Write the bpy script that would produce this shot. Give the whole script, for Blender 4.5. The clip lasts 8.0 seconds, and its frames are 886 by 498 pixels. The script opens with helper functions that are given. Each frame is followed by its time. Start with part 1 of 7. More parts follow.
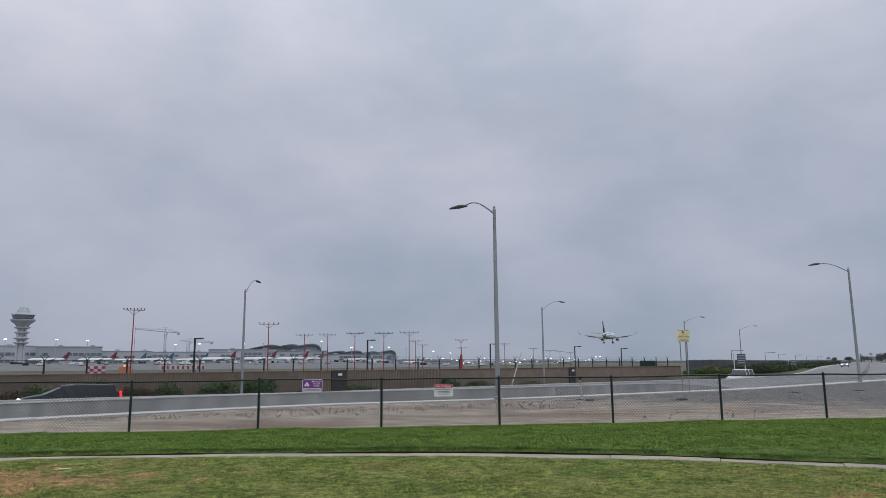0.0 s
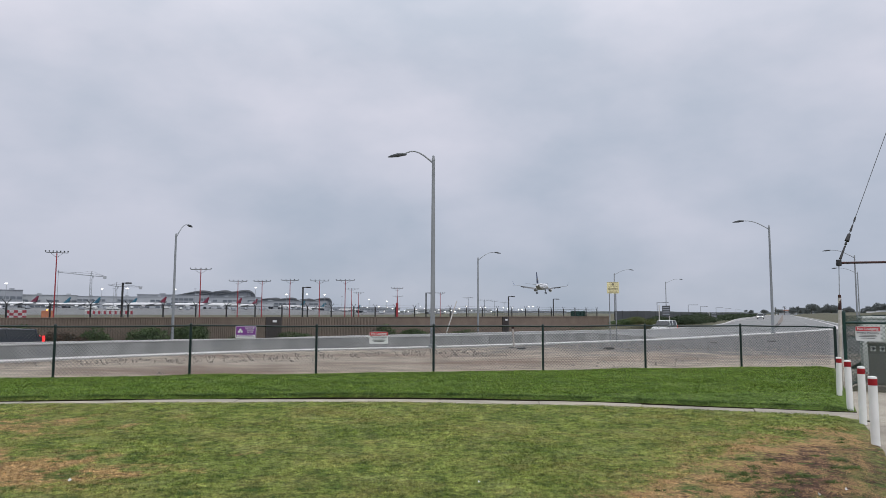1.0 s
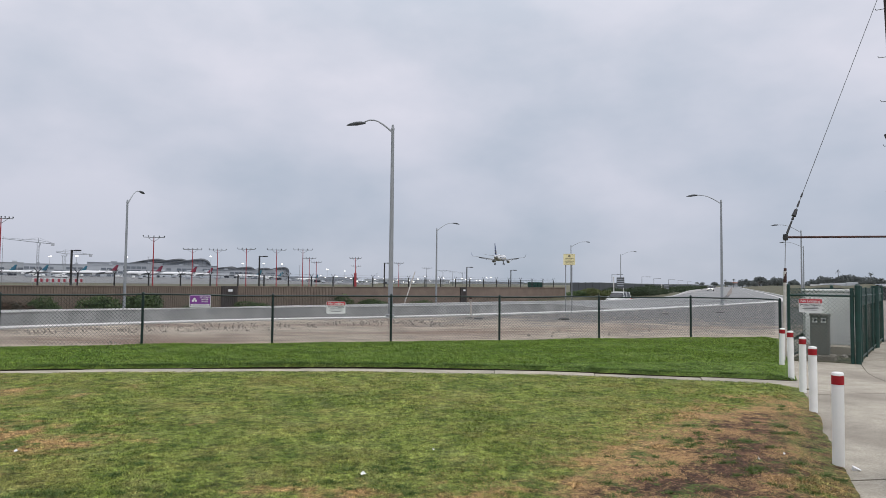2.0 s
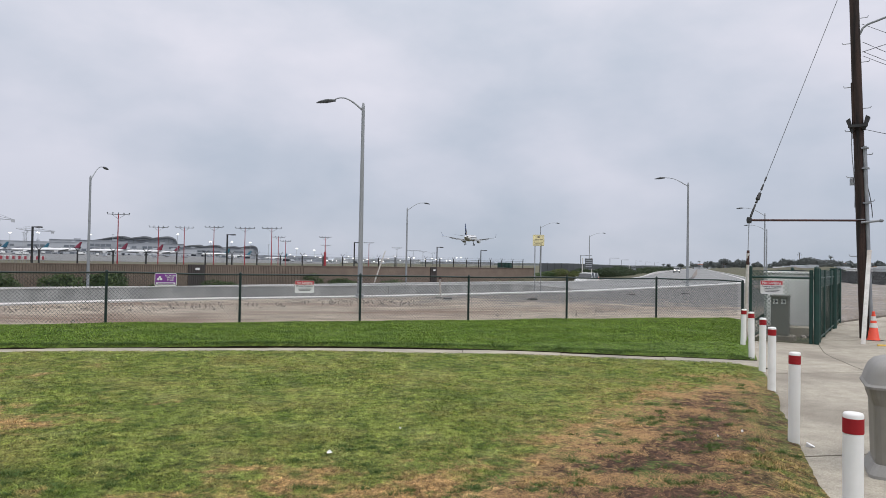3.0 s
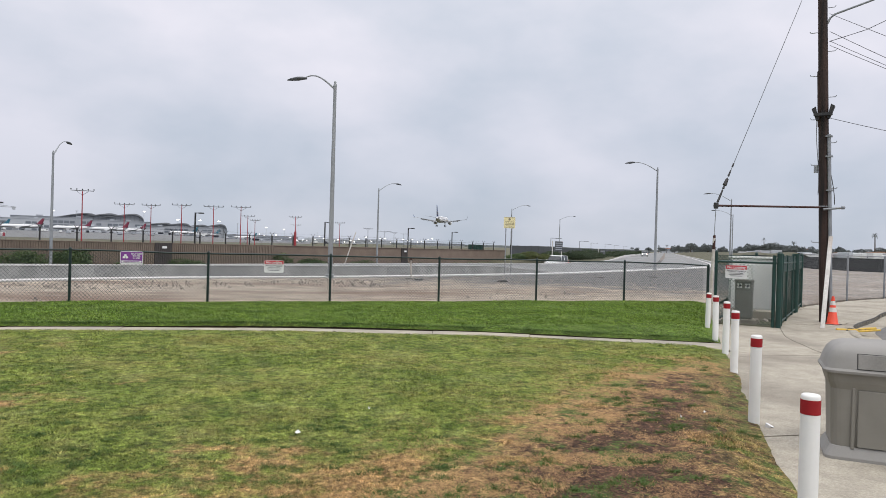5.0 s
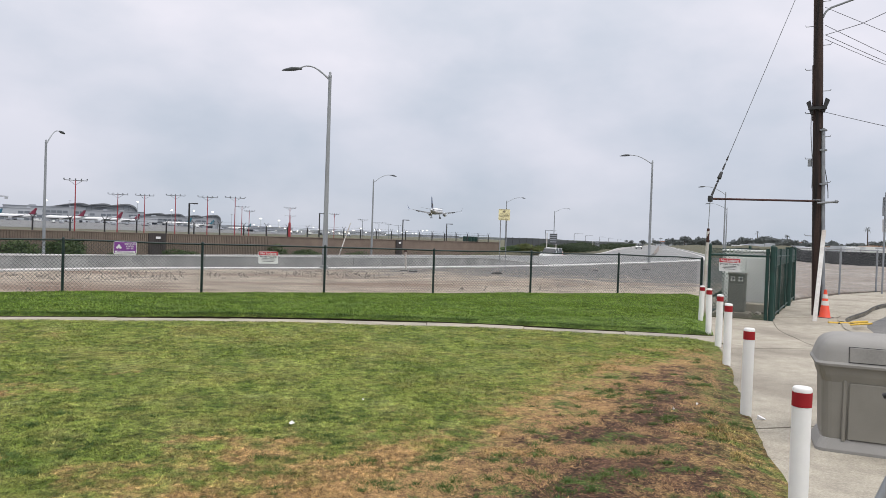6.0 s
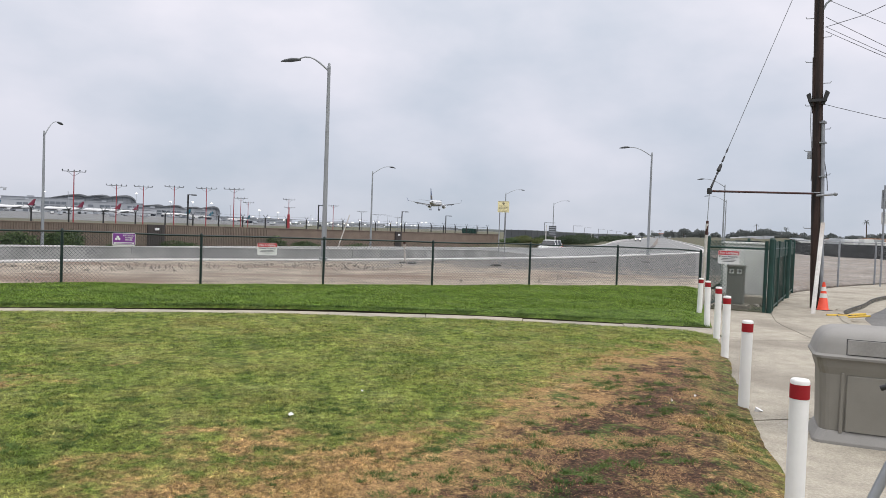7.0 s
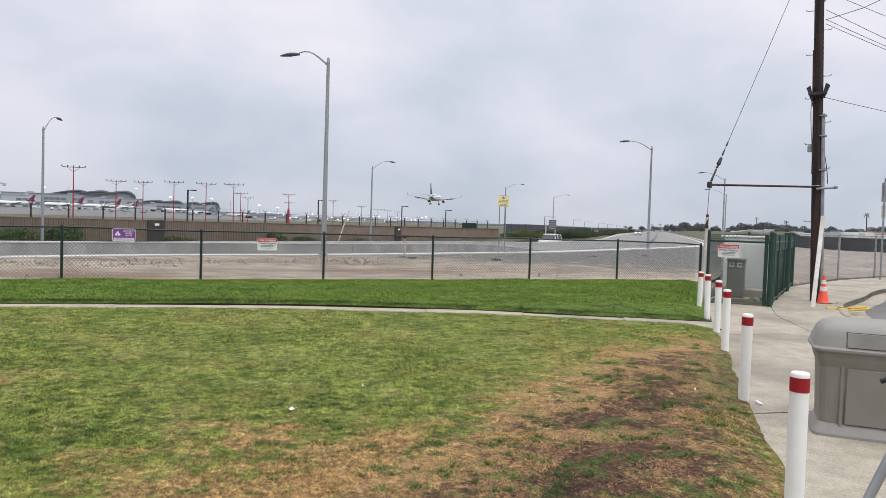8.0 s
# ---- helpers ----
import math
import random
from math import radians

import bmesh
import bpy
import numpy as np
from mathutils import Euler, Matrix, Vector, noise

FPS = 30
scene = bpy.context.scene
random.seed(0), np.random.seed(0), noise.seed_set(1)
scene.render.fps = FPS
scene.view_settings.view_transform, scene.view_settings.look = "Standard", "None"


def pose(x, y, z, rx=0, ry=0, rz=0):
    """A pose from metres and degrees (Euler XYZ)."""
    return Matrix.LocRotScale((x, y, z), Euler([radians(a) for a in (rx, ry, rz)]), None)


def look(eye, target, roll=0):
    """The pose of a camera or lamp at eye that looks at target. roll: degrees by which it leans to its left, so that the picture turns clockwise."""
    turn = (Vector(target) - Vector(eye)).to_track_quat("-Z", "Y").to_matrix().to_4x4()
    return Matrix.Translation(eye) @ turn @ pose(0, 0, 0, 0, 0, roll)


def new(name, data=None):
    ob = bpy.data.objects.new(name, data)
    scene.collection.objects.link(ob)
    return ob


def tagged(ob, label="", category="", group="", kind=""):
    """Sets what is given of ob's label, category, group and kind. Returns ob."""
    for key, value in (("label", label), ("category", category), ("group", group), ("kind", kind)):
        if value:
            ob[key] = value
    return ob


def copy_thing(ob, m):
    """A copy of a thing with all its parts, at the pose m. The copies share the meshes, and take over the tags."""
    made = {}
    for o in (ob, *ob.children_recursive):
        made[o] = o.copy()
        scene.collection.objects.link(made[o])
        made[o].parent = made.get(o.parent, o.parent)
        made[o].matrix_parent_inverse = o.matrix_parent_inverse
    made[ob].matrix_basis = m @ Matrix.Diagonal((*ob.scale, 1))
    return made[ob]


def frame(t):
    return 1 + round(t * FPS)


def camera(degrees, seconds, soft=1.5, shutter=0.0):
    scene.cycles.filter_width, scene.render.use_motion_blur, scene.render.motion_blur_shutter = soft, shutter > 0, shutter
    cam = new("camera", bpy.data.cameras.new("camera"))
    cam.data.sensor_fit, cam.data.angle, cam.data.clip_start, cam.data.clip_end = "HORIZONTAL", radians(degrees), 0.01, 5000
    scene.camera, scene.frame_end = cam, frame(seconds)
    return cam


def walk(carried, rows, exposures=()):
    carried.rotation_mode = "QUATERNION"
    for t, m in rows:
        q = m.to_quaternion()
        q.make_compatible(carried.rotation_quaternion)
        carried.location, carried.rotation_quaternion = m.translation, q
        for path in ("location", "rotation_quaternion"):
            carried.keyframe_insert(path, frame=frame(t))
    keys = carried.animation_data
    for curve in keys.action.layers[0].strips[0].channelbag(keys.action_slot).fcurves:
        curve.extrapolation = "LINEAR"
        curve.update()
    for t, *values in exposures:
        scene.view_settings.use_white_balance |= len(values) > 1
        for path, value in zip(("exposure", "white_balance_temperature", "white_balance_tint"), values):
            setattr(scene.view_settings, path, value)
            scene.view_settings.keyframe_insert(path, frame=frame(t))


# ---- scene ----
cam = camera(64.8, 8.0, soft=0.72)
# seconds, eye x, then yaw (to the left), pitch (up) and roll in degrees
PATH = [
    (0.0, -0.045, 0.14, 9.39, -0.47),
    (0.5, -0.045, -3.08, 7.10, -0.08),
    (1.0, -0.045, -5.00, 5.21, 0.20),
    (1.5, -0.040, -6.77, 3.86, 0.40),
    (2.0, -0.025, -8.39, 2.81, 0.57),
    (3.5, 0.0, -11.65, 0.65, 1.14),
    (4.0, 0.0, -12.24, 0.28, 1.31),
    (4.5, 0.0, -12.80, 0.01, 1.45),
    (6.0, 0.0, -13.70, -0.94, 1.89),
    (6.5, 0.0, -13.77, -1.28, 1.94),
    (7.0, 0.0, -13.80, -1.60, 1.99),
    (7.5, 0.0, -13.80, -1.86, 1.91),
    (8.0, 0.0, -13.81, -2.05, 1.80),
]
EYE = 1.65


def aim(ex, yaw, pitch, roll):
    a, b = radians(yaw), radians(pitch)
    eye = Vector((ex, 0, EYE))
    return look(eye, eye + 20 * Vector((-math.sin(a) * math.cos(b), math.cos(a) * math.cos(b), math.sin(b))), roll)


walk(cam, [(t, aim(ex, w, p, r)) for t, ex, w, p, r in PATH],
     [(0.0, -0.46, 6150, 10), (0.5, -0.28, 6250, 10), (1.0, -0.13, 6350, 10), (2.0, -0.01, 6450, 10), (4.0, 0.14, 6550, 10), (6.5, 0.24, 6650, 10), (8.0, 0.25, 6650, 10)])

# ---- world and light: an even overcast, brighter overhead than at the horizon ----
world = bpy.data.worlds.new("overcast_sky")
scene.world = world
world.use_nodes = True


def build_sky():
    nt = world.node_tree
    nt.nodes.clear()
    N, L = nt.nodes.new, nt.links.new
    out, bg = N("ShaderNodeOutputWorld"), N("ShaderNodeBackground")
    sky = N("ShaderNodeTexSky")
    sky.sky_type, sky.sun_disc = "NISHITA", False
    sky.sun_elevation, sky.sun_rotation = radians(50), radians(200)
    tc, sep = N("ShaderNodeTexCoord"), N("ShaderNodeSeparateXYZ")
    L(tc.outputs["Generated"], sep.inputs[0])
    grad = N("ShaderNodeValToRGB")
    L(sep.outputs["Z"], grad.inputs[0])
    e = grad.color_ramp.elements
    e[0].position, e[0].color = 0.0, (0.475, 0.525, 0.60, 1)
    e[1].position, e[1].color = 1.0, (1.50, 1.52, 1.56, 1)
    for p, c in ((0.06, (0.50, 0.545, 0.625, 1)), (0.16, (0.58, 0.615, 0.69, 1)), (0.34, (0.70, 0.72, 0.785, 1)), (0.6, (1.0, 1.02, 1.07, 1))):
        k = e.new(p)
        k.color = c
    # cloud layer: noise on the sky's dome flattened towards the horizon
    mp = N("ShaderNodeMapping")
    mp.inputs["Scale"].default_value = (1.5, 1.5, 2.8)
    L(tc.outputs["Generated"], mp.inputs[0])
    nz = N("ShaderNodeTexNoise")
    nz.inputs["Scale"].default_value, nz.inputs["Detail"].default_value, nz.inputs["Roughness"].default_value = 2.0, 5, 0.5
    L(mp.outputs[0], nz.inputs["Vector"])
    cr = N("ShaderNodeValToRGB")
    L(nz.outputs["Fac"], cr.inputs[0])
    cr.color_ramp.elements[0].position, cr.color_ramp.elements[0].color = 0.36, (0.84, 0.875, 0.92, 1)
    cr.color_ramp.elements[1].position, cr.color_ramp.elements[1].color = 0.66, (1.18, 1.12, 1.13, 1)
    mul = N("ShaderNodeMix")
    mul.data_type, mul.blend_type = "RGBA", "MULTIPLY"
    mul.inputs["Factor"].default_value = 1.0
    L(grad.outputs[0], mul.inputs["A"])
    L(cr.outputs[0], mul.inputs["B"])
    low = N("ShaderNodeVectorMath")
    low.operation = "SCALE"
    low.inputs["Scale"].default_value = 0.09
    L(sky.outputs[0], low.inputs[0])
    mix = N("ShaderNodeMix")
    mix.data_type = "RGBA"
    mix.inputs["Factor"].default_value = 0.06
    L(mul.outputs["Result"], mix.inputs["A"])
    L(low.outputs[0], mix.inputs["B"])
    L(mix.outputs["Result"], bg.inputs["Color"])
    bg.inputs["Strength"].default_value = 1.0
    L(bg.outputs[0], out.inputs[0])


build_sky()
sun_data = bpy.data.lights.new("sun", "SUN")
sun_data.energy, sun_data.angle, sun_data.color = 1.2, radians(40), (1.0, 0.97, 0.92)
sun = new("sun", sun_data)
sun.matrix_world = look((0, 0, 50), (-12, 30, 0))


# ---- materials ----
def coat(name, c1, c2=None, scale=4.0, rough=0.7, metal=0.0, bump=0.0, fine=0.0, detail=6, spread=(0.35, 0.65), rand=0.0, dirt=None, stretch=(1, 1, 1), glow=0.0, grain=0.0, grain_scale=45.0):
    """A procedural surface: two colours mixed by noise, a second coarse stain layer, fine relief."""
    m = bpy.data.materials.new(name)
    m.use_nodes = True
    nt = m.node_tree
    N, L = nt.nodes.new, nt.links.new
    b = nt.nodes["Principled BSDF"]
    b.inputs["Roughness"].default_value, b.inputs["Metallic"].default_value = rough, metal
    c2 = c2 or tuple(0.8 * v for v in c1)
    geo = N("ShaderNodeNewGeometry")
    mp = N("ShaderNodeMapping")
    mp.inputs["Scale"].default_value = stretch
    L(geo.outputs["Position"], mp.inputs[0])

    def noise_of(s, d):
        n = N("ShaderNodeTexNoise")
        n.inputs["Scale"].default_value, n.inputs["Detail"].default_value = s, d
        L(mp.outputs[0], n.inputs["Vector"])
        return n

    n1 = noise_of(scale, detail)
    r = N("ShaderNodeValToRGB")
    r.color_ramp.elements[0].position, r.color_ramp.elements[1].position = spread
    r.color_ramp.elements[0].color, r.color_ramp.elements[1].color = (*c1, 1), (*c2, 1)
    L(n1.outputs["Fac"], r.inputs[0])
    col = r.outputs[0]
    if dirt:
        n2 = noise_of(scale * 0.13, 5)
        r2 = N("ShaderNodeValToRGB")
        r2.color_ramp.elements[0].position, r2.color_ramp.elements[1].position = 0.48, 0.7
        L(n2.outputs["Fac"], r2.inputs[0])
        mx = N("ShaderNodeMix")
        mx.data_type = "RGBA"
        L(r2.outputs[0], mx.inputs["Factor"])
        L(col, mx.inputs["A"])
        mx.inputs["B"].default_value = (*dirt, 1)
        col = mx.outputs["Result"]
    if grain:
        ng = N("ShaderNodeTexNoise")
        ng.inputs["Scale"].default_value, ng.inputs["Detail"].default_value, ng.inputs["Roughness"].default_value = grain_scale, 5, 0.75
        L(geo.outputs["Position"], ng.inputs["Vector"])
        gh, gm = N("ShaderNodeHueSaturation"), N("ShaderNodeMapRange")
        gm.inputs["From Min"].default_value, gm.inputs["From Max"].default_value = 0.35, 0.65
        gm.inputs["To Min"].default_value, gm.inputs["To Max"].default_value = 1 - grain, 1 + grain
        L(ng.outputs["Fac"], gm.inputs["Value"])
        L(gm.outputs[0], gh.inputs["Value"])
        L(col, gh.inputs["Color"])
        col = gh.outputs[0]
    if rand:
        oi, hs, ma = N("ShaderNodeObjectInfo"), N("ShaderNodeHueSaturation"), N("ShaderNodeMapRange")
        L(oi.outputs["Random"], ma.inputs["Value"])
        ma.inputs["To Min"].default_value, ma.inputs["To Max"].default_value = 1 - rand, 1 + rand
        L(ma.outputs[0], hs.inputs["Value"])
        L(col, hs.inputs["Color"])
        col = hs.outputs[0]
    L(col, b.inputs["Base Color"])
    if bump:
        n3 = noise_of(fine or scale * 8, 4)
        bp = N("ShaderNodeBump")
        bp.inputs["Strength"].default_value, bp.inputs["Distance"].default_value = bump, 0.02
        L(n3.outputs["Fac"], bp.inputs["Height"])
        L(bp.outputs[0], b.inputs["Normal"])
    if glow:
        b.inputs["Emission Color"].default_value = (*c1, 1)
        b.inputs["Emission Strength"].default_value = glow
    return m


M = {
    "path": coat("path_concrete", (0.43, 0.386, 0.312), (0.33, 0.294, 0.236), 3, 0.85, bump=0.3, fine=60, rand=0.07, dirt=(0.22, 0.205, 0.18), grain=0.16, grain_scale=50),
    "walk": coat("sidewalk_concrete", (0.40, 0.365, 0.298), (0.275, 0.248, 0.20), 4.5, 0.85, spread=(0.28, 0.76), detail=9, bump=0.5, fine=60, rand=0.07, dirt=(0.205, 0.18, 0.145), grain=0.24, grain_scale=55),
    "kerb": coat("kerb_concrete", (0.50, 0.50, 0.48), (0.40, 0.40, 0.385), 2, 0.85, bump=0.2, dirt=(0.33, 0.33, 0.32), grain=0.12, grain_scale=20),
    "gutter": coat("gutter_concrete", (0.62, 0.61, 0.60), (0.52, 0.515, 0.51), 1.5, 0.85, bump=0.2, grain=0.08, grain_scale=6),
    "road": coat("asphalt_worn", (0.165, 0.17, 0.17), (0.225, 0.23, 0.228), 0.6, 0.9, bump=0.3, fine=40, detail=9, dirt=(0.27, 0.27, 0.268), grain=0.16, grain_scale=6),
    "parapet": coat("stained_parapet_concrete", (0.30, 0.303, 0.295), (0.205, 0.208, 0.203), 1.6, 0.9, bump=0.3, fine=25, detail=8, dirt=(0.19, 0.193, 0.19), stretch=(1, 1, 0.35), grain=0.14, grain_scale=14),
    "patch_grey": coat("cover_up_paint", (0.215, 0.22, 0.22), (0.26, 0.262, 0.258), 3, 0.85, grain=0.1, grain_scale=12),
    "seam": coat("asphalt_seam", (0.05, 0.05, 0.05), (0.08, 0.08, 0.078), 3, 0.9),
    "patch": coat("asphalt_patch", (0.33, 0.33, 0.325), (0.27, 0.275, 0.27), 2, 0.9),
    "street": coat("street_asphalt", (0.10, 0.10, 0.10), (0.15, 0.15, 0.148), 2, 0.9, bump=0.3, fine=80, dirt=(0.18, 0.175, 0.165), grain=0.2, grain_scale=40),
    "wall": coat("ribbed_block", (0.195, 0.156, 0.122), (0.15, 0.12, 0.095), 1.2, 0.9, bump=0.4, fine=14, dirt=(0.20, 0.16, 0.13), grain=0.2, grain_scale=9),
    "wall2": coat("brown_block", (0.198, 0.152, 0.12), (0.162, 0.124, 0.10), 0.8, 0.9, bump=0.3, fine=10, grain=0.15, grain_scale=9),
    "gate_brown": coat("brown_steel_door", (0.055, 0.045, 0.042), (0.04, 0.034, 0.032), 2, 0.6),
    "green": coat("green_coated_steel", (0.008, 0.045, 0.034), (0.006, 0.032, 0.025), 5, 0.45, bump=0.05),
    "fencegreen": coat("dark_green_coated_pipe", (0.006, 0.024, 0.020), (0.004, 0.016, 0.014), 5, 0.45, bump=0.05),
    # dark green bank shrubs, colour lowered further to stand for crown self-shade
    "leaf_dark": coat("shaded_bank_leaf", (0.022, 0.042, 0.017), (0.046, 0.068, 0.029), 1.2, 0.75),
    "ink_faded": coat("faded_sign_ink", (0.26, 0.23, 0.15), (0.22, 0.19, 0.13), 6, 0.7),
    "beacon": coat("faded_orange_box", (0.50, 0.20, 0.11), (0.42, 0.16, 0.09), 1, 0.6),
    "hut_red": coat("faded_hut_red", (0.33, 0.05, 0.075), (0.28, 0.045, 0.065), 1, 0.6),
    "hut_white": coat("faded_hut_white", (0.52, 0.52, 0.53), (0.46, 0.46, 0.47), 1, 0.6),
    "blackgreen": coat("dark_coated_wire", (0.010, 0.022, 0.020), (0.014, 0.028, 0.025), 5, 0.5),
    "galv": coat("galvanised_steel", (0.33, 0.345, 0.36), (0.25, 0.26, 0.275), 3, 0.5, 0.55, bump=0.05),
    "lampgrey": coat("lamp_pole_steel", (0.30, 0.32, 0.33), (0.24, 0.255, 0.265), 2, 0.55, 0.3, stretch=(1, 1, 0.3)),
    "head": coat("lamp_head_grey", (0.085, 0.095, 0.10), (0.06, 0.066, 0.07), 6, 0.5),
    "black": coat("black_paint", (0.014, 0.014, 0.015), (0.022, 0.022, 0.022), 4, 0.5),
    "red_mast": coat("red_mast_paint", (0.36, 0.032, 0.042), (0.28, 0.03, 0.04), 2, 0.6),
    "white": coat("white_paint", (0.80, 0.80, 0.78), (0.74, 0.74, 0.72), 6, 0.45, bump=0.05, dirt=(0.68, 0.67, 0.64)),
    "red": coat("red_reflective_band", (0.30, 0.004, 0.009), (0.26, 0.004, 0.008), 10, 0.8),
    "sign_red": coat("sign_red", (0.50, 0.03, 0.045), (0.46, 0.03, 0.04), 6, 0.5),
    "sign_white": coat("sign_white", (0.74, 0.74, 0.74), (0.68, 0.68, 0.68), 6, 0.5),
    "purple": coat("sign_purple", (0.20, 0.045, 0.27), (0.18, 0.04, 0.245), 6, 0.5),
    "yellow": coat("faded_yellow_sign", (0.78, 0.71, 0.40), (0.70, 0.63, 0.36), 4, 0.6),
    "ink": coat("sign_ink", (0.05, 0.05, 0.06), (0.04, 0.04, 0.05), 6, 0.6),
    "wood": coat("creosote_pole", (0.008, 0.0055, 0.005), (0.046, 0.025, 0.019), 9, 0.85, bump=0.6, fine=30, stretch=(1, 1, 0.06), grain=0.35, grain_scale=30),
    "rust": coat("rusty_steel", (0.075, 0.024, 0.016), (0.028, 0.016, 0.015), 12, 0.8, bump=0.3),
    "guard": coat("weathered_white_guard", (0.62, 0.61, 0.58), (0.50, 0.48, 0.45), 5, 0.6, dirt=(0.34, 0.27, 0.22), grain=0.12, grain_scale=30),
    "wire": coat("cable_black", (0.02, 0.02, 0.022), (0.03, 0.03, 0.03), 5, 0.6),
    "cabinet": coat("cabinet_grey_green", (0.165, 0.165, 0.145), (0.20, 0.20, 0.178), 2, 0.55, dirt=(0.23, 0.225, 0.20)),
    "trafo": coat("transformer_pale", (0.76, 0.78, 0.75), (0.68, 0.70, 0.67), 2, 0.6, dirt=(0.55, 0.55, 0.52)),
    "bin": coat("bin_body_taupe", (0.185, 0.175, 0.150), (0.205, 0.195, 0.168), 5, 0.55, bump=0.06, fine=120, grain=0.05, grain_scale=160),
    "lid": coat("bin_lid_grey", (0.235, 0.228, 0.212), (0.272, 0.264, 0.248), 3, 0.68, bump=0.05, fine=120, dirt=(0.235, 0.228, 0.215), grain=0.06, grain_scale=120),
    "flap": coat("bin_flap_grey", (0.19, 0.184, 0.17), (0.235, 0.228, 0.212), 6, 0.65, dirt=(0.15, 0.143, 0.13), grain=0.1, grain_scale=60),
    "orange": coat("cone_orange", (0.78, 0.075, 0.03), (0.68, 0.06, 0.025), 8, 0.5),
    "reflect": coat("cone_white_band", (0.72, 0.70, 0.66), (0.64, 0.62, 0.58), 8, 0.45),
    "hose": coat("yellow_strap", (0.62, 0.40, 0.05), (0.5, 0.32, 0.04), 9, 0.6),
    "screen": coat("dark_windscreen_cloth", (0.024, 0.027, 0.028), (0.036, 0.039, 0.040), 0.5, 0.9),
    "screen2": coat("grey_windscreen_cloth", (0.055, 0.062, 0.070), (0.075, 0.082, 0.090), 0.15, 0.9),
    "leaf": coat("shrub_leaf", (0.045, 0.082, 0.026), (0.085, 0.125, 0.040), 1.5, 0.7),
    "leaf_yellow": coat("shrub_leaf_yellow", (0.10, 0.12, 0.03), (0.07, 0.09, 0.025), 1.5, 0.7),
    "leaf_dry": coat("dry_twig", (0.085, 0.050, 0.032), (0.055, 0.042, 0.026), 1.5, 0.8),
    # skyline trees and ridge: distance haze is mixed into this leaf colour
    "leaf_far": coat("hazed_foliage", (0.118, 0.134, 0.132), (0.160, 0.178, 0.174), 0.05, 0.9),
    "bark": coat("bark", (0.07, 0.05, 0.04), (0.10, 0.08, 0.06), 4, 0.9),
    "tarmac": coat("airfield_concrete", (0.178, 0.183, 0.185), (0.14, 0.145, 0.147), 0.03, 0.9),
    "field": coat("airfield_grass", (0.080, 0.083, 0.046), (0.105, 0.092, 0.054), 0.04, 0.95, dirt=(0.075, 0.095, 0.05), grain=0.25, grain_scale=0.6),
    # terminal cladding, glass, roofs and halls: base colours include the distance haze
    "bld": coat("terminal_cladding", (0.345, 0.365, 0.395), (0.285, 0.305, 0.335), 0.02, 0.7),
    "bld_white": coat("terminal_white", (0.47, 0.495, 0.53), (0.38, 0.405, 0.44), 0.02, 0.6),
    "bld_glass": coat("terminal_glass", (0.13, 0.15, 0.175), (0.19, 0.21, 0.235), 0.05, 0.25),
    "roof": coat("hazed_roof_metal", (0.175, 0.187, 0.20), (0.14, 0.15, 0.163), 0.02, 0.6),
    "hall": coat("hazed_hall_wall", (0.27, 0.29, 0.315), (0.215, 0.232, 0.255), 0.03, 0.6),
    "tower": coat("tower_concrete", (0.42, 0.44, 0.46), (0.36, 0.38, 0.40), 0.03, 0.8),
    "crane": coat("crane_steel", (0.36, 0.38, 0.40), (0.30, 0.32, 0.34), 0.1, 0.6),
    "plane_white": coat("aircraft_white", (0.72, 0.73, 0.74), (0.68, 0.69, 0.70), 0.1, 0.3),
    "plane_grey": coat("aircraft_belly_grey", (0.34, 0.345, 0.355), (0.30, 0.305, 0.315), 0.1, 0.35),
    "plane_wing": coat("aircraft_wing_grey", (0.22, 0.23, 0.245), (0.19, 0.20, 0.21), 0.2, 0.4),
    "plane_blue": coat("aircraft_fin_blue", (0.015, 0.045, 0.17), (0.012, 0.04, 0.15), 0.1, 0.3),
    "plane_gold": coat("aircraft_gold_line", (0.36, 0.30, 0.20), (0.32, 0.27, 0.18), 0.2, 0.4),
    "plane_red": coat("aircraft_fin_red", (0.20, 0.025, 0.05), (0.15, 0.03, 0.06), 0.1, 0.4),
    "plane_teal": coat("aircraft_fin_teal", (0.03, 0.16, 0.20), (0.03, 0.12, 0.2), 0.1, 0.4),
    "dark": coat("dark_rubber", (0.016, 0.016, 0.018), (0.024, 0.024, 0.026), 6, 0.7),
    "glass": coat("vehicle_glass", (0.02, 0.024, 0.028), (0.03, 0.034, 0.04), 2, 0.12),
    "car_dark": coat("car_dark_blue_grey", (0.022, 0.026, 0.034), (0.026, 0.03, 0.04), 1, 0.25),
    "car_white": coat("car_white", (0.72, 0.73, 0.72), (0.68, 0.69, 0.68), 1, 0.25),
    "car_silver": coat("car_silver", (0.42, 0.43, 0.44), (0.38, 0.39, 0.40), 1, 0.3, 0.4),
    "lamp_on": coat("headlamp_glow", (1.0, 0.93, 0.78), (1.0, 0.9, 0.75), 1, 0.3, glow=6.0),
    "flood_on": coat("floodlight_glow", (1.0, 0.97, 0.88), (1.0, 0.95, 0.85), 1, 0.3, glow=4.0),
    "tail_on": coat("tail_lamp_glow", (1.0, 0.03, 0.03), (0.9, 0.02, 0.02), 1, 0.3, glow=1.6),
    "amber_on": coat("amber_lamp_glow", (1.0, 0.35, 0.05), (1.0, 0.3, 0.04), 1, 0.3, glow=3.0),
    "mound": coat("orange_earth", (0.22, 0.135, 0.095), (0.16, 0.105, 0.075), 0.2, 0.95),
    "median": coat("median_earth", (0.20, 0.165, 0.142), (0.15, 0.128, 0.112), 0.3, 0.95, grain=0.2, grain_scale=3),
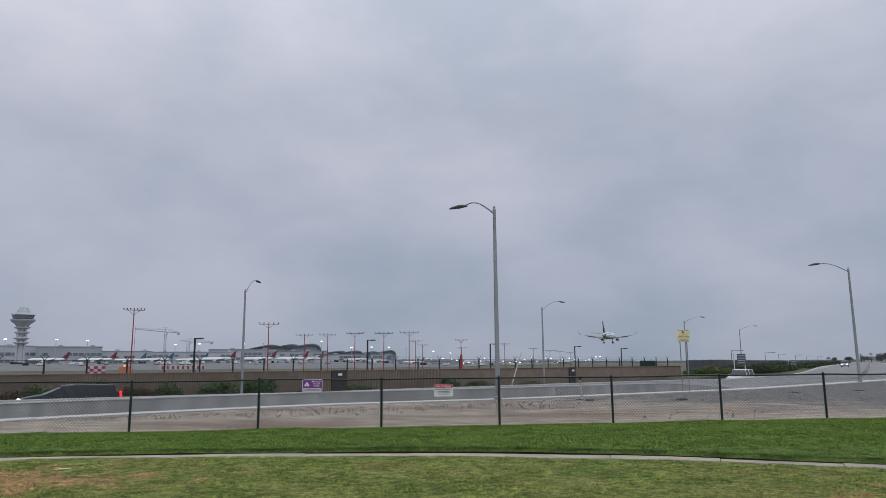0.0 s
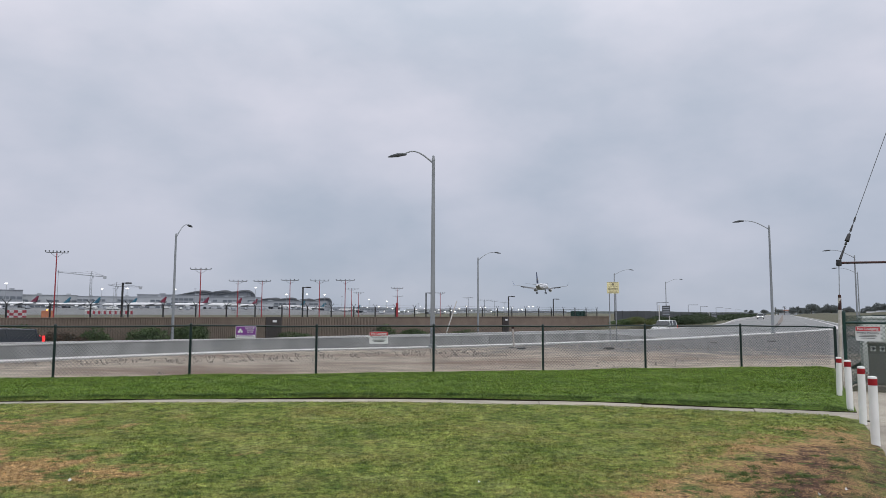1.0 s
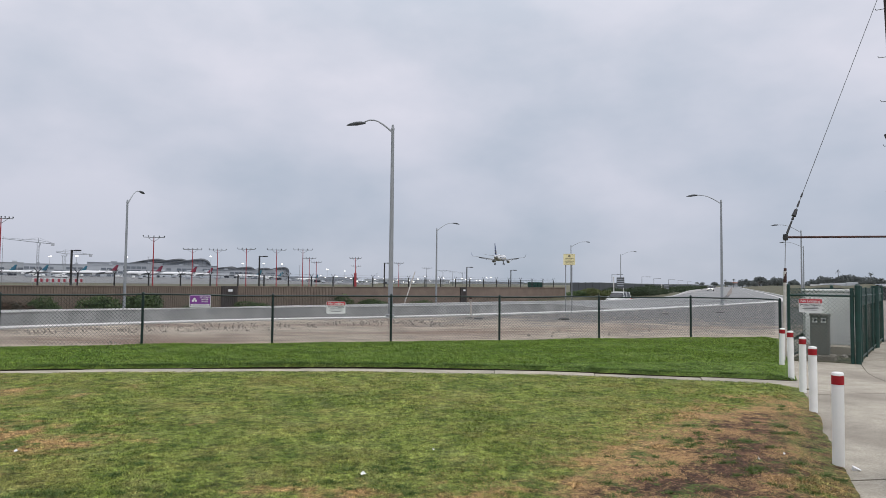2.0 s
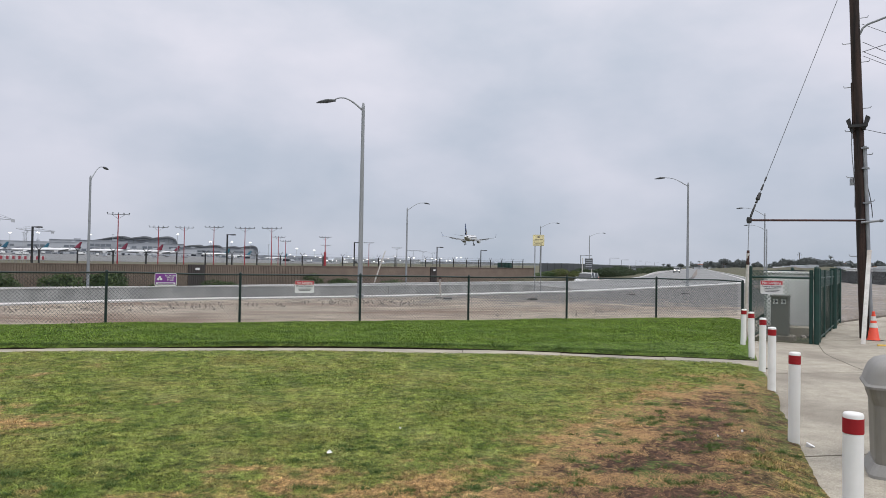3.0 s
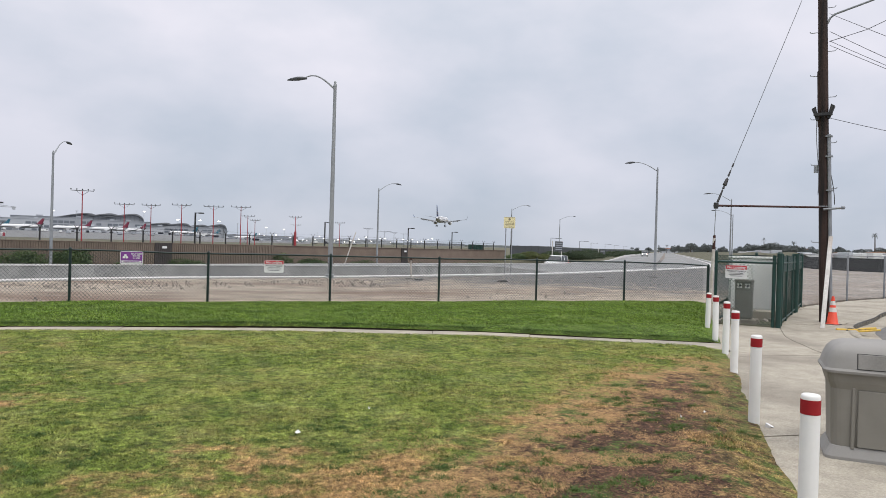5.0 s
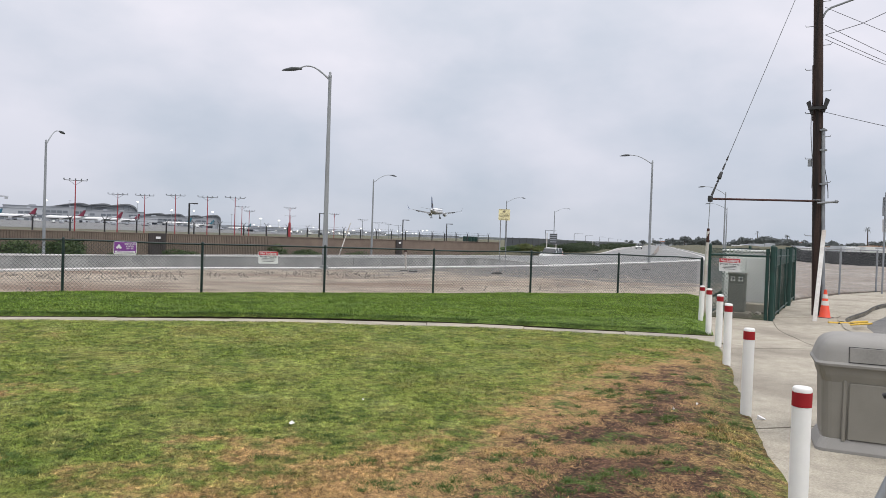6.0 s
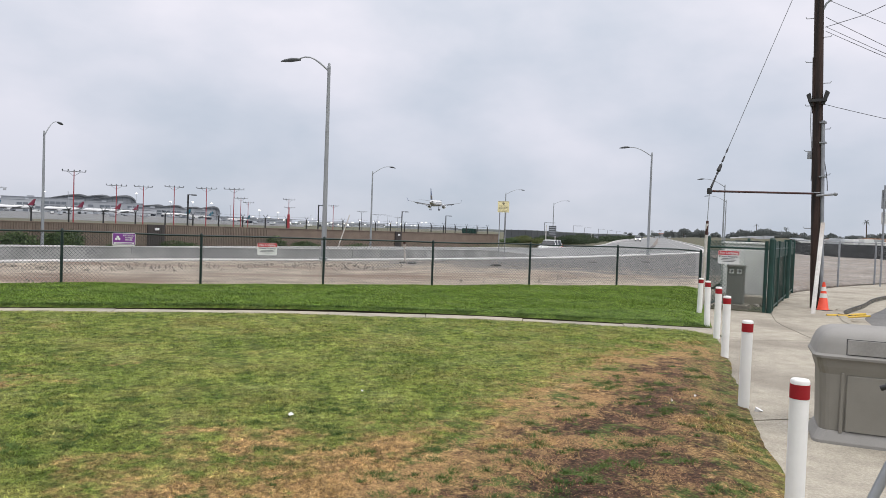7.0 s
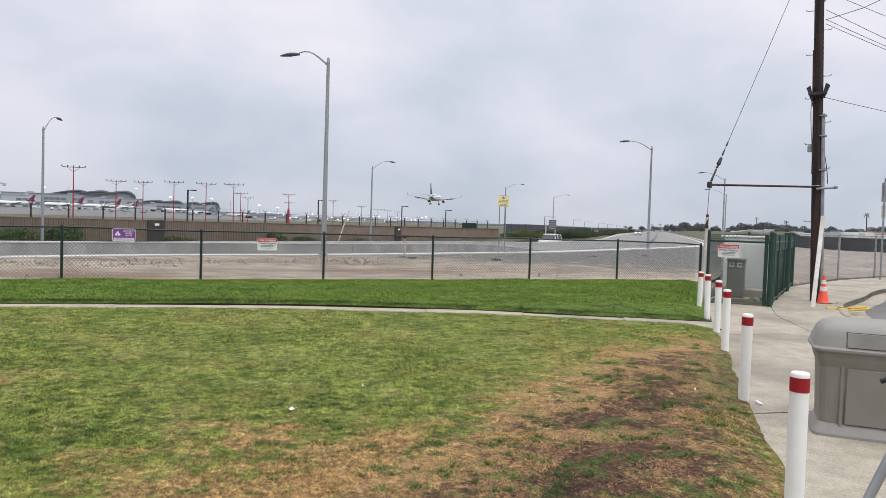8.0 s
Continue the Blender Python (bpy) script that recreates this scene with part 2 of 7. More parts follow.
    "bank": coat("dry_bank", (0.118, 0.105, 0.066), (0.072, 0.078, 0.044), 0.4, 0.95, bump=0.4, fine=4, grain=0.35, grain_scale=5),
    "roof_red": coat("tile_roof", (0.20, 0.09, 0.065), (0.16, 0.08, 0.06), 0.3, 0.9),
    "litter": coat("white_paper", (0.8, 0.8, 0.8), (0.72, 0.72, 0.72), 20, 0.7),
}


def turf(name, blades):
    """Park grass: green with dry straw patches and a worn bare-earth corner. Sheet and blades follow the same map."""
    m = bpy.data.materials.new(name)
    m.use_nodes = True
    nt = m.node_tree
    N, L = nt.nodes.new, nt.links.new
    b = nt.nodes["Principled BSDF"]
    b.inputs["Roughness"].default_value = 0.85
    b.inputs["Specular IOR Level"].default_value = 0.2
    geo = N("ShaderNodeNewGeometry")

    def nz(s, d=5, rough=0.55):
        n = N("ShaderNodeTexNoise")
        n.inputs["Scale"].default_value, n.inputs["Detail"].default_value, n.inputs["Roughness"].default_value = s, d, rough
        L(geo.outputs["Position"], n.inputs["Vector"])
        return n.outputs["Fac"]

    def math_of(op, a, c):
        n = N("ShaderNodeMath")
        n.operation = op
        for k, v in ((0, a), (1, c)):
            if isinstance(v, (int, float)):
                n.inputs[k].default_value = v
            else:
                L(v, n.inputs[k])
        return n.outputs[0]

    def ramp(v, lo, hi, c0=(0, 0, 0), c1=(1, 1, 1)):
        r = N("ShaderNodeValToRGB")
        r.color_ramp.elements[0].position, r.color_ramp.elements[1].position = lo, hi
        r.color_ramp.elements[0].color, r.color_ramp.elements[1].color = (*c0, 1), (*c1, 1)
        L(v, r.inputs[0])
        return r.outputs[0]

    def mixed(f, a, c):
        mx = N("ShaderNodeMix")
        mx.data_type = "RGBA"
        L(f, mx.inputs["Factor"])
        for k, v in (("A", a), ("B", c)):
            if isinstance(v, tuple):
                mx.inputs[k].default_value = (*v, 1)
            else:
                L(v, mx.inputs[k])
        return mx.outputs["Result"]

    sep = N("ShaderNodeSeparateXYZ")
    L(geo.outputs["Position"], sep.inputs[0])
    X, Y = sep.outputs["X"], sep.outputs["Y"]

    def blot(cx, cy, rx, ry, turn):
        """1 in the middle of an ellipse, 0 outside."""
        c, s = math.cos(radians(turn)), math.sin(radians(turn))
        dx, dy = math_of("SUBTRACT", X, cx), math_of("SUBTRACT", Y, cy)
        u = math_of("DIVIDE", math_of("ADD", math_of("MULTIPLY", dx, c), math_of("MULTIPLY", dy, s)), rx)
        v = math_of("DIVIDE", math_of("SUBTRACT", math_of("MULTIPLY", dy, c), math_of("MULTIPLY", dx, s)), ry)
        d = math_of("SQRT", math_of("ADD", math_of("MULTIPLY", u, u), math_of("MULTIPLY", v, v)), 0)
        return math_of("SUBTRACT", 1.0, d)

    green = ramp(nz(0.9), 0.35, 0.65, (0.156, 0.206, 0.040), (0.254, 0.294, 0.071))
    green = mixed(ramp(nz(6, 5, 0.65), 0.48, 0.62), green, (0.084, 0.124, 0.023))
    green = mixed(math_of("MULTIPLY", ramp(nz(3.1, 5, 0.6), 0.52, 0.64), 0.6), green, (0.062, 0.110, 0.016))
    green = mixed(math_of("MULTIPLY", ramp(nz(2.3, 3), 0.52, 0.72), 0.45), green, (0.275, 0.295, 0.110))
    far_edge = ramp(math_of("DIVIDE", math_of("ADD", Y, math_of("MULTIPLY", math_of("MAXIMUM", X, 0.0), 0.33)), 20.0), 0.66, 0.69)
    green = mixed(math_of("MULTIPLY", far_edge, 0.65), green, (0.088, 0.166, 0.022))
    # straw-dry areas round the bare corner and along the left
    dx, dy = math_of("SUBTRACT", X, 0.75), math_of("SUBTRACT", Y, 4.06)
    across = math_of("SUBTRACT", math_of("MULTIPLY", dx, 0.739), math_of("MULTIPLY", dy, 0.673))
    down = math_of("ADD", math_of("MULTIPLY", dx, 0.673), math_of("MULTIPLY", dy, 0.739))
    strip = math_of("SUBTRACT", 1.0, math_of("DIVIDE", math_of("ABSOLUTE", math_of("SUBTRACT", across, 0.95), 0), 1.15))
    ends = math_of("MAXIMUM", math_of("MAXIMUM", math_of("SUBTRACT", down, 5.2), math_of("SUBTRACT", -1.6, down)), 0.0)
    corner = math_of("SUBTRACT", strip, math_of("MULTIPLY", ends, 0.32))
    wide = math_of("MAXIMUM", math_of("MAXIMUM", math_of("ADD", corner, 0.22), blot(1.3, 4.3, 3.0, 1.3, 14)), math_of("MAXIMUM", blot(-7.5, 10.0, 3.6, 1.5, 8), math_of("MAXIMUM", blot(-4.2, 7.3, 2.2, 1.3, 10), math_of("SUBTRACT", blot(-0.3, 4.9, 2.8, 1.6, 4), 0.62))))
    dry = ramp(math_of("ADD", math_of("ADD", wide, math_of("MULTIPLY", math_of("SUBTRACT", nz(4.5, 5, 0.6), 0.5), 1.9)), math_of("MULTIPLY", math_of("SUBTRACT", nz(1.2, 6, 0.65), 0.5), 2.2)), 0.05, 0.50)
    dry2 = ramp(math_of("ADD", math_of("MULTIPLY", nz(0.6, 6, 0.6), 0.6), math_of("MULTIPLY", nz(3.6, 5, 0.6), 0.4)), 0.47, 0.62)
    straw = ramp(nz(26, 4), 0.35, 0.65, (0.56, 0.350, 0.165), (0.30, 0.178, 0.085))
    col = mixed(math_of("MULTIPLY", dry2, math_of("SUBTRACT", 0.23, math_of("MULTIPLY", far_edge, 0.22))), green, straw)
    col = mixed(math_of("MULTIPLY", dry, 0.85), col, straw)
    bare = ramp(math_of("ADD", math_of("ADD", corner, math_of("MULTIPLY", math_of("SUBTRACT", nz(1.4, 5, 0.6), 0.5), 1.3)), math_of("MULTIPLY", math_of("SUBTRACT", nz(9.0, 7, 0.75), 0.5), 3.0)), 0.16, 0.66)
    soil = ramp(nz(6, 6), 0.35, 0.65, (0.042, 0.021, 0.017), (0.118, 0.060, 0.042))
    soil = mixed(ramp(nz(34, 6, 0.8), 0.54, 0.66), soil, (0.29, 0.165, 0.088))
    col = mixed(math_of("MULTIPLY", bare, 0.35 if blades else 0.95), col, soil if not blades else (0.20, 0.135, 0.065))
    # green patches that survive in the worn part
    alive = math_of("MULTIPLY", ramp(nz(2.6, 7, 0.72), 0.54, 0.60), ramp(wide, 0.05, 0.35))
    col = mixed(math_of("MULTIPLY", alive, 0.9), col, (0.090, 0.140, 0.032))
    # a greener fringe along the pavement
    fringe = math_of("MULTIPLY", ramp(blot(5.55, 7.6, 4.8, 0.55, 57), 0.0, 0.45), ramp(nz(5.5, 6, 0.7), 0.40, 0.58))
    col = mixed(math_of("MULTIPLY", fringe, 0.75), col, (0.150, 0.175, 0.048))
    # clumps a few centimetres wide, lighter and darker
    for size, depth in ((17, 0.40), (5.5, 0.15)):
        ch, cm = N("ShaderNodeHueSaturation"), N("ShaderNodeMapRange")
        L(nz(size, 4, 0.62), cm.inputs["Value"])
        cm.inputs["From Min"].default_value, cm.inputs["From Max"].default_value = 0.37, 0.63
        cm.inputs["To Min"].default_value, cm.inputs["To Max"].default_value = 1 - depth, 1 + depth
        L(cm.outputs[0], ch.inputs["Value"])
        L(col, ch.inputs["Color"])
        col = ch.outputs[0]
    if not blades:
        # matted thatch: bright tips, and shade between blades painted as dark gaps
        hs, ma = N("ShaderNodeHueSaturation"), N("ShaderNodeMapRange")
        L(nz(65, 4, 0.7), ma.inputs["Value"])
        ma.inputs["From Min"].default_value, ma.inputs["From Max"].default_value = 0.35, 0.65
        ma.inputs["To Min"].default_value, ma.inputs["To Max"].default_value = 0.32, 1.50
        L(ma.outputs[0], hs.inputs["Value"])
        L(col, hs.inputs["Color"])
        col = hs.outputs[0]
    if blades:
        hs, ma = N("ShaderNodeHueSaturation"), N("ShaderNodeMapRange")
        L(geo.outputs["Random Per Island"], ma.inputs["Value"])
        ma.inputs["To Min"].default_value, ma.inputs["To Max"].default_value = 0.40, 1.90
        L(ma.outputs[0], hs.inputs["Value"])
        L(col, hs.inputs["Color"])
        col = hs.outputs[0]
        b.inputs["Subsurface Weight"].default_value = 0.0
    else:
        bp = N("ShaderNodeBump")
        bp.inputs["Strength"].default_value, bp.inputs["Distance"].default_value = 0.9, 0.035
        L(nz(55, 5, 0.7), bp.inputs["Height"])
        L(bp.outputs[0], b.inputs["Normal"])
    L(col, b.inputs["Base Color"])
    return m


def verge_material():
    """Sandy verge: pale sand and reddish ruts, grey gravel towards the road."""
    m = coat("sandy_verge", (0.42, 0.362, 0.288), (0.20, 0.168, 0.134), 2.6, 0.95, bump=0.7, fine=16, detail=9, dirt=(0.165, 0.108, 0.08), stretch=(0.3, 1, 1), grain=0.42, grain_scale=13)
    nt = m.node_tree
    N, L = nt.nodes.new, nt.links.new
    b = nt.nodes["Principled BSDF"]
    old = b.inputs["Base Color"].links[0].from_socket
    geo, sep = N("ShaderNodeNewGeometry"), N("ShaderNodeSeparateXYZ")
    L(geo.outputs["Position"], sep.inputs[0])
    # height above a line parallel to the road, further right more gravel
    a, c, d = N("ShaderNodeMath"), N("ShaderNodeMath"), N("ShaderNodeMath")
    a.operation, c.operation, d.operation = "MULTIPLY_ADD", "MULTIPLY_ADD", "ADD"
    L(sep.outputs["X"], a.inputs[0])
    a.inputs[1].default_value, a.inputs[2].default_value = 0.018, -0.72
    L(sep.outputs["Y"], c.inputs[0])
    c.inputs[1].default_value = 0.030
    L(a.outputs[0], c.inputs[2])
    n = N("ShaderNodeTexNoise")
    n.inputs["Scale"].default_value, n.inputs["Detail"].default_value = 0.7, 8
    L(geo.outputs["Position"], n.inputs["Vector"])
    L(c.outputs[0], d.inputs[0])
    L(n.outputs["Fac"], d.inputs[1])
    r = N("ShaderNodeValToRGB")
    r.color_ramp.elements[0].position, r.color_ramp.elements[1].position = 0.74, 0.98
    L(d.outputs[0], r.inputs[0])
    n2 = N("ShaderNodeTexNoise")
    n2.inputs["Scale"].default_value, n2.inputs["Detail"].default_value = 3.5, 9
    L(geo.outputs["Position"], n2.inputs["Vector"])
    g = N("ShaderNodeValToRGB")
    g.color_ramp.elements[0].position, g.color_ramp.elements[0].color = 0.35, (0.075, 0.075, 0.074, 1)
    g.color_ramp.elements[1].position, g.color_ramp.elements[1].color = 0.65, (0.195, 0.19, 0.182, 1)
    L(n2.outputs["Fac"], g.inputs[0])
    mx = N("ShaderNodeMix")
    mx.data_type = "RGBA"
    L(r.outputs[0], mx.inputs["Factor"])
    L(old, mx.inputs["A"])
    L(g.outputs[0], mx.inputs["B"])
    L(mx.outputs["Result"], b.inputs["Base Color"])
    return m


M["lot"] = coat("sandy_lot", (0.33, 0.298, 0.262), (0.165, 0.147, 0.128), 1.1, 0.95, bump=0.9, fine=5, detail=9, dirt=(0.20, 0.16, 0.13), stretch=(0.5, 1, 1), grain=0.3, grain_scale=7)
M["stone"] = coat("verge_stone", (0.20, 0.185, 0.17), (0.38, 0.34, 0.295), 5, 0.9, bump=0.4)
# earth colour darkened to paint the shade under the turf's overhang
M["soil"] = coat("shaded_soil", (0.030, 0.022, 0.014), (0.055, 0.045, 0.025), 14, 0.95, bump=0.5)
M["straw"] = coat("dead_stalks", (0.54, 0.335, 0.145), (0.27, 0.155, 0.072), 38, 0.9)
M["tuft"] = coat("tuft_green", (0.050, 0.096, 0.020), (0.096, 0.158, 0.036), 3, 0.85)
M["turf"], M["blades"], M["verge"] = turf("park_turf", False), turf("grass_blades", True), verge_material()


# ---- mesh helpers ----
class Shape:
    """Gathers vertices and faces of one part."""

    def __init__(self):
        self.v, self.f, self.smooth = [], [], []

    def add(self, verts, faces, smooth=False):
        n = len(self.v)
        self.v += [tuple(p) for p in verts]
        self.f += [tuple(i + n for i in f) for f in faces]
        self.smooth += [smooth] * len(faces)
        return self

    def box(self, c, s, rz=0.0, bevel=0.0, m=None):
        """A box; with bevel its upright edges and its top are chamfered."""
        x, y, z = (0.5 * k for k in s)
        if bevel:
            b = bevel
            ring = [(x, -y + b), (x, y - b), (x - b, y), (-x + b, y), (-x, y - b), (-x, -y + b), (-x + b, -y), (x - b, -y)]
            k = 1 - b / max(x, y, 1e-6)
            rings = [[(p, q, -z) for p, q in ring], [(p, q, z - b) for p, q in ring], [(p - math.copysign(b, p), q - math.copysign(b, q), z) for p, q in ring]]
            vs = [p for r in rings for p in r]
            fs = [(8 * a + i, 8 * a + (i + 1) % 8, 8 * a + 8 + (i + 1) % 8, 8 * a + 8 + i) for a in range(2) for i in range(8)]
            fs += [tuple(range(16, 24)), tuple(reversed(range(8)))]
        else:
            vs = [(a * x, b * y, c2 * z) for c2 in (-1, 1) for a, b in ((-1, -1), (1, -1), (1, 1), (-1, 1))]
            fs = [(0, 3, 2, 1), (4, 5, 6, 7), (0, 1, 5, 4), (1, 2, 6, 5), (2, 3, 7, 6), (3, 0, 4, 7)]
        t = Matrix.Translation(c) @ Matrix.Rotation(rz, 4, "Z")
        t = (m @ t) if m is not None else t
        return self.add([t @ Vector(p) for p in vs], fs)

    def beam(self, p0, p1, r0, r1=None, n=8, smooth=True, cap=True):
        """A round bar between two points."""
        p0, p1 = Vector(p0), Vector(p1)
        r1 = r0 if r1 is None else r1
        d = (p1 - p0).normalized()
        a = d.orthogonal().normalized()
        b = d.cross(a)
        w = [a * math.cos(2 * math.pi * i / n) + b * math.sin(2 * math.pi * i / n) for i in range(n)]
        vs = [p0 + k * r0 for k in w] + [p1 + k * r1 for k in w]
        self.add(vs, [(i, (i + 1) % n, n + (i + 1) % n, n + i) for i in range(n)], smooth)
        if cap:
            self.add(vs[:n], [tuple(reversed(range(n)))])
            self.add(vs[n:], [tuple(range(n))])
        return self

    def tube(self, pts, r, n=6):
        """A bent round bar along points; r is a radius or one for each point."""
        pts = [Vector(p) for p in pts]
        rs = r if isinstance(r, (list, tuple)) else [r] * len(pts)
        rings, a = [], None
        for i, p in enumerate(pts):
            d = (pts[min(i + 1, len(pts) - 1)] - pts[max(i - 1, 0)]).normalized()
            a = d.orthogonal().normalized() if a is None else (a - d * a.dot(d)).normalized()
            b = d.cross(a)
            rings.append([p + rs[i] * (a * math.cos(2 * math.pi * k / n) + b * math.sin(2 * math.pi * k / n)) for k in range(n)])
        return self.loft(rings)

    def loft(self, rings, smooth=True, cap=True):
        n = len(rings[0])
        vs = [p for r in rings for p in r]
        fs = [(a * n + i, a * n + (i + 1) % n, a * n + n + (i + 1) % n, a * n + n + i) for a in range(len(rings) - 1) for i in range(n)]
        self.add(vs, fs, smooth)
        if cap:
            self.add(rings[0], [tuple(reversed(range(n)))])
            self.add(rings[-1], [tuple(range(n))])
        return self

    def lathe(self, prof, n=14, m=None):
        """A turned body: (radius, height) pairs round z."""
        t = m if m is not None else Matrix.Identity(4)
        return self.loft([[t @ Vector((r * math.cos(2 * math.pi * i / n), r * math.sin(2 * math.pi * i / n), z)) for i in range(n)] for r, z in prof])

    def strip(self, left, right, z_left, z_right):
        """A ribbon of quads between two lines in plan."""
        n = len(left)
        vs = [(*p, z_left[i]) for i, p in enumerate(left)] + [(*p, z_right[i]) for i, p in enumerate(right)]
        return self.add(vs, [(i, n + i, n + i + 1, i + 1) for i in range(n - 1)])

    def prism(self, poly, z0, z1):
        n = len(poly)
        vs = [(*p, z0) for p in poly] + [(*p, z1) for p in poly]
        return self.add(vs, [tuple(reversed(range(n))), tuple(range(n, 2 * n))] + [(i, (i + 1) % n, n + (i + 1) % n, n + i) for i in range(n)])

    def mesh(self, name):
        me = bpy.data.meshes.new(name)
        me.from_pydata(self.v, [], self.f)
        me.polygons.foreach_set("use_smooth", self.smooth)
        bm = bmesh.new()
        bm.from_mesh(me)
        bmesh.ops.recalc_face_normals(bm, faces=bm.faces)
        bm.to_mesh(me)
        bm.free()
        return me


def part(name, shape, material, parent=None, label="", at=None):
    ob = new(name, shape if isinstance(shape, bpy.types.Mesh) else shape.mesh(name))
    if not ob.data.materials:
        ob.data.materials.append(M[material])
    if parent is not None:
        ob.parent = parent
    if at is not None:
        ob.matrix_basis = at
    if label:
        ob["label"] = label
    return ob


def thing(name, label, category, at=None, group="", kind=""):
    ob = new(name)
    ob.empty_display_size = 0.2
    if at is not None:
        ob.matrix_basis = at
    return tagged(ob, label, category, group, kind)


def pol(az, d, z=0.0):
    """A place by its bearing (degrees to the left of north) and its distance from the lookout."""
    return Vector((-d * math.sin(radians(az)), d * math.cos(radians(az)), z))


def curve_through(pts, per=8):
    """A smooth line in plan through points (Catmull-Rom)."""
    p = [Vector(q) for q in pts]
    p = [2 * p[0] - p[1]] + p + [2 * p[-1] - p[-2]]
    out = []
    for i in range(1, len(p) - 2):
        for k in range(per):
            t = k / per
            out.append(0.5 * (2 * p[i] + (p[i + 1] - p[i - 1]) * t + (2 * p[i - 1] - 5 * p[i] + 4 * p[i + 1] - p[i + 2]) * t * t + (3 * p[i] - 3 * p[i + 1] + p[i + 2] - p[i - 1]) * t ** 3))
    return out + [p[-2]]


def shifted(line, by):
    """The line moved sideways to its left."""
    out = []
    for i, p in enumerate(line):
        d = (line[min(i + 1, len(line) - 1)] - line[max(i - 1, 0)]).normalized()
        out.append(Vector((p.x - d.y * by, p.y + d.x * by)))
    return out


def smooth(a, b, x):
    t = max(0.0, min(1.0, (x - a) / (b - a)))
    return t * t * (3 - 2 * t)


def setting(name, shape, material, label, category):
    return tagged(part(name, shape, material), label, category, kind="structure")


# ---- plan lines ----
WAY = Vector((math.sin(radians(30.9)), math.cos(radians(30.9))))
SIDE = Vector((-WAY.y, WAY.x))


def along(s, l):
    return WAY * s + SIDE * l


NEAR_KERB = curve_through([(-34, 5), (-22, 14.5), (-13.7, 22.3), (-9.0, 26.6), (-3.9, 30.2), (2.4, 33.0), (8.2, 36.4), (13.4, 39.8), (19.0, 43.6),
                           (32.3, 55.6), (46.3, 69.0), along(104, -6.4), along(160, -7.2), along(300, -7.6), along(700, -8), along(1500, -8)])
FAR_KERB = curve_through([(-48, 18), (-34, 28), (-22.3, 35.8), (-12.6, 41.4), (-7.8, 43.6), (-3.3, 47.8), (3.6, 53.0), (12, 59.8), (20.5, 65.6),
                          (29, 71.0), (38.5, 84), along(112, 8.6), along(170, 9.4), along(300, 10.4), along(700, 11), along(1500, 11)])
WALL_DIR = Vector((math.sin(radians(50)), math.cos(radians(50))))
WALL_FOOT = Vector((-17.3, 64.7))
WALL_FROM, WALL_TO = -75.0, 70.0
FENCE_DIR = Vector((24.7, 3.15)).normalized()
FENCE_END = Vector((13.75, 20.55))


def wall_at(p, off=0.0):
    return WALL_FOOT + WALL_DIR * p + Vector((-WALL_DIR.y, WALL_DIR.x)) * off


def sunk(x, y):
    """How far the lower carriageway in front of the wall lies below the rest: 0 to 1."""
    q = Vector((x, y)) - WALL_FOOT
    p, n = q.dot(WALL_DIR), q.dot(Vector((-WALL_DIR.y, WALL_DIR.x)))
    edge = -24.5 + 0.055 * p
    return smooth(edge - 1.0, edge + 4.0, n) * (1 - smooth(0.0, 1.0, n)) * (1 - smooth(52, 80, p)) * smooth(-95, -70, p)


# ---- ground, road and pavements ----
def ground_sheet():
    s = Shape()
    radii = [0.0, 1.2, 2.5, 4, 6, 9, 12, 16, 20, 24] + [26 + 1.6 * i for i in range(66)] + [135, 145, 160, 180, 210, 260, 330, 430, 600, 850, 1200, 1800, 3000, 4800]
    azs = [-62 + 1.0 * i for i in range(125)] + [63 + 6.5 * i for i in range(36)]
    n = len(azs)
    vs = []
    for r in radii[1:]:
        for a in azs:
            p = pol(a, r)
            side = max(smooth(-28, -36, a), smooth(60, 80, a)) * (1 - smooth(62, 90, r))
            vs.append((p.x, p.y, -0.10 - 1.35 * sunk(p.x, p.y) - 0.40 * side))
    vs.append((0, 0, -0.45))
    c = len(vs) - 1
    fs = [(k * n + i, k * n + (i + 1) % n, (k + 1) * n + (i + 1) % n, (k + 1) * n + i) for k in range(len(radii) - 2) for i in range(n)]
    fs += [(c, (i + 1) % n, i) for i in range(n)]
    s.add(vs, fs, True)
    return setting("ground", s, "field", "dry grassy open ground reaching to the horizon", "ground")


ground_sheet()

LAWN_SIDE = curve_through([(-3.0, -7.0), (0.6, -0.8), (3.35, 3.85), (4.55, 5.85), (5.85, 7.9), (7.75, 11.0), (9.25, 13.6), (13.85, 20.6)], 6)
PATH_FAR = curve_through([(-24, 11.2), (-15, 12.6), (-8.3, 13.45), (-5.7, 13.68), (-3.1, 13.76), (0.1, 13.6), (1.9, 13.3), (3.6, 12.96), (5.0, 12.45), (6.5, 11.85), (7.9, 11.22)], 6)
PATH_NEAR = shifted(PATH_FAR, -0.95)


def fence_line(x):
    return FENCE_END.y + (x - FENCE_END.x) * FENCE_DIR.y / FENCE_DIR.x


def side_x(y):
    """Where the lawn's edge along the pavement runs."""
    for a, b in zip(LAWN_SIDE, LAWN_SIDE[1:]):
        if a.y <= y <= b.y:
            ragged = 0.05 * noise.noise(Vector((y * 1.3, 9, 0))) + 0.035 * noise.noise(Vector((y * 5.0, 4, 0)))
            return a.x + (b.x - a.x) * (y - a.y) / (b.y - a.y) + ragged
    return LAWN_SIDE[0].x if y < LAWN_SIDE[0].y else LAWN_SIDE[-1].x


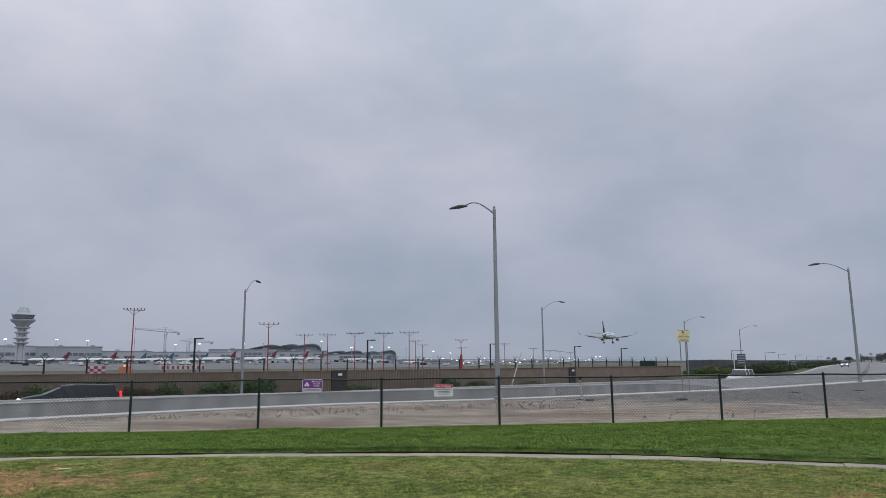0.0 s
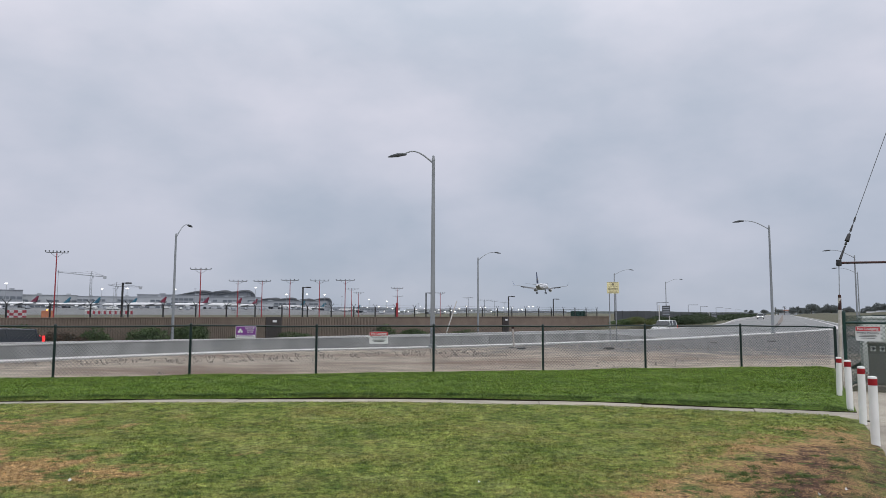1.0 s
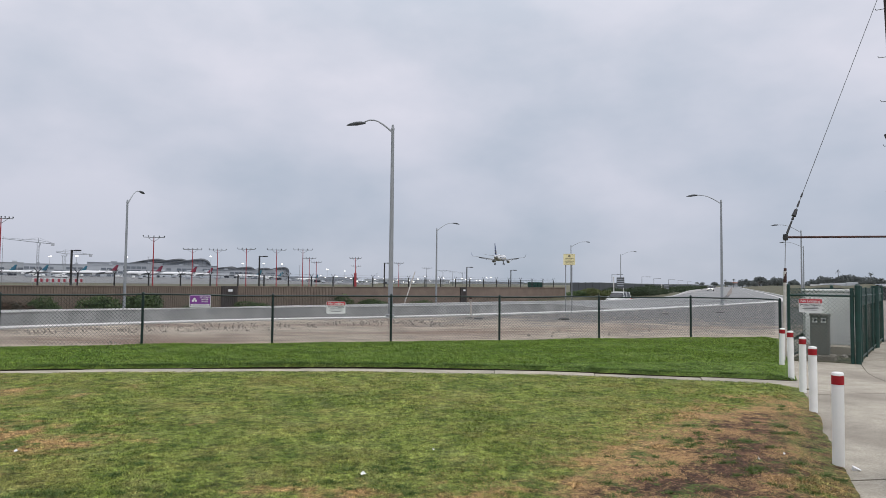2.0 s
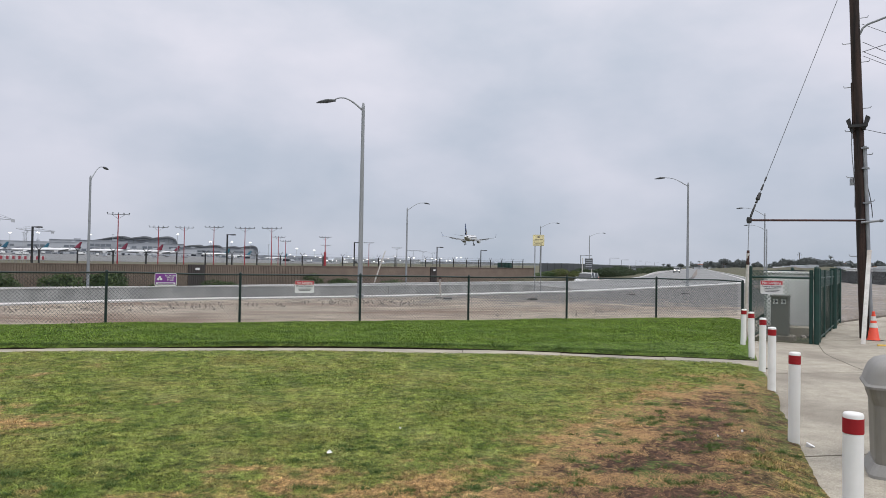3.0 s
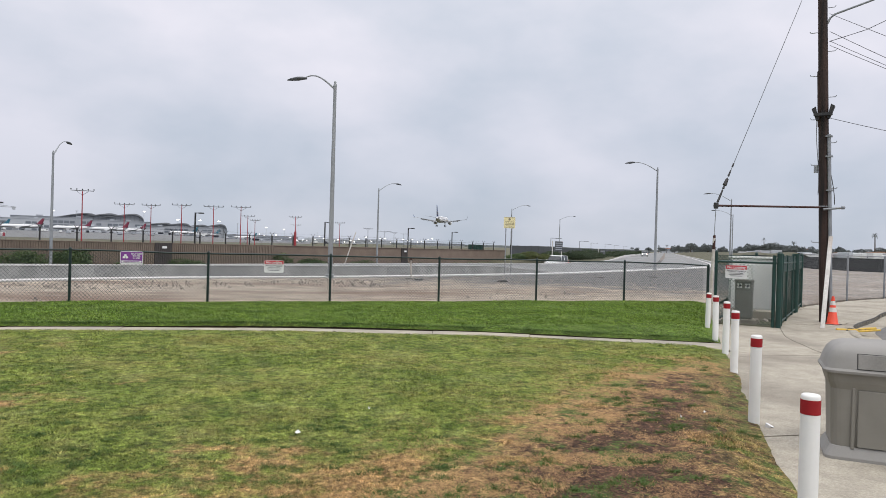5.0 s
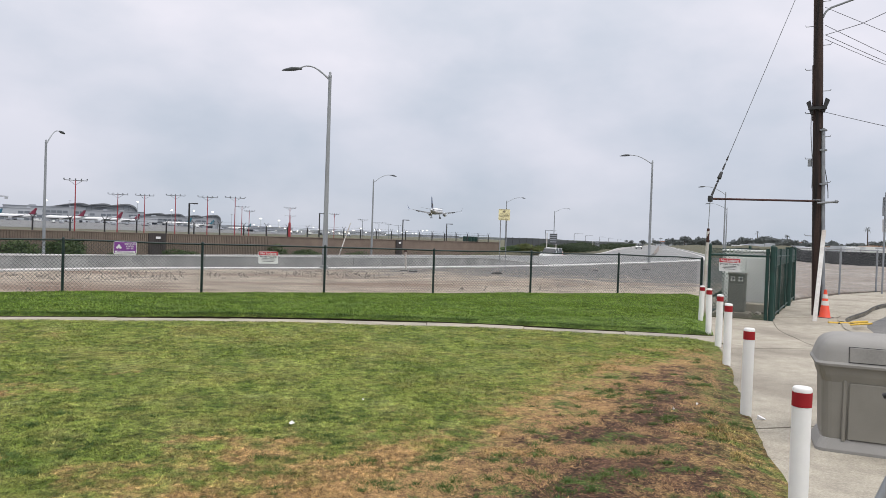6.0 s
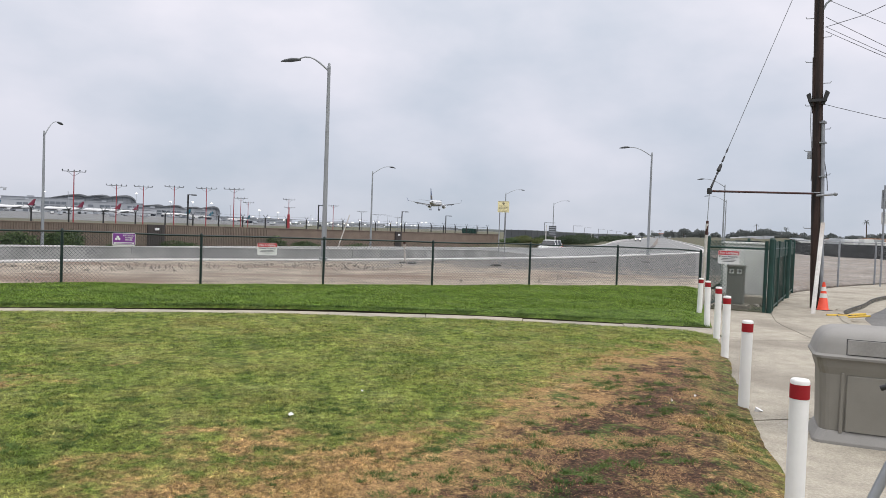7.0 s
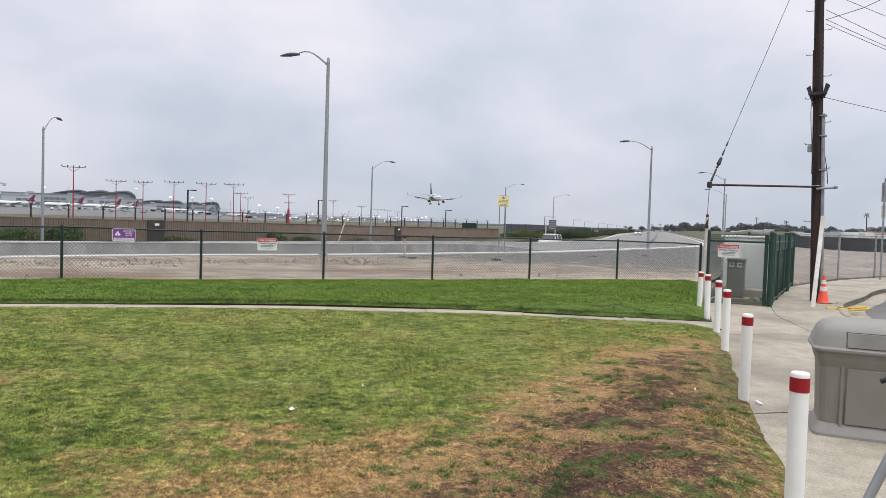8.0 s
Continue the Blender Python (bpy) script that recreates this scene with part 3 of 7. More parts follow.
def path_y(x, line):
    for a, b in zip(line, line[1:]):
        if a.x <= x <= b.x:
            return a.y + (b.y - a.y) * (x - a.x) / (b.x - a.x)
    return line[-1].y if x > line[-1].x else line[0].y


def on_lawn(x, y):
    """True on grass, false on path, pavement and beyond the fence."""
    if x > side_x(y) - 0.05 or y > fence_line(x) - 0.02:
        return False
    return not (path_y(x, PATH_NEAR) < y < path_y(x, PATH_FAR) and x < 8.0)


def lawn_z(x, y):
    """Height of the turf: nearly flat, slightly uneven towards the fence, rounded off at the edges."""
    hump = -0.012 * smooth(13.5, 19, y) + 0.05 * smooth(16.5, 19, y) * max(0.0, noise.noise(Vector((x * 0.35, 3, 1))))
    rough = 0.022 * noise.noise(Vector((x * 0.55, y * 0.55, 0))) + 0.010 * noise.noise(Vector((x * 1.9, y * 1.9, 3)))
    edge = min(1.0, max(0.0, (side_x(y) - x) / 0.5))
    lift = 0.065 * smooth(0, 1, edge)
    if x < 8.0:
        dn, df = path_y(x, PATH_NEAR) - y, y - path_y(x, PATH_FAR)
        lift *= smooth(-0.02, 0.05, max(dn, df))
    return 0.010 + hump * (1 if y > 13 else 0) + rough * edge + lift


def lawn_sheet(name, rows, label):
    """Turf between two lines in plan, given as (low, high) end points for each column."""
    s = Shape()
    k = len(rows[0])
    vs = [(x, y, lawn_z(x, y)) for row in rows for x, y in row]
    fs = [(a * k + i, a * k + i + 1, (a + 1) * k + i + 1, (a + 1) * k + i) for a in range(len(rows) - 1) for i in range(k - 1)]
    return setting(name, s.add(vs, fs, True), "turf", label, "lawn")


near_rows, far_rows = [], []
for i in range(181):
    q = i / 180
    y = -7 + (13.7 + 7) * q
    xr, xl = side_x(y), -24.0
    near_rows.append([(xl + (xr - xl) * j / 110, min(y, path_y(xl + (xr - xl) * j / 110, PATH_NEAR))) for j in range(111)])
for i in range(41):
    far_rows.append([])
    for j in range(111):
        x = -24 + (13.8 + 24) * j / 110
        lo = path_y(x, PATH_FAR) if x <= 7.9 else 11.22 + (x - 7.9) * (20.5 - 11.22) / (13.8 - 7.9)
        far_rows[-1].append((x, lo + (fence_line(x) - 0.0 - lo) * i / 40))
lawn_sheet("lawn_near", near_rows, "mown park lawn, green with straw-dry patches and a bare corner")
lawn_sheet("lawn_far", far_rows, "strip of thick green grass between path and fence")


def worn_at(x, y):
    """1 in the middle of the worn strip beside the pavement, 0 and less outside."""
    across, down = 0.739 * (x - 0.75) - 0.673 * (y - 4.06), 0.673 * (x - 0.75) + 0.739 * (y - 4.06)
    return 1 - abs(across - 0.95) / 1.15 - 0.32 * max(0.0, down - 5.2, -1.6 - down)


def blade_field():
    """Grass blades, denser where the turf is green; the worn corner has few."""
    rng = np.random.default_rng(5)
    vs, fs = [], []
    n = 0
    while n < 1000000:
        r = 2.6 + 22.3 * rng.random() ** 1.4
        a = rng.uniform(-50, 42)
        p = pol(a, r)
        x, y = p.x, p.y
        if y < 2.2 or not on_lawn(x, y):
            n += 1
            continue
        n += 1
        thick = noise.noise(Vector((x * 0.9, y * 0.9, 7))) + 0.5 * noise.noise(Vector((x * 3, y * 3, 1)))
        d1 = worn_at(x, y)
        if d1 > 0 and thick < 0.25 + 0.5 * d1 and rng.random() < 0.94:
            continue
        h = (0.008 + 0.013 * rng.random()) * (1.0 + 0.45 * max(-0.5, thick)) * (1.7 if y > 13.6 else 1.0)
        w = 0.0014 + 0.00048 * r
        t = rng.uniform(0, math.pi)
        c, sn = math.cos(t) * w, math.sin(t) * w
        z = lawn_z(x, y) - 0.004
        k = len(vs)
        lx, ly = rng.normal(0, 0.95, 2) * h
        vs += [(x - c, y - sn, z), (x + c, y + sn, z), (x + lx, y + ly, z + h)]
        fs.append((k, k + 1, k + 2))
    me = bpy.data.meshes.new("grass")
    me.from_pydata(vs, [], fs)
    me.materials.append(M["blades"])
    tagged(new("grass", me), "short green and straw-coloured grass blades on the lawn", "grass", kind="stuff")


blade_field()


def tufts():
    """Surviving clumps of dark grass in the worn corner and the dry turf round it."""
    rng = np.random.default_rng(11)
    vs, fs = [], []
    for _ in range(2600):
        p = pol(rng.uniform(-46, 34), 3.0 + 7.5 * rng.random() ** 1.3)
        x, y = p.x, p.y
        if not on_lawn(x, y):
            continue
        green = 0.62 * smooth(8.0, 4.2, y) * smooth(2.0, -1.0, x)
        if rng.random() > max(0.62 * smooth(-0.1, 0.4, worn_at(x, y)), green) * (0.5 + 1.2 * noise.noise(Vector((x * 0.8, y * 0.8, 12)))):
            continue
        spread = rng.uniform(0.022, 0.075)
        for _ in range(int(2600 * spread)):
            r = abs(rng.normal(0, spread))
            a = rng.uniform(0, 6.283)
            bx, by = x + 1.7 * r * math.cos(a), y + r * math.sin(a)
            if not on_lawn(bx, by):
                continue
            h = (0.010 + 0.034 * rng.random()) * max(0.35, 1 - 0.4 * r / spread)
            w, t = 0.0034, rng.uniform(0, math.pi)
            z = lawn_z(bx, by) - 0.003
            k = len(vs)
            lx, ly = rng.normal(0, 1.0, 2) * h
            vs += [(bx - math.cos(t) * w, by - math.sin(t) * w, z), (bx + math.cos(t) * w, by + math.sin(t) * w, z), (bx + lx, by + ly, z + h)]
            fs.append((k, k + 1, k + 2))
    # thick clumps in the strip beyond the path, and its shaggy edge
    for i in range(420):
        x = rng.uniform(-16, 9)
        edge = path_y(x, PATH_FAR) if x < 7.9 else 99
        y = edge + (0.05 + 0.05 * rng.random() if i % 2 else rng.uniform(0.2, 5.0))
        if not on_lawn(x, y):
            continue
        for _ in range(60):
            r, a = abs(rng.normal(0, 0.13)), rng.uniform(0, 6.283)
            bx, by = x + 1.8 * r * math.cos(a), y + (0.25 if i % 2 else 0.8) * r * math.sin(a)
            if not on_lawn(bx, by):
                continue
            h, w, t = 0.02 + 0.035 * rng.random(), 0.007, rng.uniform(0, math.pi)
            z = lawn_z(bx, by) - 0.003
            k = len(vs)
            lx, ly = rng.normal(0, 0.8, 2) * h
            vs += [(bx - math.cos(t) * w, by - math.sin(t) * w, z), (bx + math.cos(t) * w, by + math.sin(t) * w, z), (bx + lx, by + ly, z + h)]
            fs.append((k, k + 1, k + 2))
    me = bpy.data.meshes.new("grass_tufts")
    me.from_pydata(vs, [], fs)
    me.materials.append(M["tuft"])
    tagged(new("grass_tufts", me), "dark green grass tufts left on the worn turf", "grass", kind="stuff")


tufts()


def straw():
    """Dead stalks lying flat on the worn strip and the dry turf beside it."""
    rng = np.random.default_rng(31)
    vs, fs = [], []
    for _ in range(170000):
        u, v = rng.uniform(-1.5, 7.4), rng.normal(0.45, 0.65)
        x, y = 0.75 + 0.673 * u + 0.739 * v, 4.06 + 0.739 * u - 0.673 * v
        if y < 2.6 or not on_lawn(x, y):
            continue
        if noise.noise(Vector((x * 2.2, y * 2.2, 20))) + 0.6 * noise.noise(Vector((x * 6, y * 6, 3))) < -0.15 + 0.75 * rng.random() + 0.12 * max(0.0, worn_at(x, y) - 0.4):
            continue
        ln, t, w = 0.014 + 0.032 * rng.random(), rng.uniform(0, math.pi), 0.0010 + 0.00016 * y
        dx, dy = math.cos(t) * ln, math.sin(t) * ln
        z = lawn_z(x, y) + 0.002
        k = len(vs)
        vs += [(x - math.sin(t) * w, y + math.cos(t) * w, z), (x + math.sin(t) * w, y - math.cos(t) * w, z), (x + dx, y + dy, z + 0.010 * rng.random())]
        fs.append((k, k + 1, k + 2))
    me = bpy.data.meshes.new("straw")
    me.from_pydata(vs, [], fs)
    me.materials.append(M["straw"])
    tagged(new("straw", me), "pale dead grass stalks lying on worn earth", "dry grass", kind="stuff")


straw()


def shade_edge():
    """Earthy ribbon painted dark for the shade where the turf stands above the path."""
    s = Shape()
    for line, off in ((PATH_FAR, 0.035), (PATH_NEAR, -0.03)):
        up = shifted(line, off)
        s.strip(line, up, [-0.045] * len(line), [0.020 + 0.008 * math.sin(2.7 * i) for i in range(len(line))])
    setting("turf_edge", s, "soil", "earthy edge of the turf beside the path, shade painted in", "turf edge")


shade_edge()


def concrete_path():
    base = setting("path", Shape().strip(PATH_NEAR, PATH_FAR, [-0.05] * len(PATH_FAR), [-0.05] * len(PATH_FAR)), "path", "narrow curved concrete footpath across the lawn", "path")
    fine_far = curve_through([tuple(p) for p in PATH_FAR], 4)
    fine_near = shifted(fine_far, -0.95)
    run, cut = 0.0, [0]
    for i in range(1, len(fine_far)):
        run += (fine_far[i] - fine_far[i - 1]).length
        if run > 1.85:
            cut.append(i)
            run = 0.0
    cut.append(len(fine_far) - 1)
    for a, b in zip(cut, cut[1:]):
        if b - a < 2:
            continue
        f, n = fine_far[a:b + 1], fine_near[a:b + 1]
        u = (f[1] - f[0]).normalized() * 0.007
        w = (f[-1] - f[-2]).normalized() * 0.007
        f, n = [f[0] + u] + f[1:-1] + [f[-1] - w], [n[0] + u] + n[1:-1] + [n[-1] - w]
        part("slab", Shape().prism([tuple(p) for p in n] + [tuple(p) for p in reversed(f)], -0.049, 0.0 + 0.006 * math.sin(a)), "path", base)


# road: one paved sheet from the near gutter over the crest
K, F = NEAR_KERB, FAR_KERB
ROAD_N = len(K)
inner = [p.lerp(q, 1 - 0.72 * smooth(42, 60, p.x)) for p, q in zip(K, shifted(K, 1.5))]
setting("road", Shape().strip(inner, F, [0.0] * ROAD_N, [0.0] * ROAD_N), "road", "worn grey asphalt road curving away past the airfield", "road")
setting("gutter", Shape().strip(K, inner, [0.03] * ROAD_N, [0.012] * ROAD_N), "gutter", "pale concrete gutter along the road edge", "gutter")
kerb = Shape()
for a, b in ((shifted(K, -0.16), K),):
    kerb.strip(a, b, [0.045] * ROAD_N, [0.045] * ROAD_N).strip(b, b, [0.045] * ROAD_N, [0.02] * ROAD_N).strip(a, a, [0.045] * ROAD_N, [-0.1] * ROAD_N)
setting("kerb", kerb, "kerb", "low concrete kerb along the road edge", "kerb")
# crest edge: a thin concrete lip on the left, a low barrier where the road runs straight
LIP = shifted(F, 0.25)
lip_h = [0.05 + 0.45 * smooth(48, 90, p.x) for p in F]
setting("barrier", Shape().strip(F, F, [-0.05] * ROAD_N, lip_h).strip(F, LIP, lip_h, lip_h).strip(LIP, LIP, lip_h, [-1.5] * ROAD_N), "gutter", "long low concrete edge barrier of the road", "barrier")
# barrier along the right-hand edge of the straight part
right = [p for p in K if p.x > 52]
right_out = shifted(right, -0.3)
setting("barrier_right", Shape().strip(right, right, [0.0] * len(right), [0.30] * len(right)).strip(right, right_out, [0.30] * len(right), [0.30] * len(right)).strip(right_out, right_out, [0.30] * len(right), [-0.3] * len(right)), "kerb", "long low concrete barrier beside the straight road", "barrier")
# low concrete parapet on the outside of the bend, running out where the road comes level
par = [p for p in inner if p.x < 21]
par_h = [0.505 * (1 - smooth(11.5, 20.5, p.x)) for p in par]
par_in, par_out = shifted(par, 0.05), shifted(par, 0.30)
par_n = len(par)
parapet = thing("parapet", "low grey concrete parapet with rain stains and painted-over patches", "wall", kind="structure")
part("parapet_wall", Shape().strip(par, par_in, [-0.05] * par_n, par_h).strip(par_out, par_out, par_h, [-0.3] * par_n), "parapet", parapet)
part("coping", Shape().strip(shifted(par, 0.02), shifted(par, 0.33), [h + 0.002 for h in par_h], [h + 0.004 for h in par_h]).strip(shifted(par, 0.02), shifted(par, 0.02), [h - 0.035 for h in par_h], [h + 0.002 for h in par_h]), "kerb", parapet, "paler top edge")
for az, w, z, h in ((-7.6, 1.35, 0.26, 0.36), (-9.3, 0.9, 0.24, 0.30), (-10.5, 1.3, 0.30, 0.36), (12.0, 0.7, 0.30, 0.22), (9.7, 0.5, 0.34, 0.2), (24.0, 1.2, 0.25, 0.3)):
    ray = pol(az, 1).xy
    i = min(range(par_n - 1), key=lambda k: abs(par[k].normalized().cross(ray)) if par[k].y > 0 else 9)
    d = (par[i + 1] - par[i]).normalized()
    c = par[i] + Vector((-d.y, d.x)) * 0.012
    part("paint_patch", Shape().box((c.x, c.y, z), (w, 0.03, h), math.atan2(d.y, d.x)), "patch_grey", parapet, "duller grey painted-over patch")
# lower carriageway between crest and wall
low_a = [p for p in LIP if p.x < 41]
low_n = len(low_a)
low_b = []
for p in low_a:
    q = (p - WALL_FOOT).dot(WALL_DIR)
    low_b.append(wall_at(min(q + 6.0, WALL_TO), -0.4))
low_m = [a.lerp(b, 0.28) for a, b in zip(low_a, low_b)]
drop = [-1.2 * (1 - smooth(33, 42, a.x)) - 0.02 for a in low_a]
drop_b = [-1.22 + 1.2 * smooth(62, 80, (p - WALL_FOOT).dot(WALL_DIR)) for p in low_b]
drop_m = [0.5 * (a + b) for a, b in zip(drop, drop_b)]
setting("lower_road", Shape().strip(low_a, low_m, [d * 0.5 for d in drop], drop_m).strip(low_m, low_b, drop_m, drop_b), "road", "lower asphalt lanes in front of the block wall", "road")
# median strip and seam
mid = curve_through([(16.5, 43.4), (24, 51.0), (33, 61.5), along(80, 1.4), along(110, 0.9), along(200, 0.6), along(500, 0.6), along(1500, 0.6)], 10)
wid = [0.08 + 0.22 * smooth(36, 60, p.x) for p in mid]
mid_l = [p + SIDE * w for p, w in zip(mid, wid)]
mid_r = [p - SIDE * w for p, w in zip(mid, wid)]
setting("road_seam", Shape().strip(mid_r, mid_l, [0.014] * len(mid), [0.014] * len(mid)), "seam", "dark asphalt seam and median of the road", "road")
med = [p for p in mid if p.x > 60]
med_w = [0.05 + 0.40 * smooth(60, 90, p.x) for p in med]
setting("median", Shape().strip([p - SIDE * w for p, w in zip(med, med_w)], [p + SIDE * w for p, w in zip(med, med_w)], [0.03] * len(med), [0.03] * len(med)), "median", "narrow brown earth median between the carriageways", "median")
for l in (-3.4, -6.6, 4.8, 8.3):
    ln = [along(s, l) for s in (84, 110, 150, 220, 400, 900, 1400)]
    setting("lane_line", Shape().strip([p - SIDE * 0.06 for p in ln], [p + SIDE * 0.06 for p in ln], [0.012] * 7, [0.012] * 7), "patch", "faded white lane line on the asphalt", "road marking")

# verge between fence and road
vl = [Vector((x, fence_line(x) - 0.15)) for x in np.linspace(-34, 14.2, 40)] + [Vector((14.5 + 5.0 * i, 21.0 + 5.6 * i)) for i in range(1, 11)]
vk = curve_through([tuple(p) for p in shifted(K, -0.16) if p.x < 66], 2)
pick = [vk[round(i * (len(vk) - 1) / (len(vl) - 1))] for i in range(len(vl))]
verge = Shape()
cols = 14
vv = []
for i, (a, b) in enumerate(zip(vl, pick)):
    for j in range(cols + 1):
        p = a.lerp(b, j / cols)
        e = smooth(0, 0.15, j / cols) * smooth(0, 0.12, 1 - j / cols)
        vv.append((p.x, p.y, -0.01 + e * (0.10 * noise.noise(Vector((p.x * 0.16, p.y * 0.3, 2))) + 0.03 * noise.noise(Vector((p.x * 0.9, p.y * 0.9, 5))))))
verge.add(vv, [(i * (cols + 1) + j, i * (cols + 1) + j + 1, (i + 1) * (cols + 1) + j + 1, (i + 1) * (cols + 1) + j) for i in range(len(vl) - 1) for j in range(cols)], True)
def verge_stones():
    """Scattered stones and asphalt crumbs on the verge."""
    rng = np.random.default_rng(21)
    s = Shape()
    for _ in range(4200):
        i = rng.integers(2, len(vl) - 1)
        u = rng.random() ** 0.6
        p = vl[i].lerp(pick[i], 0.05 + 0.9 * u) + Vector(rng.normal(0, 0.5, 2))
        r = 0.015 + 0.04 * rng.random() ** 3
        c, z = p, 0.0
        ring = [(c.x + r * k * math.cos(a), c.y + r * k * math.sin(a)) for a, k in zip((0.2, 1.5, 2.7, 4.0, 5.2), rng.uniform(0.7, 1.3, 5))]
        s.add([(*q, z - 0.06) for q in ring] + [(c.x + 0.6 * (x - c.x), c.y + 0.6 * (y - c.y), z + r * 0.7) for x, y in ring], [(k, (k + 1) % 5, 5 + (k + 1) % 5, 5 + k) for k in range(5)] + [(5, 6, 7, 8, 9)])
    me = bpy.data.meshes.new("stones")
    me.from_pydata(s.v, [], s.f)
    me.materials.append(M["stone"])
    tagged(new("stones", me), "loose grey stones scattered over the sandy verge", "stones", kind="stuff")


verge_stones()


def rubble(p, s, seed):
    rng = np.random.default_rng(seed)
    t = thing("rubble_heap", "small dark heap of broken asphalt on the verge", "rubble", pose(p.x, p.y, 0.0, 0, 0, 40 * seed), "rubble heaps")
    for _ in range(7):
        x, y = rng.normal(0, 0.4 * s, 2)
        k = s * rng.uniform(0.25, 0.5)
        part("chunk", Shape().loft([[(x + k * r * q * math.cos(a), y + 0.7 * k * r * q * math.sin(a), z) for a, q in zip((0, 1.1, 2.2, 3.3, 4.3, 5.4), rng.uniform(0.7, 1.2, 6))] for r, z in ((1, -0.05), (0.9, 0.10 * s), (0.4, 0.22 * s))], False), "seam", t)


for az, d, k in ((-18.2, 33.5, 0.36), (-11.3, 32.8, 0.25), (-10.6, 33.4, 0.2), (-26.0, 42, 0.25), (-21.0, 29.0, 0.15), (-30, 46, 0.3)):
    rubble(pol(az, d), k, int(-az))

setting("verge", verge, "verge", "sandy verge with reddish ruts and grey gravel", "verge")

# pavement beside the lawn, its kerb and the street
PAVE_OUT = [(1.8, -9), (5.0, -1.5), (7.6, 4.2), (10.0, 9.0)]
KERB_ARC = curve_through([(7.4, -6.0), (9.6, 2.0), (10.6, 7.0), (11.15, 10.2), (11.75, 11.9), (12.6, 13.0), (13.7, 14.25), (15.9, 15.9), (19.2, 18.4), (26, 22.0), (40, 28)], 8)
LOT_EDGE = [(16.6, 19.4), (21.3, 22.4), (24.6, 24.0), (34, 28.6), (44, 33)]
pave = [tuple(p) for p in LAWN_SIDE] + [(15.5, 20.6)] + [Vector(p) for p in LOT_EDGE] + [tuple(p) for p in reversed(KERB_ARC)]
setting("pavement", Shape().prism([tuple(p) for p in pave], -0.12, -0.035), "walk", "joint filler bed under the pale concrete pavement", "pavement")
arc_in = shifted(KERB_ARC, 0.16)
kn = len(KERB_ARC)
setting("street_kerb", Shape().strip(arc_in, KERB_ARC, [0.006] * kn, [0.004] * kn), "walk", "curved concrete kerb at the street corner", "kerb")
setting("kerb_face", Shape().strip(KERB_ARC, KERB_ARC, [0.004] * kn, [-0.16] * kn), "street", "tyre-darkened face of the street kerb", "kerb")
street_out = [(22, -30), (30, 0), (36, 8), (60, 22)]
setting("street", Shape().prism([tuple(p) for p in KERB_ARC] + [tuple(p) for p in reversed(street_out)], -0.30, -0.135), "street", "dark asphalt of the side street", "street")
gut = shifted(KERB_ARC, -0.45)
setting("street_gutter", Shape().strip(KERB_ARC, gut, [-0.130] * kn, [-0.128] * kn), "walk", "concrete gutter along the street kerb", "gutter")


# ---- block wall, its doors and the perimeter fence ----
def block_wall():
    rz = math.atan2(WALL_DIR.y, WALL_DIR.x)
    t = thing("wall_perimeter", "long brown ribbed concrete-block retaining wall", "wall", kind="structure")
    mid_p, ln = 0.5 * (WALL_FROM + WALL_TO), WALL_TO - WALL_FROM
    c = wall_at(mid_p, 0.2)
    part("wall_core", Shape().box((c.x, c.y, -0.17), (ln, 0.36, 2.54), rz), "wall2", t)
    cap = wall_at(mid_p, 0.17)
    part("coping", Shape().box((cap.x, cap.y, 1.13), (ln, 0.46, 0.07), rz), "wall2", t)
    ribs = Shape()
    p = WALL_FROM + 0.1
    while p < 22:
        q = wall_at(p, -0.01)
        ribs.box((q.x, q.y, -0.15), (0.11, 0.05, 2.45), rz)
        p += 0.205
    tagged(part("rib", ribs, "wall", t, "split-faced vertical ribs of the wall"), kind="stuff")


def wall_door(az, width, height, label):
    """A dark steel door set in the wall, where the bearing meets it."""
    d = pol(az, 1)
    w = Vector((-WALL_DIR.y, WALL_DIR.x))
    k = WALL_FOOT.dot(w) / Vector((d.x, d.y)).dot(w)
    p = (Vector((d.x, d.y)) * k - WALL_FOOT).dot(WALL_DIR)
    c = wall_at(p, -0.10)
    at = pose(c.x, c.y, -1.25, 0, 0, math.degrees(math.atan2(WALL_DIR.y, WALL_DIR.x)))
    t = thing("steel_door", label, "door", at, kind="structure")
    part("door_leaf", Shape().box((0, 0, height / 2), (width, 0.10, height)), "gate_brown", t)
    for i in range(int(width / 0.22)):
        part("slat", Shape().box((-width / 2 + 0.12 + 0.22 * i, -0.065, height / 2), (0.05, 0.03, height - 0.1)), "gate_brown", t)
    part("notice", Shape().box((0.05, -0.10, height - 0.42), (min(0.45, width * 0.35), 0.02, 0.22)), "sign_white", t, "small pale notice plate")


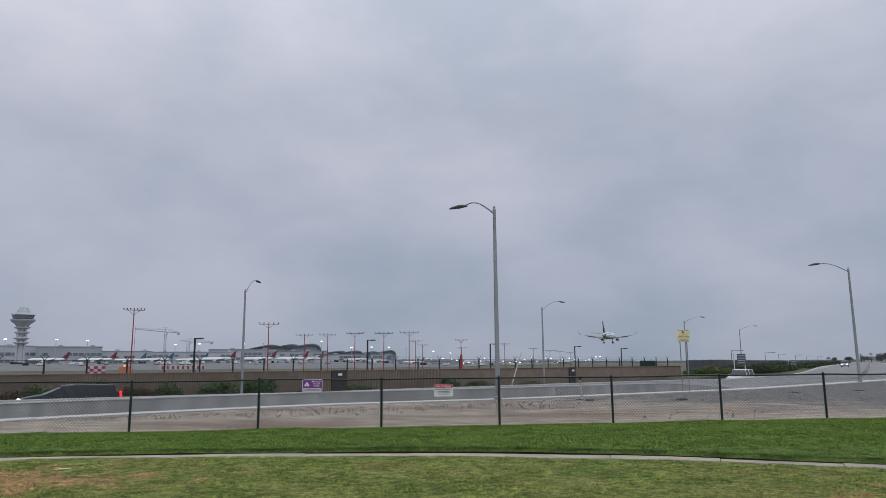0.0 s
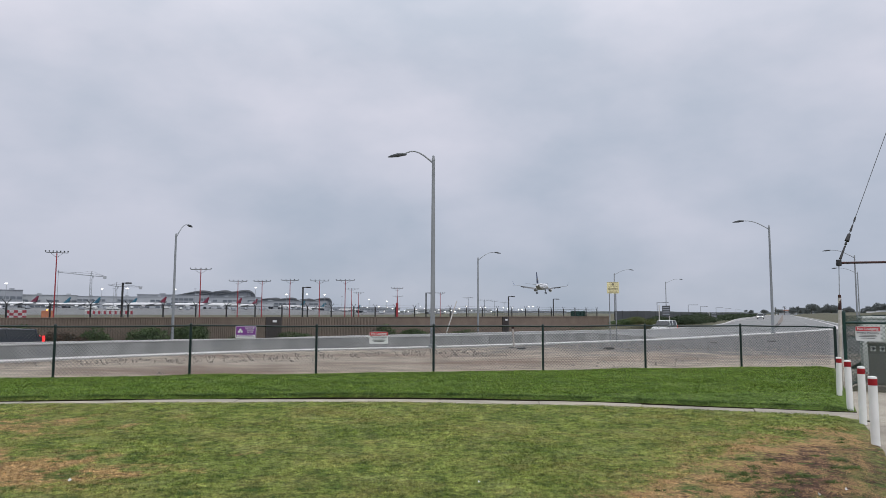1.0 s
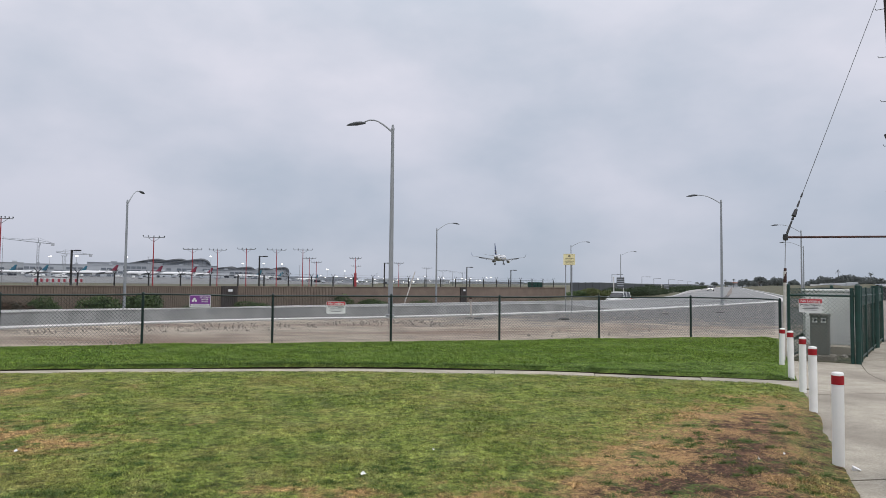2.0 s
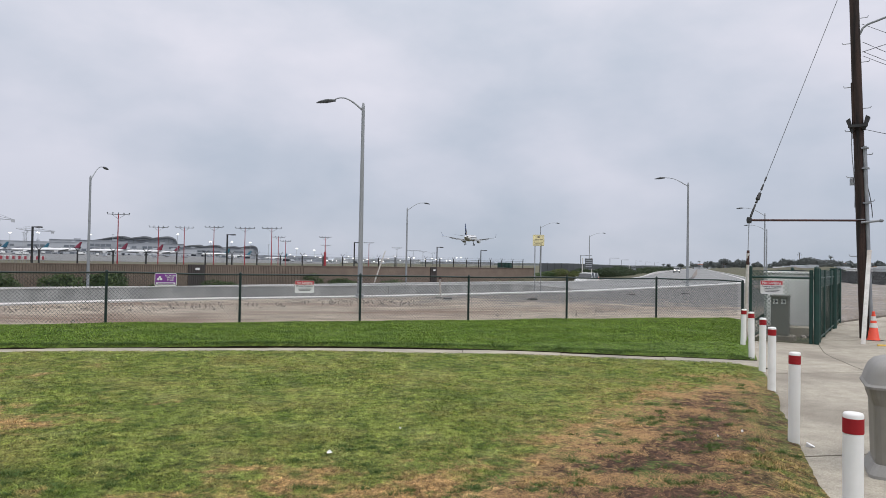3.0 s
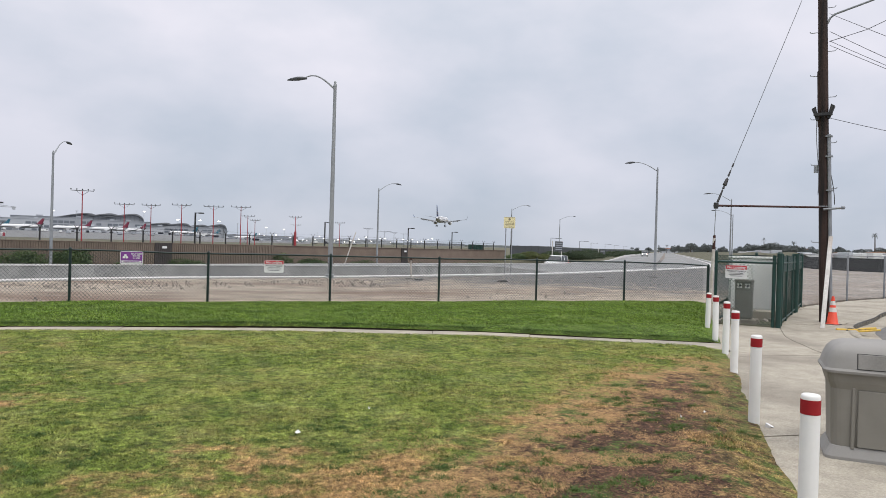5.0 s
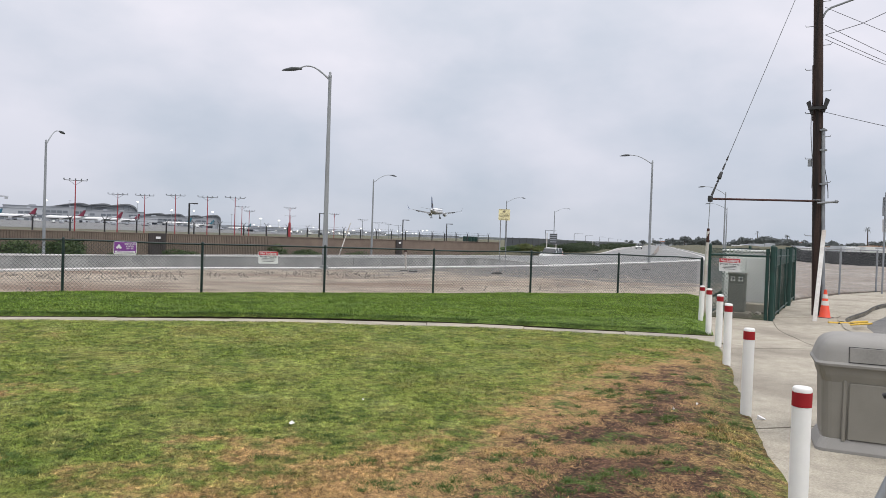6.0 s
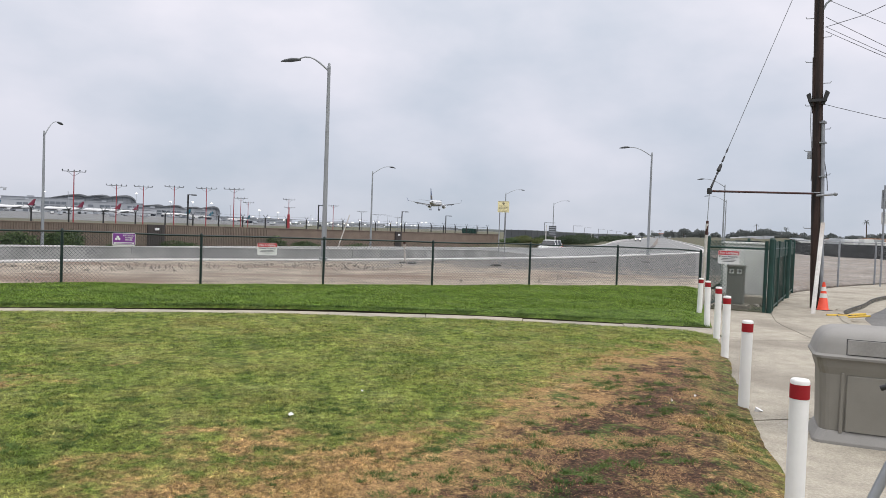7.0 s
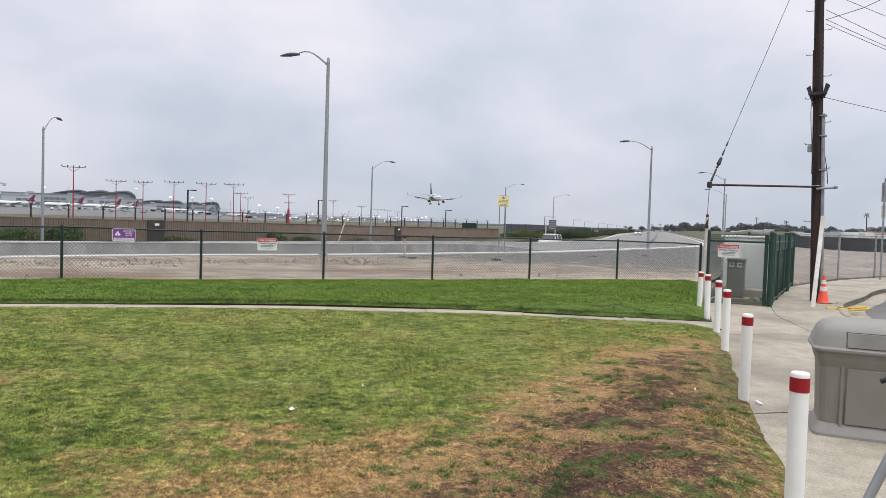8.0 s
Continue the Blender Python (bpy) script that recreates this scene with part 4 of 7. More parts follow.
def perimeter_fence():
    t = thing("airfield_fence", "tall dark security fence with Y-shaped barbed wire arms", "fence", kind="structure")
    ps = [WALL_FROM + 3.05 * i for i in range(48)]
    for p in ps:
        q = wall_at(p, 1.2)
        s = Shape().beam((q.x, q.y, -0.05), (q.x, q.y, 2.25), 0.075, n=6)
        for sg in (-1, 1):
            s.beam((q.x, q.y, 2.22), (q.x + sg * 0.3 * WALL_DIR.x, q.y + sg * 0.3 * WALL_DIR.y, 2.58), 0.03, n=4)
        part("post", s, "black", t)
    a, b = wall_at(ps[0], 1.2), wall_at(ps[-1], 1.2)
    for z, r in ((2.2, 0.02), (0.1, 0.012)):
        part("rail", Shape().beam((a.x, a.y, z), (b.x, b.y, z), r, n=4), "black", t)
    for sg in (-1, 1):
        o = WALL_DIR * 0.2 * sg
        part("barbed_wire", Shape().beam((a.x + o.x, a.y + o.y, 2.46), (b.x + o.x, b.y + o.y, 2.46), 0.006, n=3), "black", t)
    # chain-link cloth as real wires, sparse enough to read as a dark veil
    cloth = Shape()
    ln = (b - a).length
    for i in range(int(ln / 0.2)):
        for sg in (-1, 1):
            p0 = a + WALL_DIR * (0.2 * i)
            p1 = p0 + WALL_DIR * 1.1 * sg
            cloth.beam((p0.x, p0.y, 1.0), (p1.x, p1.y, 2.2), 0.0028, n=3, cap=False)
    tagged(part("chain_mesh", cloth, "black", t), kind="stuff")


block_wall()
wall_door(8.62, 1.75, 2.42, "dark brown steel door in the block wall")
wall_door(-10.05, 1.30, 2.40, "narrow dark steel door in the block wall")
perimeter_fence()


# ---- street lamps ----
def street_lamp(name_at, arm_to, height=9.1, arm=2.3, rise=0.85, label="tall grey steel street lamp with a curved arm"):
    """A tapered pole with a swan-neck arm and a cobra head. arm_to: the direction of the arm in the lamp's own x."""
    t = thing("street_lamp", label, "street lamp", Matrix.Translation(name_at) @ Matrix.Rotation(radians(arm_to), 4, "Z"), "street lamps along the road")
    part("base_plate", Shape().box((0, 0, 0.08), (0.34, 0.34, 0.18), bevel=0.03), "lampgrey", t)
    part("pole", Shape().loft([[(r * math.cos(k * math.pi / 5), r * math.sin(k * math.pi / 5), z) for k in range(10)] for r, z in ((0.125, 0.2), (0.12, 0.4), (0.075, height - 0.15))]), "lampgrey", t)
    part("finial", Shape().lathe([(0.08, height - 0.15), (0.085, height - 0.05), (0.05, height), (0.065, height + 0.06), (0.03, height + 0.12)], 10), "lampgrey", t)
    pts = [(0.05 + arm * u, 0, height - 0.22 + (rise + 0.20) * math.sin(min(1.0, u * 1.15) * math.pi * 0.5) - (0.26 * u ** 3 if rise < 0.56 else 0)) for u in (0, 0.08, 0.18, 0.3, 0.45, 0.6, 0.75, 0.9, 1.0)]
    part("arm", Shape().tube(pts, [0.042] * 4 + [0.032] * 5, 8), "lampgrey", t)
    x0, z0 = pts[-1][0], pts[-1][2]
    head = Shape().loft([[(x0 + dx, w * math.cos(k * math.pi / 4), z0 + dz + h * math.sin(k * math.pi / 4)) for k in range(8)]
                         for dx, w, h, dz in ((-0.15, 0.05, 0.05, 0.0), (0.05, 0.11, 0.08, 0.0), (0.3, 0.16, 0.10, -0.02), (0.6, 0.13, 0.06, -0.06), (0.78, 0.05, 0.02, -0.09))])
    part("lamp_head", head, "head", t)
    return t


def lamp_at(az, d, arm_az, z=0.0, h=9.1, arm=2.3, rise=0.85):
    p = pol(az, d, z)
    return street_lamp(p, 90 + arm_az, h, arm, rise)


lamp_at(-4.1, 33.0, 72, 0.0, 9.05, 1.45, 0.52)
lamp_at(16.08, 61.5, -8, -1.2, 9.2, 2.3, 1.1)
lamp_at(-7.85, 84.0, -62, -1.0, 9.2, 2.6)
lamp_at(-30.15, 65.5, 62, 0.0, 9.1, 2.05, 0.58)
lamp_at(-18.78, 134.0, -75, -0.2, 9.2, 3.5)
lamp_at(-22.68, 178.0, -75, 0.0, 9.2, 4.2)
lamp_at(-35.58, 104.0, 60, 0.0, 9.1, 2.8)
lamp_at(-35.72, 145.0, 60, 0.0, 9.1, 3.2)


# ---- low green chain-link fence ----
def text_mesh(body, size, bold=0.0):
    cu = bpy.data.curves.new("lettering", "FONT")
    cu.body, cu.size, cu.align_x, cu.align_y, cu.offset = body, size, "CENTER", "CENTER", bold
    ob = bpy.data.objects.new("lettering", cu)
    scene.collection.objects.link(ob)
    dg = bpy.context.evaluated_depsgraph_get()
    me = bpy.data.meshes.new_from_object(ob.evaluated_get(dg))
    bpy.data.objects.remove(ob)
    return me


def lettering(body, size, x, z, material, parent, y=-0.012, bold=0.0):
    me = text_mesh(body, size, bold)
    return part("lettering", me, material, parent, at=pose(x, y, z, 90, 0, 0))


def chain_cloth(length, height, pitch, r):
    """Diagonal wires of a chain-link panel in the x-z plane, from x=0."""
    s = Shape()
    i = -height
    while i < length:
        for up in (True, False):
            x0, x1 = max(0, i), min(length, i + height)
            if x1 - x0 > 0.02:
                z0, z1 = (x0 - i, x1 - i) if up else (height - (x0 - i), height - (x1 - i))
                s.beam((x0, 0.004 if up else -0.004, z0), (x1, 0.004 if up else -0.004, z1), r, n=3, cap=False)
        i += pitch
    return s


def low_fence():
    t = thing("park_fence", "low dark green chain-link fence along the lawn", "fence", kind="structure")
    rz = math.degrees(math.atan2(FENCE_DIR.y, FENCE_DIR.x))
    span, n = 3.12, 13
    for i in range(n + 1):
        p = FENCE_END - FENCE_DIR * (span * i if i else -0.17)
        z = lawn_z(p.x, p.y - 0.1) - 0.03
        s = Shape().beam((0, 0, -0.1), (0, 0, 1.265), 0.032 if i else 0.045, n=10)
        s.lathe([(0.036, 1.245), (0.04, 1.27), (0.03, 1.30), (0.006, 1.317)], 10)
        part("post", s, "fencegreen", t, at=pose(p.x, p.y, z))
        for k in (0.25, 0.62, 0.98):
            part("tie", Shape().lathe([(0.038, k - 0.012), (0.04, k), (0.038, k + 0.012)], 8), "fencegreen", t, at=pose(p.x, p.y, z))
    a, b = FENCE_END + FENCE_DIR * 0.17, FENCE_END - FENCE_DIR * span * n
    pts = []
    for i in range(n * 3 + 1):
        p = a.lerp(b, i / (n * 3))
        pts.append((p.x, p.y, lawn_z(p.x, p.y - 0.1) + 1.22))
    part("top_rail", Shape().tube(pts, 0.022, 8), "fencegreen", t)
    cloth = chain_cloth(span, 1.185, 0.088, 0.0038).mesh("chain_mesh")
    for i in range(n):
        p = FENCE_END - FENCE_DIR * span * (i + 1)
        z = lawn_z(p.x, p.y - 0.1)
        part("chain_mesh", cloth, "blackgreen", t, at=pose(p.x, p.y + 0.03, z + 0.03, 0, 0, rz))


low_fence()


def fence_spot(az):
    """The point of the low fence in a bearing."""
    d = pol(az, 1)
    w = Vector((-FENCE_DIR.y, FENCE_DIR.x))
    k = FENCE_END.dot(w) / Vector((d.x, d.y)).dot(w)
    return Vector((d.x, d.y)) * k


FENCE_RZ = math.degrees(math.atan2(FENCE_DIR.y, FENCE_DIR.x))


def plate(s, w, h, r=0.03):
    """A thin sign plate with rounded corners in x-z, centred."""
    ring = [(cx + r * math.cos(a), cz + r * math.sin(a)) for cx, cz, a0 in ((w / 2 - r, h / 2 - r, 0), (-w / 2 + r, h / 2 - r, 90), (-w / 2 + r, -h / 2 + r, 180), (w / 2 - r, -h / 2 + r, 270))
            for a in (radians(a0), radians(a0 + 45), radians(a0 + 90))]
    n = len(ring)
    return s.add([(x, -0.003, z) for x, z in ring] + [(x, 0.003, z) for x, z in ring], [tuple(range(n)), tuple(reversed(range(n, 2 * n)))] + [(i, (i + 1) % n, n + (i + 1) % n, n + i) for i in range(n)])


def no_lodging_sign(p, z, rz, w=0.50, h=0.32):
    t = thing("notice_sign", "white and red no-lodging notice fixed to the fence", "sign", pose(p.x, p.y, z, 0, 0, rz), "no lodging signs")
    part("plate", plate(Shape(), w, h), "sign_white", t)
    part("red_band", Shape().box((0, -0.006, h * 0.33), (w * 0.97, 0.004, h * 0.30)), "sign_red", t, "red heading band")
    lettering("No Lodging", h * 0.27, 0, h * 0.33, "sign_white", t, bold=0.0015)
    lettering("Private Property", h * 0.20, 0, h * 0.06, "ink", t, bold=0.001)
    for k, q in ((-0.10, 0.62), (-0.20, 0.7), (-0.31, 0.55)):
        part("text_bar", Shape().box((0, -0.006, h * k), (w * q, 0.003, h * 0.035)), "ink", t)
    return t


def recycled_sign(p, z, rz, w=0.51, h=0.31):
    t = thing("water_sign", "purple recycled-water notice with white border on fence", "sign", pose(p.x, p.y, z, 0, 0, rz))
    part("plate", plate(Shape(), w, h), "sign_white", t)
    part("purple_face", Shape().box((0, -0.006, 0.01), (w * 0.95, 0.004, h * 0.86)), "purple", t)
    for i, line in enumerate(("RECYCLED", "WATER", "IN USE")):
        lettering(line, h * 0.165, w * 0.21, h * (0.31 - 0.17 * i), "sign_white", t, y=-0.014, bold=0.001)
    part("white_band", Shape().box((0, -0.012, -h * 0.30), (w * 0.88, 0.004, h * 0.15)), "sign_white", t)
    part("text_bar", Shape().box((0, -0.016, -h * 0.30), (w * 0.7, 0.003, h * 0.04)), "purple", t)
    drop_mark = Shape()
    for dx, dz, r in ((-0.032, -0.015, 0.030), (0.032, -0.015, 0.030), (0, 0.032, 0.030)):
        drop_mark.add([(-w * 0.27 + dx + r * math.cos(k * math.pi / 6), -0.013, h * 0.08 + dz + r * math.sin(k * math.pi / 6)) for k in range(12)], [tuple(range(12))])
    part("emblem", drop_mark, "sign_white", t, "white three-lobed emblem")


fw = Vector((FENCE_DIR.y, -FENCE_DIR.x)) * 0.05
q = fence_spot(10.77) + fw
recycled_sign(q, 1.14, FENCE_RZ)
q = fence_spot(0.35) + fw
no_lodging_sign(q, 0.98, FENCE_RZ)


# ---- bollards ----
def bollard(p, h=0.865, lean=0.0):
    t = thing("bollard", "white steel pipe bollard with a red band", "bollard", pose(p[0], p[1], -0.03, lean, lean * 0.5, 0), "bollards along the pavement")
    part("post", Shape().lathe([(0.052, -0.02), (0.052, h - 0.085), (0.052, h - 0.084)], 18), "white", t)
    part("red_band", Shape().lathe([(0.0535, h - 0.082), (0.0535, h + 0.0)], 18), "red", t, "red reflective band")
    part("cap", Shape().lathe([(0.052, h), (0.052, h + 0.018), (0.046, h + 0.028), (0.02, h + 0.032), (0.002, h + 0.033)], 18), "white", t)
    part("footing", Shape().lathe([(0.085, 0.0), (0.085, 0.028), (0.06, 0.034)], 14), "walk", t)


for i, p in enumerate(((9.20, 13.57), (7.93, 11.435), (7.165, 10.06), (6.17, 8.46), (4.546, 5.908), (2.97, 3.38), (1.7, 1.2))):
    bollard(p, 0.865 if i else 0.78, (1.2, -0.8, 0.4, 0, 0.3, 0, 0)[i])


# ---- litter bin ----
def litter_bin():
    """A moulded bin with a flared body, skirt and domed hinged lid."""
    u = Vector((0.80, -0.60))
    o = Vector((4.42, 4.86))
    at = Matrix(((u.x, -u.y, 0, o.x), (u.y, u.x, 0, o.y), (0, 0, 1, -0.035), (0, 0, 0, 1)))
    t = thing("litter_bin", "large taupe plastic litter bin with grey domed lid", "litter bin", at)
    W, D = 1.18, 0.60

    def ring(x0, x1, y0, y1, z, c=0.07):
        out = []
        for cx, cy, a0 in ((x0 + c, y0 + c, 180), (x1 - c, y0 + c, 270), (x1 - c, y1 - c, 0), (x0 + c, y1 - c, 90)):
            out += [(cx + c * math.cos(radians(a0 + 22.5 * k)), cy + c * math.sin(radians(a0 + 22.5 * k)), z) for k in range(5)]
        return out

    part("skirt", Shape().loft([ring(0, W, 0, D, 0.0), ring(0, W, 0, D, 0.05), ring(0.04, W - 0.04, 0.04, D - 0.04, 0.13)], False), "lid", t, "pale grey plastic base skirt")
    part("body", Shape().loft([ring(0.05, W - 0.05, 0.05, D - 0.05, 0.125), ring(0.035, W - 0.035, 0.035, D - 0.035, 0.60), ring(0.015, W - 0.015, 0.015, D - 0.015, 0.66), ring(0.0, W, 0.0, D, 0.735)], False), "bin", t)
    part("front_panel", Shape().box((W / 2, 0.034, 0.37), (0.72, 0.02, 0.46), bevel=0.006), "bin", t)
    part("door_latch", Shape().box((W / 2, 0.02, 0.63), (0.035, 0.02, 0.022)), "lid", t)
    for x in (0.2, W - 0.2):
        part("corner_rib", Shape().box((x, 0.036, 0.37), (0.028, 0.022, 0.5), bevel=0.006), "bin", t)
    part("rim", Shape().loft([ring(-0.02, W + 0.02, -0.02, D + 0.02, 0.735), ring(-0.025, W + 0.025, -0.025, D + 0.025, 0.755), ring(-0.01, W + 0.01, -0.01, D + 0.01, 0.775)], False), "lid", t)
    lid = part("lid", Shape().loft([ring(-0.012, W + 0.012, -0.012, D + 0.012, 0.77), ring(0.012, W - 0.012, 0.0, D, 0.85), ring(0.035, W - 0.035, 0.012, D - 0.012, 0.905), ring(0.07, W - 0.07, 0.04, D - 0.04, 0.945), ring(0.12, W - 0.12, 0.09, D - 0.09, 0.972, 0.1), ring(0.2, W - 0.2, 0.16, D - 0.16, 0.986, 0.1), ring(0.34, W - 0.34, 0.24, D - 0.24, 0.992, 0.04)], True), "lid", t, "grey domed lid with a swing flap")
    fl = Matrix.Translation((W / 2, 0.0, 0.838)) @ Matrix.Rotation(radians(-9), 4, "X")
    part("flap", Shape().box((0, 0, 0), (0.744, 0.022, 0.119), bevel=0.004, m=fl), "flap", lid, "grimy grey swing flap")
    part("flap_gap", Shape().box((0, 0.004, 0), (0.755, 0.012, 0.13), m=fl), "black", lid)


litter_bin()


# ---- utility pole with its strut, guy and cables ----
def utility_pole():
    base = Vector((13.40, 14.86, 0))
    top = Vector((13.11, 15.09, 11.4))
    t = thing("utility_pole", "dark creosoted wooden utility pole with step bolts", "utility pole")

    def on(z, off=(0, 0)):
        p = base.lerp(top, z / 11.4)
        return Vector((p.x + off[0], p.y + off[1], z))

    rt = Vector((0.745, -0.667, 0))
    part("pole", Shape().tube([on(z) for z in (-0.1, 2, 4, 6, 8, 10, 11.4)], [0.130, 0.126, 0.120, 0.114, 0.108, 0.102, 0.096], 14), "wood", t)
    for i, z in enumerate((2.0, 3.35, 3.95, 4.5, 5.1, 5.65, 6.2, 6.8, 7.3, 7.9, 8.5, 9.1)):
        sg = 1 if i % 2 else -1
        a = on(z) + rt * 0.10 * sg
        part("step_bolt", Shape().tube([a, a + rt * 0.17 * sg, a + rt * 0.19 * sg + Vector((0, 0, 0.04))], 0.010, 5), "galv", t)
    part("riser_pipe", Shape().beam(on(0) + rt * 0.135 + Vector((-0.06, -0.06, 0)), on(4.7) + rt * 0.125 + Vector((-0.06, -0.06, 0)), 0.045, n=10), "galv", t, "grey cable riser pipe")
    part("cable_guard", Shape().beam(on(4.9) - rt * 0.10 - Vector((0.04, 0.04, 0)), on(6.3) - rt * 0.10 - Vector((0.04, 0.04, 0)), 0.03, n=8), "wood", t)
    for z, k in ((5.25, -1), (5.3, 1)):
        a = on(z)
        part("bracket", Shape().loft([[a + rt * (k * 0.09 + dx) + Vector((-0.1, -0.1, dz)) for dx, dz in ((0, -0.18), (0.06 * k, -0.20), (0.17 * k, 0.10), (0.08 * k, 0.16))],
                                      [a + rt * (k * 0.09 + dx) + Vector((0.0, 0.0, dz)) for dx, dz in ((0, -0.18), (0.06 * k, -0.20), (0.17 * k, 0.10), (0.08 * k, 0.16))]], False), "wire", t)
    part("splice_box", Shape().box(tuple(on(3.85) - rt * 0.17), (0.1, 0.1, 0.18), 0.7, bevel=0.02), "galv", t)
    for z in (3.3, 4.15, 4.65):
        part("pipe_clamp", Shape().box(tuple(on(z) + rt * 0.13 + Vector((-0.06, -0.06, 0))), (0.15, 0.15, 0.035), 0.7), "galv", t)
    lead = [on(z) - rt * (0.135 + 0.02 * math.sin(3 * z)) - Vector((0.03, 0.03, 0)) for z in np.linspace(3.2, 5.1, 12)]
    part("lead_cable", Shape().tube(lead, 0.010, 5), "galv", t, "thin grey lead beside the pole")
    loop = [on(z) + rt * (0.17 + 0.06 * math.sin(2.6 * z)) for z in np.linspace(2.95, 3.9, 10)]
    part("slack_cable", Shape().tube(loop, 0.010, 5), "wire", t)
    part("cross_bracket", Shape().box(tuple(on(5.2) + Vector((-0.13, -0.13, 0))), (0.42, 0.05, 0.07), -0.73), "wire", t)
    for z in (2.9,):
        part("strap", Shape().tube([on(z) + 0.130 * Vector((math.cos(k), math.sin(k), 0)) for k in np.linspace(0, 6.28, 13)], 0.014, 4), "galv", t)
    # horizontal strut that holds the guy clear of the pavement
    end = Vector((9.853, 14.336, 2.757))
    hub = on(2.88)
    part("strut", Shape().beam(end, hub + (hub - end).normalized() * 0.05, 0.025, n=8), "rust", t, "rusty steel guy strut")
    out = hub + rt * 0.42 + Vector((-0.12, -0.12, -0.02))
    part("strut_end", Shape().beam(hub + Vector((-0.12, -0.12, -0.06)), out, 0.028, n=8).lathe([(0.03, -0.04), (0.055, 0), (0.03, 0.04)], 8, Matrix.Translation(out)), "galv", t)
    part("strut_clamp", Shape().lathe([(0.05, -0.07), (0.06, 0), (0.05, 0.07)], 8, Matrix.Translation(end)), "wire", t)
    high = on(9.35)
    part("guy_wire", Shape().beam(end, high, 0.0075, n=5), "head", t)
    d = (high - end).normalized()
    for a, b, r in ((0.10, 0.42, 0.028), (0.55, 0.72, 0.05), (0.80, 0.95, 0.024), (1.05, 1.16, 0.022), (0.46, 0.52, 0.03)):
        part("insulator", Shape().beam(end + d * a, end + d * b, r, r * 0.7, n=8), "wire", t)
    part("guy_tail", Shape().beam(end, (9.80, 14.39, 0.0), 0.009, n=5), "galv", t)
    part("guy_guard", Shape().beam((9.80, 14.39, -0.03), (9.84, 14.35, 2.0), 0.040, 0.033, n=8), "guard", t, "weathered white guy guard with rust")
    part("guard_tip", Shape().beam((9.836, 14.354, 1.74), (9.842, 14.348, 2.066), 0.037, 0.030, n=8), "rust", t)
    part("guard_board", Shape().loft([[Vector(p) + Vector((dx, dy, 0)) for dx, dy in ((-0.034, 0.03), (0.034, -0.03), (0.055, 0.0), (-0.015, 0.06))] for p in ((12.27, 13.67, -0.02), (13.26, 14.59, 2.15))], False), "guard", t, "leaning white plastic guy guard")
    # service cables to the street side
    for z, tz, sag, far in ((7.75, 3.75, 0.08, (17.6, 9.6)), (7.30, 2.95, 0.10, (17.6, 9.6)), (7.06, 2.93, 0.10, (17.6, 9.4)), (6.95, 2.86, 0.10, (17.6, 9.2)), (5.12, 3.2, 0.16, (17.6, 9.2))):
        a, b = on(z) + rt * 0.15, Vector((*far, tz))
        part("cable", Shape().tube([a.lerp(b, k / 14) - Vector((0, 0, sag * 4 * (k / 14) * (1 - k / 14))) for k in range(15)], 0.008, 4), "wire", t)
    a = on(7.50) + rt * 0.10
    part("lamp_arm", Shape().tube([a, a + rt * 0.06 + Vector((0, 0, 0.14)), a + rt * 0.16 + Vector((0, 0, 0.22)), a + rt * 0.9 + Vector((0, 0, 0.44)), a + rt * 2.2 + Vector((0, 0, 0.90))], 0.026, 7), "lampgrey", t, "slim steel lamp arm on the pole")
    a = on(7.05) + rt * 0.14
    part("drop_wire", Shape().tube([a, a + rt * 0.25 + Vector((0, 0, 0.06)), a + rt * 0.8 + Vector((0, 0, 0.20)), a + rt * 1.4 + Vector((0, 0, 0.46)), a + rt * 2.0 + Vector((0, 0, 0.95))], 0.008, 5), "wire", t)


utility_pole()


# ---- fenced transformer enclosure ----
ENC_B, ENC_L = Vector((11.1, 13.7)), Vector((0.69, 0.724))
ENC_W = Vector((-0.724, 0.69))


